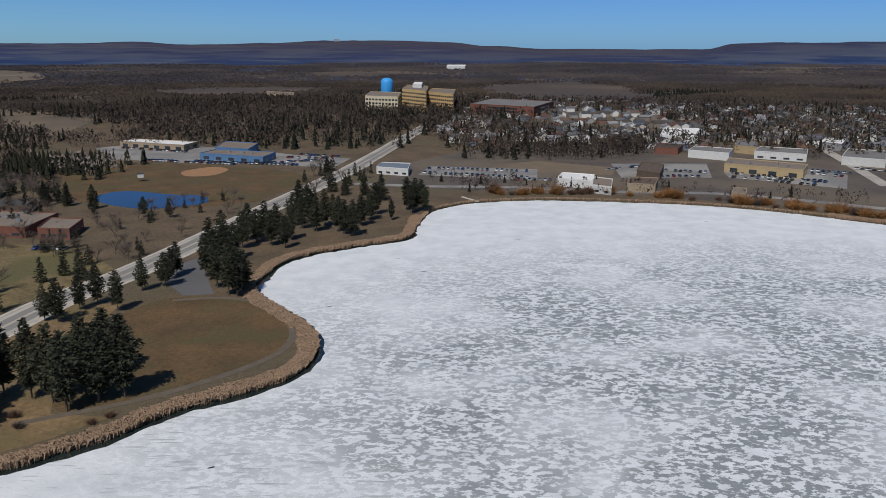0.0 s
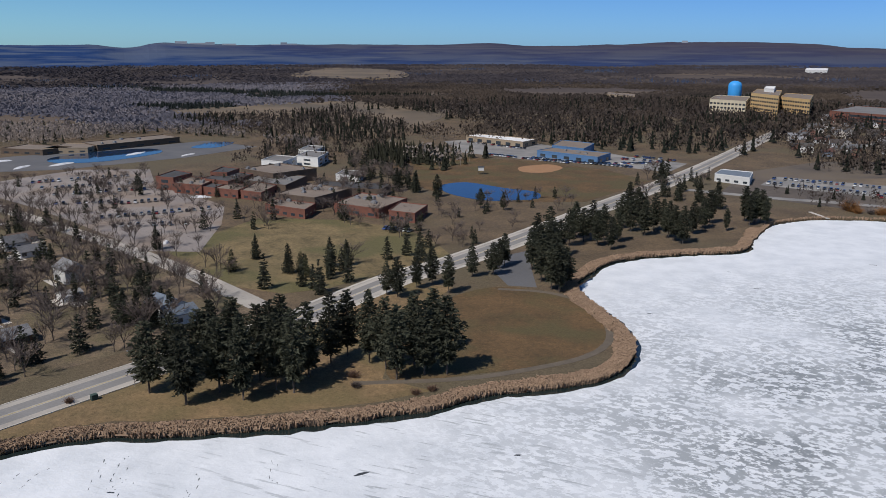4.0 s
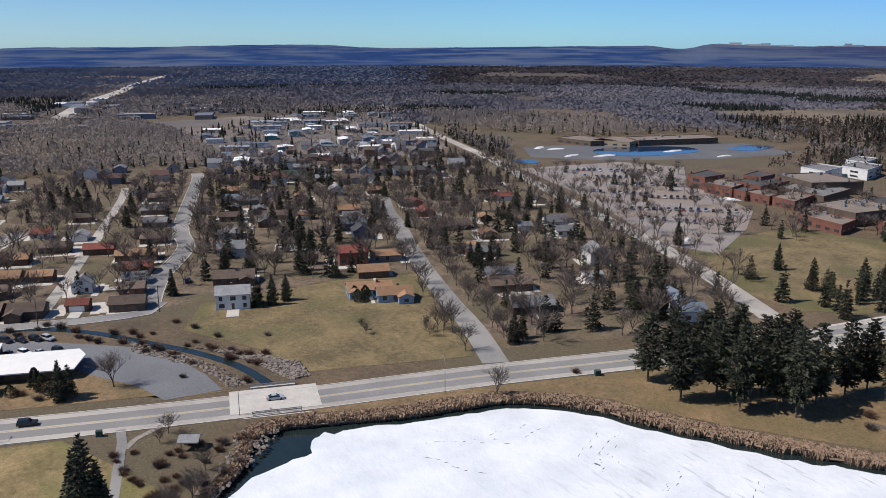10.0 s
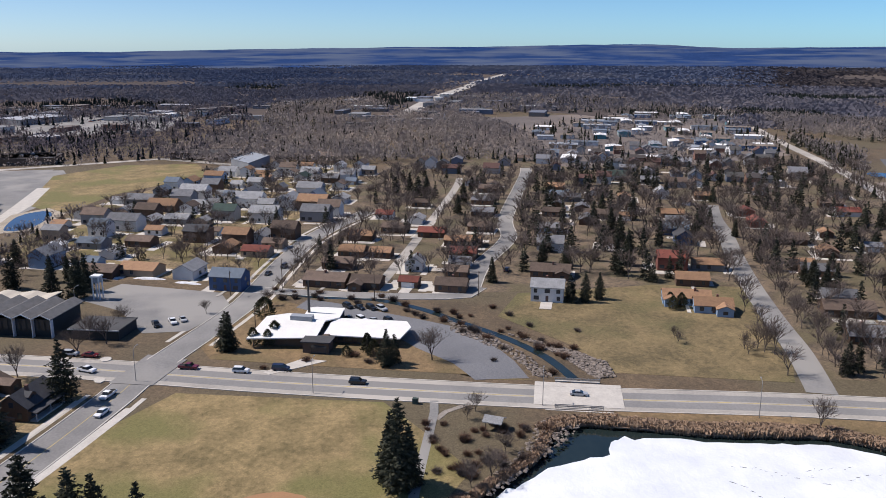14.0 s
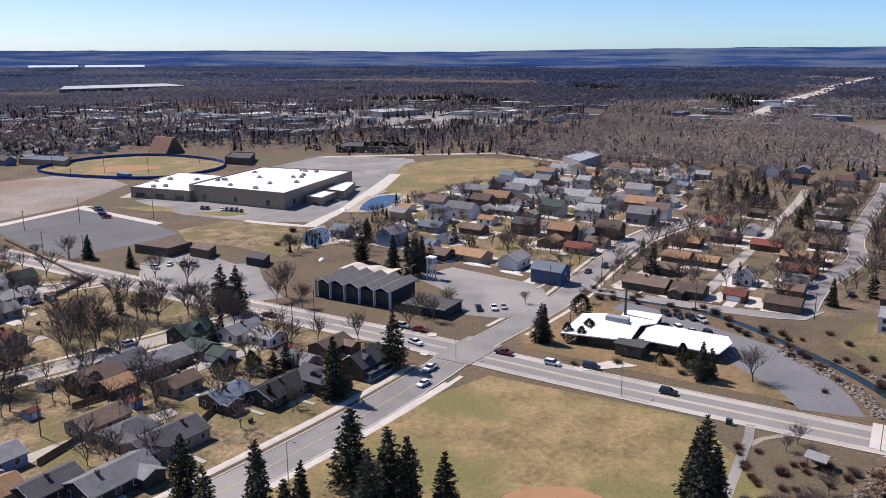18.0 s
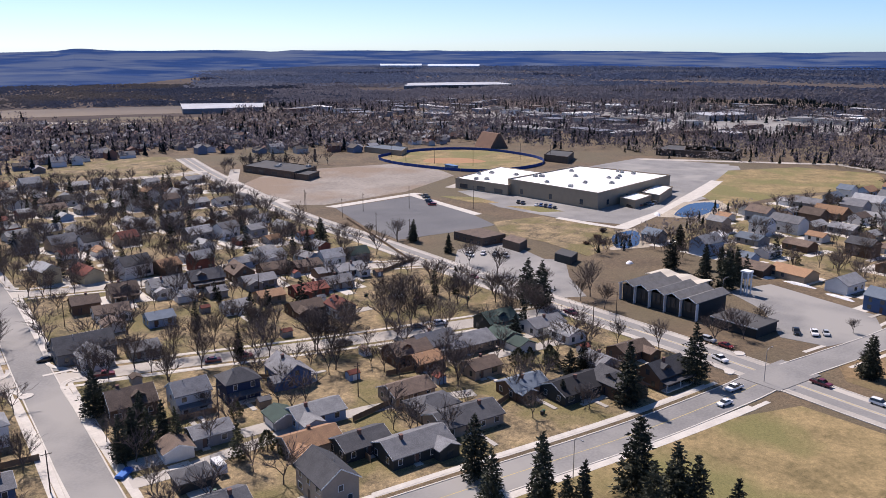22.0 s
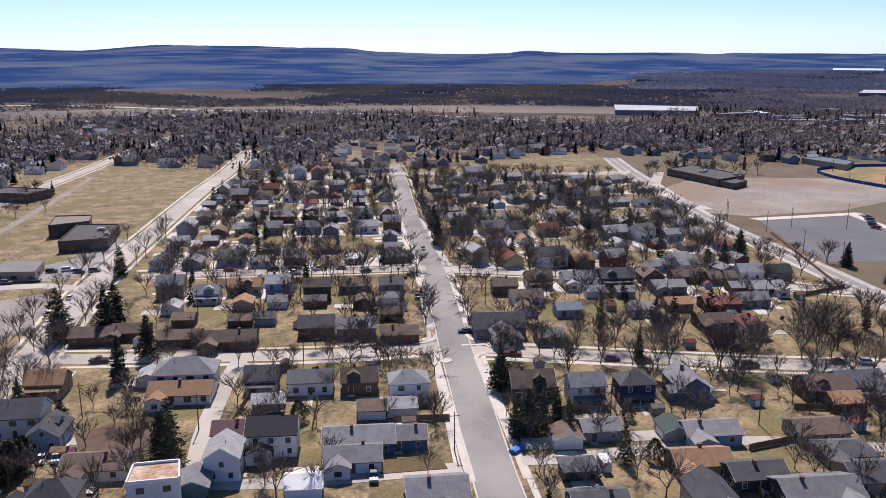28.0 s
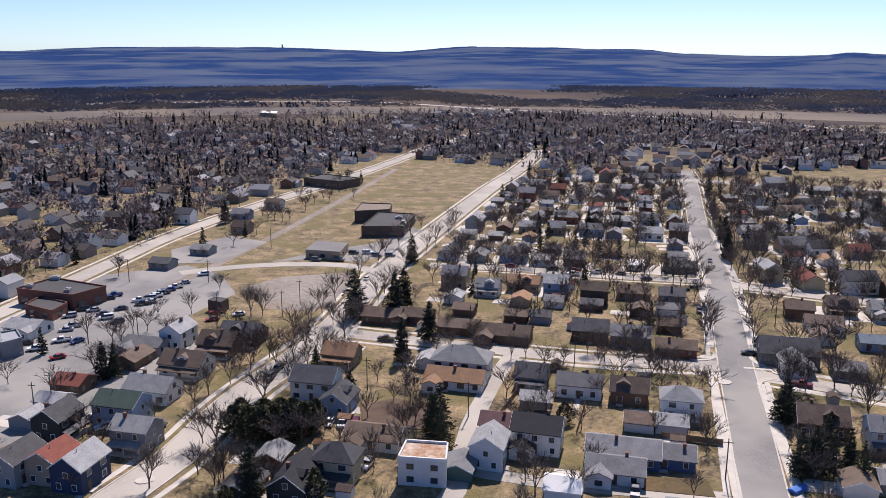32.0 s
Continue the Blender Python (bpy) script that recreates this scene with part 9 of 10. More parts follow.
def far_houses(label, poly, count, seed, ang=-19, gap=11):
    r = random.Random(seed)
    wg, rg, spots = Geo(), Geo(), []
    xs, ys = [p[0] for p in poly], [p[1] for p in poly]
    tries = 0
    while len(spots) < count and tries < count * 12:
        tries += 1
        # rows that follow the street grid
        u, v = r.uniform(-2000, 2000), 0
        x, y = r.uniform(min(xs), max(xs)), r.uniform(min(ys), max(ys))
        if not inside(x, y, poly) or any(abs(x - a) + abs(y - b) < gap * 1.3 for a, b in spots[-400:]) or road_gap(x, y) < 7 or house_gap(x, y) < 7:
            continue
        spots.append((x, y))
        L, W, h = r.uniform(8, 13), r.uniform(7, 9), r.choice((2.8, 3.6, 4.2, 5.4))
        pt = r.uniform(0.45, 0.75)
        m = Matrix.Translation((x, y, 0)) @ Matrix.Rotation(radians(ang + r.choice((0, 90)) + r.uniform(-3, 3)), 4, "Z")
        k = len(wg.v)
        wg.along_x([(-W / 2, -0.3), (W / 2, -0.3), (W / 2, h), (0, h + W / 2 * pt), (-W / 2, h)], -L / 2, L / 2)
        wg.v[k:] = [tuple(m @ Vector(q)) for q in wg.v[k:]]
        q = gable_roof(L, W, h, pt, 0.4)
        k = len(rg.v)
        rg.add(q.v, q.f)
        rg.v[k:] = [tuple(m @ Vector(z)) for z in rg.v[k:]]
    ob = thing("far_houses", label, "houses", kind="stuff")
    part("shells", wg, FAR_WALL, ob)
    part("roofs", rg, FAR_ROOF, ob)
    return spots


FAR_SPOTS = far_houses("many small houses beyond the grid under bare trees", [(-226, -565), (-95, -610), (-20, -720), (60, -900), (-100, -1180), (-420, -1000), (-560, -820), (-420, -600)], 520, 31)
FAR_SPOTS += far_houses("many pale houses west of the dusty street", [(130, -300), (75, -480), (0, -680), (-40, -760), (100, -1000), (420, -900), (520, -560), (330, -280), (200, -230)], 520, 32)
FAR_SPOTS += far_houses("many houses around the commercial strip", [(-420, -600), (-560, -820), (-760, -760), (-820, -480), (-640, -440), (-520, -480)], 240, 33)
FAR_SPOTS += far_houses("many white houses of the lakeside downtown", [(20, 720), (-30, 900), (40, 1330), (460, 1280), (800, 900), (600, 690), (420, 700), (330, 760), (180, 770)], 560, 34, ang=10, gap=10)
FAR_SPOTS += far_houses("houses along the far avenue", [(-620, 60), (-720, 330), (-640, 380), (-460, 320), (-540, 120)], 60, 35)

# ---- workshops and big roofs far off ----
for _ in range(210):
    x, y = fr.uniform(-1080, -560), fr.uniform(190, 520)
    if not inside(x, y, [(-620, 190), (-860, 220), (-1080, 420), (-960, 520), (-800, 450), (-640, 400)]) or house_gap(x, y) < 7 or road_gap(x, y) < 10:
        continue
    c = fr.choice(("white", "metal", "blue", "teal", "tan", "metal"))
    shed_row(f"low {dict(metal='grey').get(c, c)} metal workshop", x, y, fr.choice((71, -19)) + fr.uniform(-3, 3), fr.uniform(14, 30), fr.uniform(9, 14), fr.uniform(3.2, 4.6), c, fr.choice(("white", "metal", "blue", "tan", "white")))
    HOUSE_SPOTS.append((x, y, 13))


def far_blocks(label, poly, count, seed):
    """Wide flat-roofed shops and stores of a far commercial strip."""
    r = random.Random(seed)
    wg, rg = Geo(), Geo()
    xs, ys = [p[0] for p in poly], [p[1] for p in poly]
    n = 0
    while n < count:
        x, y = r.uniform(min(xs), max(xs)), r.uniform(min(ys), max(ys))
        if not inside(x, y, poly):
            continue
        n += 1
        L, W, h = r.uniform(12, 46), r.uniform(10, 24), r.uniform(3.5, 6.5)
        m = Matrix.Translation((x, y, 0)) @ Matrix.Rotation(radians(-19 + r.choice((0, 90))), 4, "Z")
        wg.box(-L / 2, L / 2, -W / 2, W / 2, -0.3, h, m)
        rg.box(-L / 2 - 0.2, L / 2 + 0.2, -W / 2 - 0.2, W / 2 + 0.2, h, h + 0.4, m)
    ob = thing("far_shops", label, "buildings", kind="stuff")
    part("shells", wg, FAR_WALL, ob)
    part("roofs", rg, palette(label[:20], [(0.62, 0.62, 0.6), (0.22, 0.22, 0.22), (0.14, 0.15, 0.18), (0.1, 0.1, 0.1), (0.34, 0.34, 0.35), (0.17, 0.14, 0.12), (0.12, 0.11, 0.11)]), ob)


far_blocks("flat-roofed stores of a far commercial strip", [(-760, -420), (-900, -100), (-1250, -60), (-1300, -420), (-1100, -800), (-850, -900), (-700, -700)], 110, 41)
far_blocks("far shops and sheds north of the woods", [(-900, 60), (-1300, -40), (-1500, 260), (-1150, 420), (-1000, 200)], 45, 42)
far_blocks("far downtown shops by the lake", [(190, 705), (190, 740), (320, 810), (620, 780), (640, 600), (420, 540), (370, 600), (380, 700), (300, 760)], 46, 43)
area("far_asphalt", "far grey car parks", [(-800, -400), (-930, -160), (-1180, -160), (-1220, -420), (-1050, -700), (-880, -720)], ASPHALT, 0.02, "car park")
for label, pts in (("wide far store with a white roof", [(-699, -933), (-792, -876), (-855, -946), (-770, -1032)]), ("huge far store with a white roof", [(-1400, -1116), (-1600, -960), (-1690, -1070), (-1520, -1200)]),
                   ("far white-roofed store", [(-1010, -330), (-1070, -290), (-1100, -330), (-1040, -372)])):
    building("far_store", label, pts, 6.5, "grey", "pale")

# ---- boulevard and yard trees ----
tr = random.Random(77)


YARD_BARK, YARD_TWIG = Geo(), Geo()
JOINED = [bare_tree_geos(s, 12, wd, 230, 4, 3.0) for s, wd in ((31, 0.68), (32, 0.8), (33, 0.58), (34, 0.72))]


JOINED_FIR = [spruce_geos(s, 11, wd, 0.1, 2.2) for s, wd in ((41, 0.24), (42, 0.28), (43, 0.2))]
YARD_NEEDLES = Geo()


def joined_tree(x, y, h, fir=False):
    """A tree that goes into the one mesh of the yard trees."""
    m = Matrix.LocRotScale((x, y, 0), Euler((0, 0, tr.random() * 6.28)), (h / 11 * tr.uniform(0.85, 1.15), h / 11 * tr.uniform(0.85, 1.15), h / 11))
    for src, dst in zip(tr.choice(JOINED_FIR if fir else JOINED), (YARD_BARK, YARD_NEEDLES if fir else YARD_TWIG)):
        dst.add((np.array(src.v) @ np.array(m.to_3x3()).T + np.array(m.translation)).tolist(), src.f)
    TREE_SPOTS.append((x, y))


def bare_one(x, y, h):
    return tree("bare", x, y, h)


def boulevard(pts, spacing=11, off=6.5, skip=0.25, lo=8, hi=12, sides=(1, -1), mix=0.0, joined=False):
    ln = smooth_line(pts, 1.5)
    for s in sides:
        side = offset_line(ln, s * off)
        i = tr.uniform(0, spacing) / 1.5
        while i < len(side) - 1:
            x, y = side[int(i)]
            if tr.random() > skip and house_gap(x, y) > 1.0:
                (joined_tree if joined else bare_one)(x + tr.uniform(-0.8, 0.8), y + tr.uniform(-0.8, 0.8), tr.uniform(lo, hi))
            i += spacing * tr.uniform(0.7, 1.4) / 1.5


boulevard([(-118, -202), (-160, -174), (-187, -157), (-215, -141), (-240, -127)], 10, 6.0, 0.2, 10, 13.5)
boulevard([(-95, -215), (-60, -224), (-35, -234), (-8, -245)], 10, 6.0, 0.25, 6, 9)
boulevard([(-146, -293), (-186, -266), (-222, -243), (-255, -212)], 9, 6, 0.25, 8, 11)
boulevard([(-132, -302), (-94, -313), (-60, -326), (-32, -334)], 5.5, 6, 0.1, 9, 11.5, joined=True)
boulevard([(-112, -226), (-138, -297), (-171, -400), (-216, -526)], 13, 7.2, 0.35, 8, 12, joined=True)
boulevard([(41, -172), (33, -200), (12, -251), (-7, -322), (-39, -414)], 12, 7.4, 0.35, 8, 12, joined=True)
boulevard([(-286, -240), (-262, -165), (-246, -112)], 13, 10, 0.3, 9, 13, (1,))
boulevard([(-195, 137), (-245, 153), (-330, 183), (-405, 211)], 10, 7.5, 0.25, 8, 11, joined=True)
boulevard([(-210, 258), (-278, 284), (-348, 308), (-448, 343), (-565, 386)], 10, 8, 0.2, 8, 11, joined=True)
boulevard([(-310, 66), (-376, 92), (-425, 102), (-560, 146)], 13, 7.5, 0.35, 8, 10.5, joined=True)
boulevard([(-250, -38), (-289, -24), (-337, -14), (-388, -1)], 16, 9, 0.5, 5, 8)
for u in (180, 270, 360):
    boulevard([grid_point(u, -150), grid_point(u, -75), grid_point(u, -8)], 9, 6, 0.3, 8, 11, joined=True)
    boulevard([grid_point(u, 10), grid_point(u, 50), grid_point(u, 100)], 9, 6, 0.3, 8, 11, joined=True)


POOLS = [[(-365, -158), (-381, -153), (-352, -140), (-342, -146)], [(-429, -152), (-465, -157), (-479, -148), (-467, -140), (-433, -141)]]


def yard_trees(poly, count, conifers=0.2, lo=6, hi=12, clear=1.5, joined=True):
    xs, ys = [p[0] for p in poly], [p[1] for p in poly]
    n = tries = 0
    while n < count and tries < count * 15:
        tries += 1
        x, y = tr.uniform(min(xs), max(xs)), tr.uniform(min(ys), max(ys))
        if not inside(x, y, poly) or house_gap(x, y) < clear - 3 or any(inside(x, y, p) for p in POOLS) or road_gap(x, y) < 2.5 or any(math.hypot(x - a, y - b) < 3 for a, b in TREE_SPOTS):
            continue
        k = tr.random()
        if joined and (k >= conifers or math.hypot(x, y) > 250):
            joined_tree(x, y, tr.uniform(lo, hi), k < conifers)
        else:
            tree("spruce" if k < conifers * 0.7 else "cedar" if k < conifers else "bare", x, y, tr.uniform(lo, hi) * (0.6 if conifers * 0.7 < k < conifers else 1))
        n += 1


yard_trees([(-80, -118), (-205, -68), (-240, -125), (-110, -205)], 80, 0.12, 6, 10)
yard_trees([(-84, -140), (-106, -205), (15, -240), (45, -165), (20, -140)], 55, 0.1, 6, 10)
yard_trees([(-112, -220), (-245, -130), (-275, -200), (-142, -292)], 75, 0.1, 6, 11)
yard_trees([(-110, -218), (-132, -296), (-35, -330), (5, -255)], 50, 0.1, 6, 10)
yard_trees([(-145, -305), (-275, -205), (-340, -420), (-235, -560)], 320, 0.14, 7, 12)
yard_trees([(-35, -340), (-132, -306), (-220, -540), (-115, -590)], 190, 0.14, 7, 11)
yard_trees([(-300, 75), (-290, 160), (-225, 255), (-430, 330), (-600, 370), (-600, 160)], 520, 0.36, 8, 13)
yard_trees([(-310, -10), (-300, 55), (-560, 140), (-600, 60), (-400, -5)], 190, 0.12, 7, 11)
yard_trees([(-330, -60), (-310, -20), (-440, 15), (-640, 40), (-640, -60), (-480, -120), (-370, -150), (-320, -110)], 240, 0.12, 6, 10)
yard_trees([(60, -150), (45, -180), (25, -250), (50, -300), (110, -240), (100, -160)], 30, 0.1, 6, 10)
yard_trees([(-270, 290), (-240, 300), (-400, 400), (-420, 350)], 30, 0.1, 6, 9)
yard_trees([(-190, 145), (-175, 235), (-240, 260), (-260, 170)], 60, 0.4, 8, 13)
yard_trees([(-262, 300), (-300, 384), (-230, 400), (-180, 380), (-150, 360), (-170, 345), (-220, 370)], 34, 0.3, 7, 12)
yard_trees([(-490, 380), (-480, 455), (-440, 475), (-384, 420), (-300, 380), (-270, 330), (-330, 318), (-400, 345)], 55, 0.06, 6, 9)
yard_trees([(-405, 372), (-330, 405), (-280, 400), (-300, 460), (-420, 430)], 60, 0.3, 7, 11)
yard_trees([(-185, 250), (-150, 255), (-122, 330), (-150, 345), (-175, 300)], 16, 0.8, 9, 14)
yard_trees([(-270, 420), (-215, 400), (-205, 450), (-230, 500), (-290, 520)], 40, 0.4, 8, 12)
yard_trees([(-100, 470), (-60, 480), (-50, 600), (-90, 600)], 24, 0.5, 8, 13)
yard_trees([(-290, 640), (-310, 560), (-230, 510), (-210, 480), (-225, 470), (-330, 560)], 40, 0.5, 8, 13)
yard_trees([(60, -346), (37, -414), (-14, -560), (20, -570), (75, -430), (95, -350)], 34, 0.12, 6, 10)
yard_trees([(140, -250), (120, -350), (70, -480), (110, -480), (190, -330)], 60, 0.12, 7, 11)
yard_trees([(-350, -430), (-395, -485), (-440, -490), (-480, -440), (-440, -445), (-395, -470)], 26, 0.1, 7, 11)
yard_trees([(-205, 440), (-130, 420), (-100, 470), (-140, 500)], 22, 0.3, 5, 9)
yard_trees([(-160, 340), (-120, 350), (-110, 430), (-200, 420)], 22, 0.25, 5, 9)

ob = thing("yard_trees", "many leafless trees in yards and along far streets", "trees", kind="stuff")
part("limbs", YARD_BARK, BARK, ob)
part("twigs", YARD_TWIG, TWIGS, ob)
part("needles", YARD_NEEDLES, NEEDLES, ob)

# ---- woods: far trees without number ----
def canopy(name, c1, c2, c3, spread=0.2, big=0.004):
    """Fine bare crowns or needles that blend into a soft mass, with broad patches of another tone."""
    return mat(name, c1, c2, 0.008, 1.0, fine=0.04, spread=spread, how="island", spec=0.0, c3=c3, big=big, thin=0.3, up=0.85)


FAR_TWIG = canopy("far bare woods", (0.29, 0.255, 0.245), (0.205, 0.182, 0.18), (0.335, 0.285, 0.255), 0.2, 0.006)
FAR_FIR = canopy("far dark conifers", (0.038, 0.042, 0.030), (0.030, 0.034, 0.026), (0.045, 0.046, 0.034))
# distant forest: the blue of distance haze is mixed into both colours
DISTANT_TWIG = canopy("distant haze-tinted bare forest", (0.185, 0.225, 0.33), (0.13, 0.165, 0.265), (0.27, 0.285, 0.35), 0.1, 0.0022)
DISTANT_FIR = canopy("distant haze-tinted dark forest", (0.085, 0.11, 0.175), (0.07, 0.092, 0.155), (0.1, 0.122, 0.185), 0.1, 0.0022)
NORTH_TWIG = canopy("northern mixed forest", (0.1, 0.082, 0.072), (0.07, 0.059, 0.054), (0.125, 0.099, 0.08), 0.2, 0.005)
NORTH_FIR = canopy("northern spruce forest", (0.030, 0.034, 0.027), (0.024, 0.028, 0.023), (0.034, 0.036, 0.029))
# bluer copy of NORTH_TWIG, with some distance haze in the colour
NORTH_FAR = canopy("distant haze-tinted northern forest", (0.105, 0.094, 0.104), (0.075, 0.069, 0.08), (0.14, 0.12, 0.118), 0.1, 0.0025)
# town and western woods: a slight haze tint is painted into the colours
MID_TWIG = canopy("haze-greyed town woods", (0.138, 0.124, 0.145), (0.1, 0.093, 0.114), (0.165, 0.14, 0.142), 0.3, 0.004)
WEST_TWIG = canopy("haze-greyed western woods", (0.26, 0.25, 0.29), (0.175, 0.172, 0.21), (0.3, 0.276, 0.296), 0.14, 0.0035)
# the southern woods carry the painted blue of haze as well
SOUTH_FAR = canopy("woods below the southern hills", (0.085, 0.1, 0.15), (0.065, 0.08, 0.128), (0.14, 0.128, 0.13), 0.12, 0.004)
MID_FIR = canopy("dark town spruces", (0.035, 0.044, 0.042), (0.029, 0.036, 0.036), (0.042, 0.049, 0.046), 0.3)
HIGHWAY = [p for ln, wd in ROAD_LINES if wd in (16, 24) for p in ln[::4]]
CLEARINGS = [CEMETERY, HILLOCK, PIT, [(-670, -930), (-800, -850), (-880, -946), (-770, -1060)], [(-1380, -1116), (-1600, -930), (-1720, -1070), (-1520, -1230)]]


class Woods:
    """Ragged far trees gathered into two meshes, bare and evergreen."""

    def __init__(self, seed, mats=(FAR_TWIG, FAR_FIR)):
        self.r, self.bare, self.fir, self.mats = random.Random(seed), Geo(), Geo(), mats

    def bare_tree(self, x, y, h, w, n):
        r = self.r
        for _ in range(n):
            a, q = r.random() * 6.283, r.random() ** 0.5
            z = h * r.uniform(0.3, 1.0)
            rr = w * q * (1.1 - abs(z / h - 0.6))
            c = Vector((x + rr * math.cos(a), y + rr * math.sin(a), z))
            s = w * r.uniform(0.2, 0.46)
            d = Vector((r.gauss(0, 1), r.gauss(0, 1), 0)).normalized()
            self.bare.tri(c - d * s * 0.6 - Vector((0, 0, s * 0.55)), c + d * s * 0.6 - Vector((0, 0, s * 0.4)), c + Vector((r.gauss(0, 0.4) * s, r.gauss(0, 0.4) * s, s * 0.7)))
        self.bare.tri((x - h * 0.01, y, -0.2), (x + h * 0.01, y, -0.2), (x, y, h * 0.6))

    def fir_tree(self, x, y, h, w):
        r = self.r
        for k in range(3):
            z0, z1, q = h * (0.06 + 0.27 * k), h * (0.48 + 0.26 * k), w * (1 - 0.28 * k)
            n, a0 = 5, r.random() * 6
            ring = [(x + q * r.uniform(0.7, 1.1) * math.cos(a0 + i * 6.283 / n), y + q * r.uniform(0.7, 1.1) * math.sin(a0 + i * 6.283 / n), z0 + r.uniform(-0.05, 0.05) * h) for i in range(n)]
            self.fir.add(ring + [(x, y, z1)], [(i, (i + 1) % n, n) for i in range(n)])

    def fill(self, poly, count, firs=0.15, lo=7, hi=12, n=9, patch=0.006, keep=2.0):
        r = self.r
        xs, ys = [p[0] for p in poly], [p[1] for p in poly]
        made = tries = 0
        while made < count and tries < count * 8:
            tries += 1
            x, y = r.uniform(min(xs), max(xs)), r.uniform(min(ys), max(ys))
            if not inside(x, y, poly):
                continue
            if math.hypot(x, y) < 900 and road_gap(x, y) < keep:
                continue
            f = noise.noise((x * patch, y * patch, 9))
            if f > 0.42:
                continue
            h = r.uniform(lo, hi)
            if r.random() < firs * (1 + 2.2 * noise.noise((x * patch * 1.7, y * patch * 1.7, 2))):
                self.fir_tree(x, y, h * 1.05, h * 0.25)
            else:
                self.bare_tree(x, y, h, h * 0.36, n)
            made += 1

    def sector(self, a0, a1, r0, r1, count, firs=0.15, wide=16, h=9, n=26):
        """Clumps of forest between two headings and two distances."""
        r = self.r
        for _ in range(count):
            a, d = radians(r.uniform(a0, a1)), math.sqrt(r.uniform(r0 * r0, r1 * r1))
            x, y = -d * math.sin(a), d * math.cos(a)
            f = noise.noise((x * 0.0022, y * 0.0022, 5))
            if f > 0.33 or any(abs(x - p[0]) + abs(y - p[1]) < 38 for p in HIGHWAY) or any(inside(x, y, p) for p in CLEARINGS):
                continue
            s = wide * r.uniform(0.6, 1.3) * (0.7 + d / 4000)
            if noise.noise((x * 0.0042, y * 0.0042, 8)) > 0.5 - 2.2 * firs + 0.12 * r.random():
                for _k in range(6):
                    hh = h * r.uniform(0.6, 0.95)
                    self.fir_tree(x + r.gauss(0, s * 0.5), y + r.gauss(0, s * 0.5), hh, hh * 0.26)
            else:
                for _k in range(n):
                    c = Vector((x + r.gauss(0, s * 0.7), y + r.gauss(0, s * 0.7), h * r.uniform(0.0, 0.62)))
                    q, t = s * r.uniform(0.09, 0.2), r.uniform(-0.6, 0.6)
                    e = Vector((math.cos(a + t), math.sin(a + t), 0)) * q
                    self.bare.tri(c - e, c + e, c + e * r.uniform(-0.5, 0.5) + Vector((0, 0, h * r.uniform(0.2, 0.36))))

    def done(self, label):
        ob = thing("woods", label, "trees", kind="stuff")
        part("bare_crowns", self.bare, self.mats[0], ob)
        part("evergreen_crowns", self.fir, self.mats[1], ob)


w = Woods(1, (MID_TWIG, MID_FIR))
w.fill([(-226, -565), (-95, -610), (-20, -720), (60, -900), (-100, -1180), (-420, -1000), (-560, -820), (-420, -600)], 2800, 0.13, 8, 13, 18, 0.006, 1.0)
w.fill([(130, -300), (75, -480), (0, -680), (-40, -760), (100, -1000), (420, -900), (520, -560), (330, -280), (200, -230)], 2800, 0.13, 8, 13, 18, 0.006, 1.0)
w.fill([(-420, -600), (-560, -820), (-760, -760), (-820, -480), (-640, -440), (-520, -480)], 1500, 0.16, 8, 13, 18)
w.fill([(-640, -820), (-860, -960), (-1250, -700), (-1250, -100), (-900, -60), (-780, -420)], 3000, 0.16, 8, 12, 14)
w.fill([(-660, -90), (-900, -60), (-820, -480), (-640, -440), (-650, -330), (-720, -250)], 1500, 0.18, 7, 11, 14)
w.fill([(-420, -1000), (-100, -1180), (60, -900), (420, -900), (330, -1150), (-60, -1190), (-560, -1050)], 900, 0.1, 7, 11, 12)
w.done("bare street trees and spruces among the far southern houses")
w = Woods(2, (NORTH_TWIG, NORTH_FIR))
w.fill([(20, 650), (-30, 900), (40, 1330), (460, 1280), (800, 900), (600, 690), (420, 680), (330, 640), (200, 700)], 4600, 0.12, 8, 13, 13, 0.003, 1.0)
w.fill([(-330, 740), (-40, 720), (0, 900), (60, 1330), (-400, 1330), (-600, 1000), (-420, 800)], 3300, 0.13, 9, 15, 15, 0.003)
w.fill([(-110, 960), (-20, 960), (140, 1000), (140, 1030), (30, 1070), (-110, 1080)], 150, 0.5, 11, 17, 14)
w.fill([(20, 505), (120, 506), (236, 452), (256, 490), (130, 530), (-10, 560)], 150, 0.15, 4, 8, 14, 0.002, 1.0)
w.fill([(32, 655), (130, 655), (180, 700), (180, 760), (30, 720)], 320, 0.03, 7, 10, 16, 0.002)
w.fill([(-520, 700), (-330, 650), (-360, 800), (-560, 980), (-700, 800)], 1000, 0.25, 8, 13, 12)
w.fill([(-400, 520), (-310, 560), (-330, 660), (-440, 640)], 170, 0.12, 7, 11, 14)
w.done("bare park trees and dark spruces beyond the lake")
w = Woods(3)
w.fill([(-640, 60), (-900, 30), (-1100, 110), (-1050, 200), (-860, 215), (-620, 190)], 3000, 0.06, 6, 10, 13, 0.002)
w.fill([(-640, -70), (-700, -130), (-900, -60), (-900, 30), (-640, 60)], 2600, 0.05, 6, 10, 13, 0.002)
w.fill([(-440, 330), (-640, 410), (-760, 460), (-620, 450), (-520, 380)], 320, 0.2, 7, 10)
w.fill([(-620, 690), (-400, 660), (-380, 610), (-440, 650), (-560, 720), (-900, 640), (-1000, 560), (-800, 480), (-640, 560)], 2300, 0.06, 7, 11, 13, 0.002)
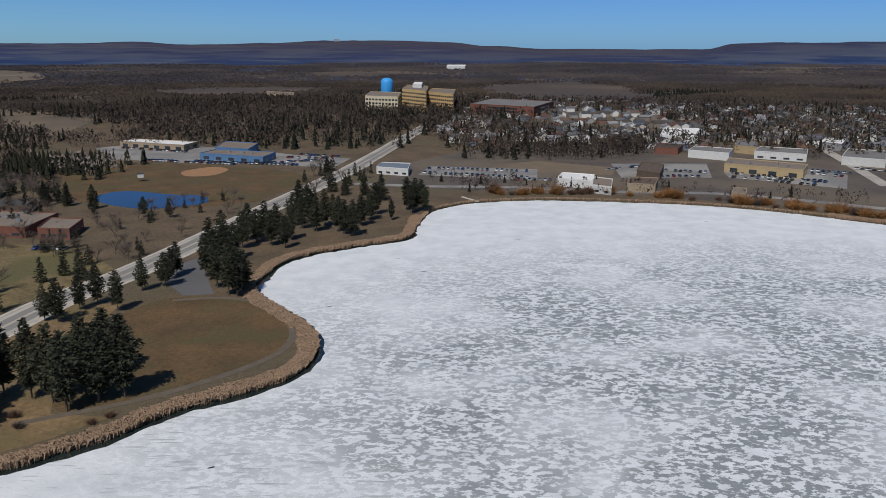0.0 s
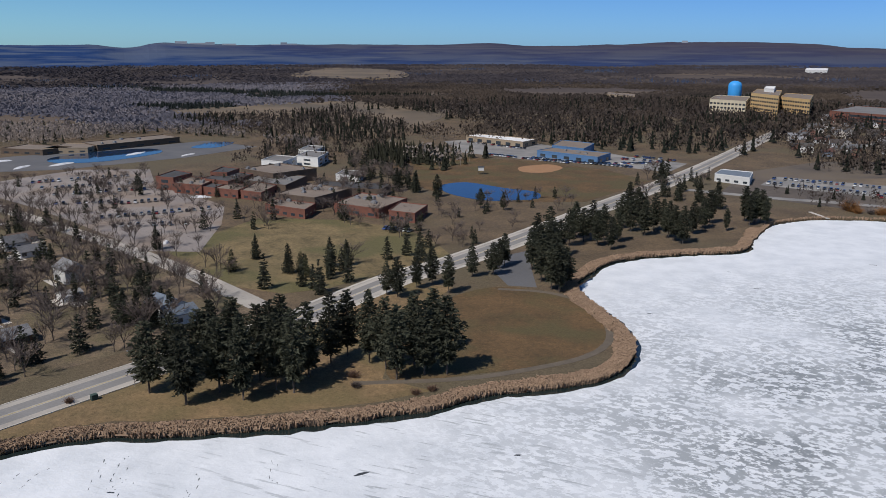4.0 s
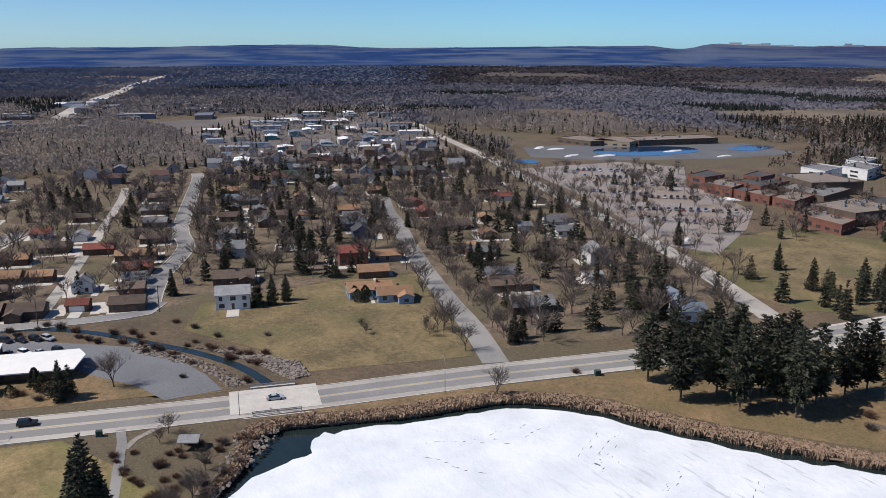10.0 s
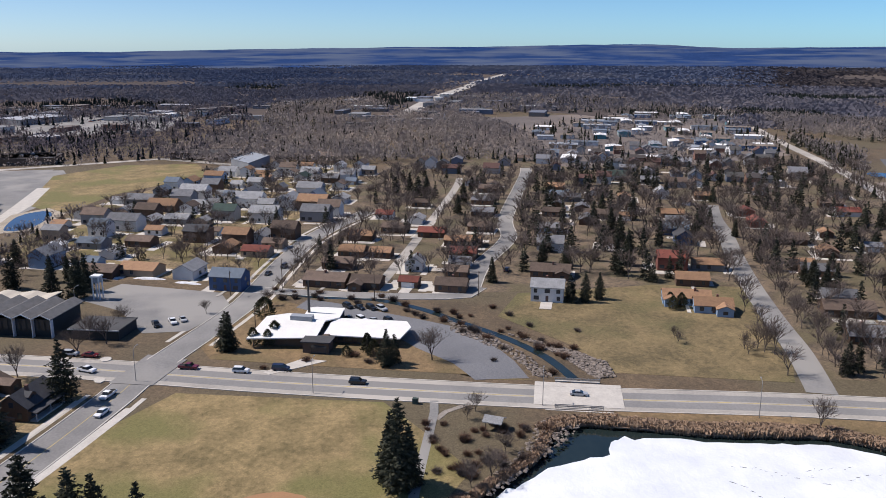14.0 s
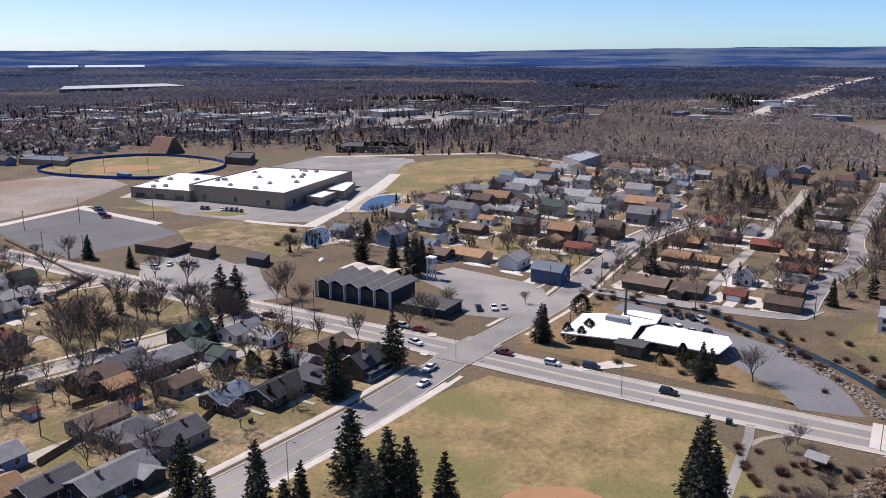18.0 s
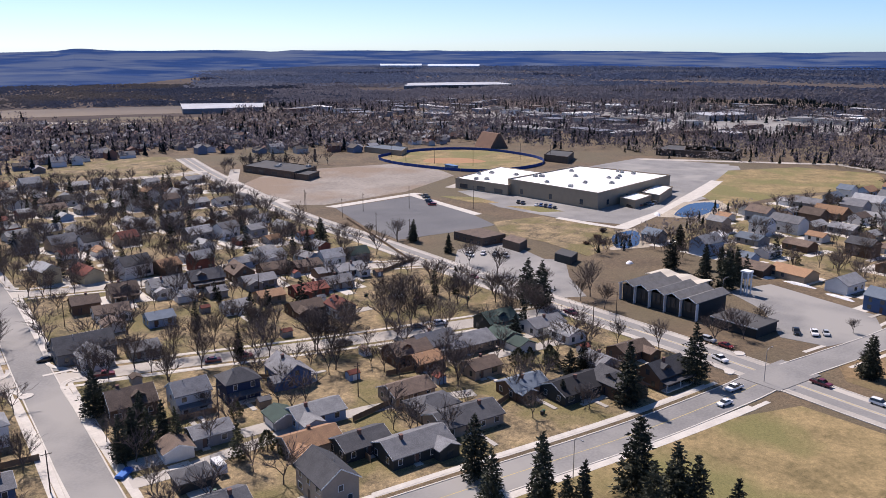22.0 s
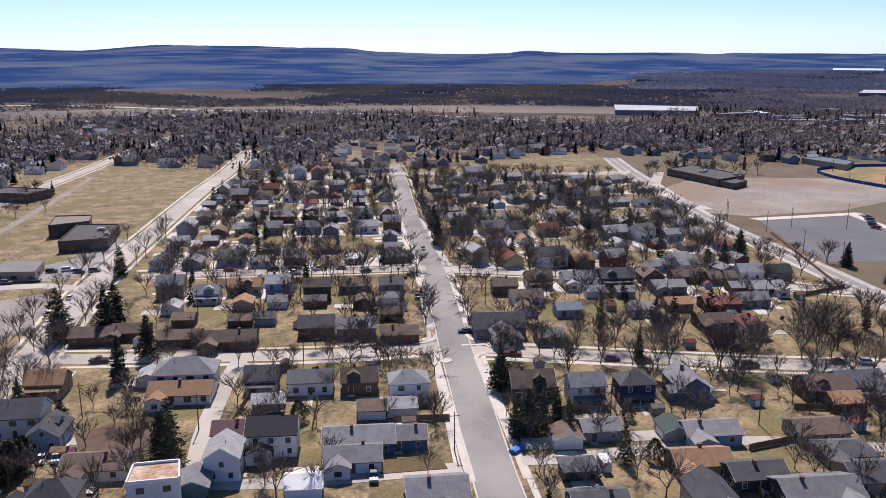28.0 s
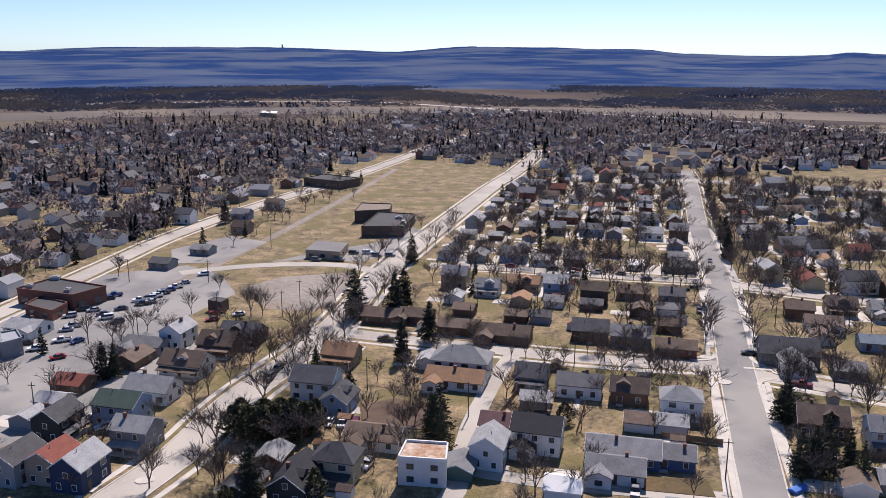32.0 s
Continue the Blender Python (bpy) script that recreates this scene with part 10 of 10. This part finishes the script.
w.fill([(-300, 560), (-330, 640), (-230, 640), (-235, 560)], 130, 0.9, 10, 14)
w.fill([(-660, -300), (-640, -180), (-700, -130), (-760, -250)], 260, 0.1, 5, 8)
w.fill([(-320, -150), (-340, -135), (-400, -125), (-470, -120), (-480, -135), (-380, -150)], 110, 0.2, 4, 7)
w.fill([(-620, 190), (-860, 220), (-1080, 420), (-960, 530), (-800, 460), (-640, 400)], 700, 0.2, 6, 10, 12)
w.fill([(-1080, 130), (-1500, 260), (-1350, 480), (-1000, 560), (-960, 520), (-1090, 420)], 1500, 0.12, 7, 11, 12)
w.fill([(-900, -60), (-1280, -60), (-1400, 100), (-1110, 110), (-900, 30)], 1500, 0.12, 7, 11, 12)
w.done("leafless scrub woods north of the town")
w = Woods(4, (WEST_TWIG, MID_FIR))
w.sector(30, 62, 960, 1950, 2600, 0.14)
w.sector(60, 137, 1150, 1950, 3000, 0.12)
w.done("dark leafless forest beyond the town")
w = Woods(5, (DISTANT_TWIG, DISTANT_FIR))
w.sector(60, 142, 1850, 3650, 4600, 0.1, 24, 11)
w.done("distant forest stretching to the hills, tinted with haze blue")

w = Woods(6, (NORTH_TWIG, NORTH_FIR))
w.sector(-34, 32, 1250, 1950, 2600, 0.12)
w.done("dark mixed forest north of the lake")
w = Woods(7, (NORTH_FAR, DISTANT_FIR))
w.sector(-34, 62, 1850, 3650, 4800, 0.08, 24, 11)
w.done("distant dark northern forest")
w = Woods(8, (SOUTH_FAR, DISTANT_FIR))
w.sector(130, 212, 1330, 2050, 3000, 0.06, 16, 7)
w.done("dull haze-tinted woods below the southern hills")

# ---- fences, snow banks and yard things ----
dr = random.Random(99)
FENCE_WOOD = mat("weathered fence boards", (0.24, 0.165, 0.105), (0.165, 0.115, 0.08), 1.2, 0.9, fine=6)
SNOW = mat("dirty spring snow", (0.72, 0.73, 0.75), (0.5, 0.49, 0.48), 0.4, 0.9, fine=2, bump=0.1)


def wood_fence(pts, h=1.6, label="weathered brown board fence between yards"):
    ob = thing("wood_fence", label, "fence", group="yard fences")
    for (x0, y0), (x1, y1) in zip(pts, pts[1:]):
        L = math.dist((x0, y0), (x1, y1))
        n = max(1, round(L / 2.4))
        m = Matrix.Translation((x0, y0, 0)) @ Matrix.Rotation(math.atan2(y1 - y0, x1 - x0), 4, "Z")
        for i in range(n):
            g = Geo()
            a, b = L * i / n, L * (i + 1) / n
            top = []
            for k in range(8):
                u0, u1, z = a + 0.06 + (b - a - 0.12) * k / 8, a + 0.06 + (b - a - 0.12) * (k + 1) / 8, h + dr.uniform(-0.05, 0.05)
                top += [(u0 + 0.002, z), (u1 - 0.012, z), (u1 - 0.01, z - 0.12)]
            outline = [(a + 0.06, 0.08), (b - 0.06, 0.08)] + top[::-1]
            n_ = len(outline)
            g.v += [tuple(m @ Vector((u, y_, z))) for y_ in (-0.03, 0.03) for u, z in outline]
            g.f += [tuple(range(n_)), tuple(range(2 * n_ - 1, n_ - 1, -1))] + [(q, n_ + q, n_ + (q + 1) % n_, (q + 1) % n_) for q in range(n_)]
            part("board_panel", g, FENCE_WOOD, ob)
            part("post", Geo().box(a - 0.05, a + 0.05, -0.05, 0.05, -0.2, h + 0.1, m), FENCE_WOOD, ob)


for pts in ([(-138, -122), (-150, -121), (-158, -117)], [(-157, -116.6), (-157, -108)], [(-129, -114), (-125, -105)], [(-188, -81), (-203, -73)], [(-160, -98), (-179, -99)], [(-33, -183), (-42, -201)],
            [(-123, -222), (-135, -219), (-140, -210)], [(-243, -204), (-270, -206)], [(-109, -158), (-122, -153)], [(-165, -134), (-176, -128)], [(-70, -170), (-83, -165)], [(-57, -190), (-50, -172)], [(-148, -150), (-139, -168)]):
    wood_fence(pts)
wood_fence([(-317, -288), (-293, -248), (-269, -208)], 1.3, "long low wooden fence along the shore road")


def snow_bank(x, y, L, W, h, ang, label="melting bank of dirty snow"):
    r = random.Random(int(x * 7 + y))
    g, n = Geo(), 14
    for f, z in ((1.0, -0.1), (0.72, h * 0.6), (0.35, h)):
        g.v += [(L / 2 * f * math.cos(i * 2 * math.pi / n) * r.uniform(0.8, 1.15), W / 2 * f * math.sin(i * 2 * math.pi / n) * r.uniform(0.75, 1.2), z * r.uniform(0.85, 1.15)) for i in range(n)]
    g.f += [(k * n + i, k * n + (i + 1) % n, (k + 1) * n + (i + 1) % n, (k + 1) * n + i) for k in range(2) for i in range(n)] + [tuple(range(2 * n, 3 * n))]
    ob = part("snow_bank", g, SNOW, smooth=True)
    ob.matrix_basis = pose(x, y, 0.05, 0, 0, ang)
    tagged(ob, label, "snow", group="snow banks")


for x, y, L, W, h, a in ((-331, -80, 14, 3, 0.5, 85), (-328, -64, 15, 3, 0.55, 72), (-319, -48, 13, 2.6, 0.5, 64), (-320, -130, 5, 3, 0.8, 20), (-595, 463, 18, 8, 1.0, 120), (-538, 452, 24, 6, 0.8, 110),
                         (-523, 476, 26, 8, 0.9, 90), (-516, 548, 30, 7, 0.8, 95), (-580, 470, 20, 7, 0.9, 80), (-470, 560, 22, 5, 0.7, 95), (-330, 402, 14, 3, 1.2, 30), (-268, 300, 8, 3, 1, 120), (-560, -272, 12, 4, 1.5, 10), (-425, -160, 9, 3, 1.2, 30)):
    snow_bank(x, y, L, W, h, a)
area("meltwater", "shallow blue meltwater on the car park", [(-540, 396), (-528, 388), (-515, 394), (-518, 404), (-534, 408)], BLUE_WATER, 0.06, "water", step=4)
for pts in ([(-560, 500), (-535, 480), (-505, 500), (-500, 560), (-530, 580), (-556, 545)], [(-590, 560), (-570, 590), (-555, 640), (-575, 650)], [(-500, 600), (-480, 610), (-490, 650), (-510, 640)]):
    area("meltwater", "shallow blue meltwater on the car park", pts, BLUE_WATER, 0.06, "water", step=8)
area("garden_bed", "bare tilled garden bed", [(1, -194), (-8, -198), (-17, -192), (-15, -179), (0, -181)], mat("tilled soil", (0.12, 0.08, 0.055), (0.09, 0.06, 0.042), 0.4, 0.95, fine=3), 0.05, "garden")
area("dry_lawn", "brown lawn patch", [(-58, -153), (-73, -150), (-72, -143), (-58, -147)], LAKE_LAWN, 0.05, "lawn")
TARP = mat("blue tarp", (0.03, 0.16, 0.5), (0.03, 0.13, 0.42), 0.8, 0.5, bump=0.05)
tp = thing("tarp_pile", "firewood pile under a bright blue tarp", "pile", -90, -144, 25)
part("logs", Geo().box(-1.9, 1.9, -0.9, 0.9, -0.1, 0.8), FENCE_WOOD, tp)
part("tarp", Geo().along_x([(-1.05, 0.25), (1.05, 0.3), (0.9, 0.86), (0.1, 1.05), (-0.9, 0.84)], -2.05, 2.05), TARP, tp)

# sheds, bins and boats in the near yards
def yard_shed(x, y, ang, wall, roof):
    ob = thing("garden_shed", f"small {WALLS[wall][0]} garden shed with a {ROOFS[roof][0]} roof", "shed", x, y, ang, group="garden sheds")
    part("shell", Geo().along_x([(-1.3, -0.2), (1.3, -0.2), (1.3, 1.9), (0, 2.55), (-1.3, 1.9)], -1.6, 1.6), WALLS[wall][1], ob)
    part("roof", gable_roof(3.2, 2.6, 1.93, 0.5, 0.2), ROOFS[roof][1], ob)
    part("door", Geo().box(-0.6, 0.6, -1.36, -1.28, 0.05, 1.75), WHITE, ob)
    HOUSE_SPOTS.append((x, y, 2))


BIN = [mat("green bin plastic", (0.03, 0.09, 0.05), None, 2, 0.5), mat("dark bin plastic", (0.03, 0.035, 0.045), None, 2, 0.5)]


def wheelie_bin(x, y, ang, k):
    ob = thing("wheeled_bin", ("green" if k == 0 else "dark grey") + " plastic wheeled rubbish bin", "bin", x, y, ang, group="wheeled bins")
    g = Geo()
    g.add([(sx * (0.24 + 0.06 * u), sy * (0.27 + 0.07 * u), 0.05 + u) for u in (0, 1) for sy in (-1, 1) for sx in (-1, 1)], [(0, 2, 3, 1), (4, 5, 7, 6), (0, 1, 5, 4), (2, 6, 7, 3), (0, 4, 6, 2), (1, 3, 7, 5)])
    part("body", g, BIN[k], ob)
    part("lid", Geo().along_x([(-0.38, 1.05), (0.38, 1.05), (0.3, 1.14), (-0.36, 1.1)], -0.32, 0.32), BIN[k], ob)


yards = [[(-80, -118), (-205, -68), (-240, -125), (-110, -205)], [(-84, -140), (-106, -205), (15, -240), (45, -165), (20, -140)], [(-112, -220), (-245, -130), (-275, -200), (-142, -292)], [(-110, -218), (-132, -296), (-35, -330), (5, -255)]]
for k, poly in enumerate(yards):
    xs, ys = [p[0] for p in poly], [p[1] for p in poly]
    made = 0
    while made < 12:
        x, y = dr.uniform(min(xs), max(xs)), dr.uniform(min(ys), max(ys))
        if inside(x, y, poly) and house_gap(x, y) > 2.5 and road_gap(x, y) > 4:
            made += 1
            if made % 3:
                yard_shed(x, y, -19 + 90 * dr.randint(0, 3), dr.choice("WTbgL"), dr.choice("gdbrt"))
            else:
                for q in range(2):
                    wheelie_bin(x + 0.9 * q, y, dr.uniform(0, 90), q)

# pale worn corners where the sidewalks meet the streets
for x, y, a in ((-99, -201, 20), (-117, -207, 20), (-101, -220, 20), (-118, -224, 20), (-130, -290, 20), (-147, -301, 20), (-150, -290, 20), (-131, -309, 20), (46, -160, 20), (-73, -113, 20), (-86, -105, 20), (-240, -60, 20), (-224, -58, 20)):
    m = Matrix.Translation((x, y, 0)) @ Matrix.Rotation(radians(a), 4, "Z")
    pts = [m @ Vector((2.2 * math.cos(i * 0.785) * dr.uniform(0.8, 1.1), 1.7 * math.sin(i * 0.785) * dr.uniform(0.8, 1.1), 0)) for i in range(8)]
    area("corner_slab", "pale concrete corner slab", [(p.x, p.y) for p in pts], CONCRETE, 0.10, "sidewalk")

# brush along the creek
for _ in range(46):
    t = dr.random()
    ln = [(-300, -12), (-293, 2), (-288, 20), (-275, 36), (-258, 48), (-240, 60), (-222, 68), (-206, 71)]
    i = int(t * 6.99)
    x, y = [a + (b - a) * (t * 7 - i) for a, b in zip(ln[i], ln[i + 1])]
    shrub(x + dr.uniform(-5, 5), y + dr.uniform(2.5, 7) * dr.choice((-1, 1)), dr.uniform(0.8, 1.6))
# cars left along the residential streets
for _ in range(26):
    ln, wd = ROAD_LINES[dr.choice((3, 4, 5, 6, 7, 8))]
    i = dr.randrange(2, len(ln) - 3)
    (x0, y0), (x1, y1) = ln[i], ln[i + 1]
    k = math.hypot(x1 - x0, y1 - y0) or 1
    o = (wd / 2 - 1.3) * dr.choice((-1, 1))
    x, y = x0 - (y1 - y0) / k * o, y0 + (x1 - x0) / k * o
    if math.hypot(x, y) < 420:
        car(x, y, math.degrees(math.atan2(y1 - y0, x1 - x0)), dr.choice(("white", "silver", "black", "grey", "navy", "maroon", "red")), dr.choice(("suv", "sedan", "pickup")), simple=True)

# the row of houses beside the dusty street
for x, y, rf, wl, sz, st in ((84, -418, "g", "W", "s", 1.5), (61, -406, "b", "T", "s", 1.5), (96, -375, "l", "W", "s", 1.5), (72, -363, "l", "g", "s", 1), (94, -433, "d", "W", "s", 2), (114, -420, "b", "b", "s", 1.5), (62, -497, "g", "W", "s", 1.5),
                             (48, -549, "l", "W", "s", 1), (66, -440, "g", "L", "s", 1.5), (52, -470, "b", "W", "s", 1.5), (84, -340, "d", "g", "s", 1), (36, -520, "l", "T", "s", 1)):
    if road_gap(x, y) > 5:
        H(x, y, "e", rf, wl, sz, st, near=False)
for _ in range(14):
    t, o = dr.random(), dr.choice((-1, 1))
    car(112 - 44 * t + dr.uniform(-3, 3), -230 - 80 * t, 20 + dr.uniform(-6, 6), dr.choice(("white", "silver", "black", "navy", "grey")), dr.choice(("suv", "sedan", "pickup")), simple=True)
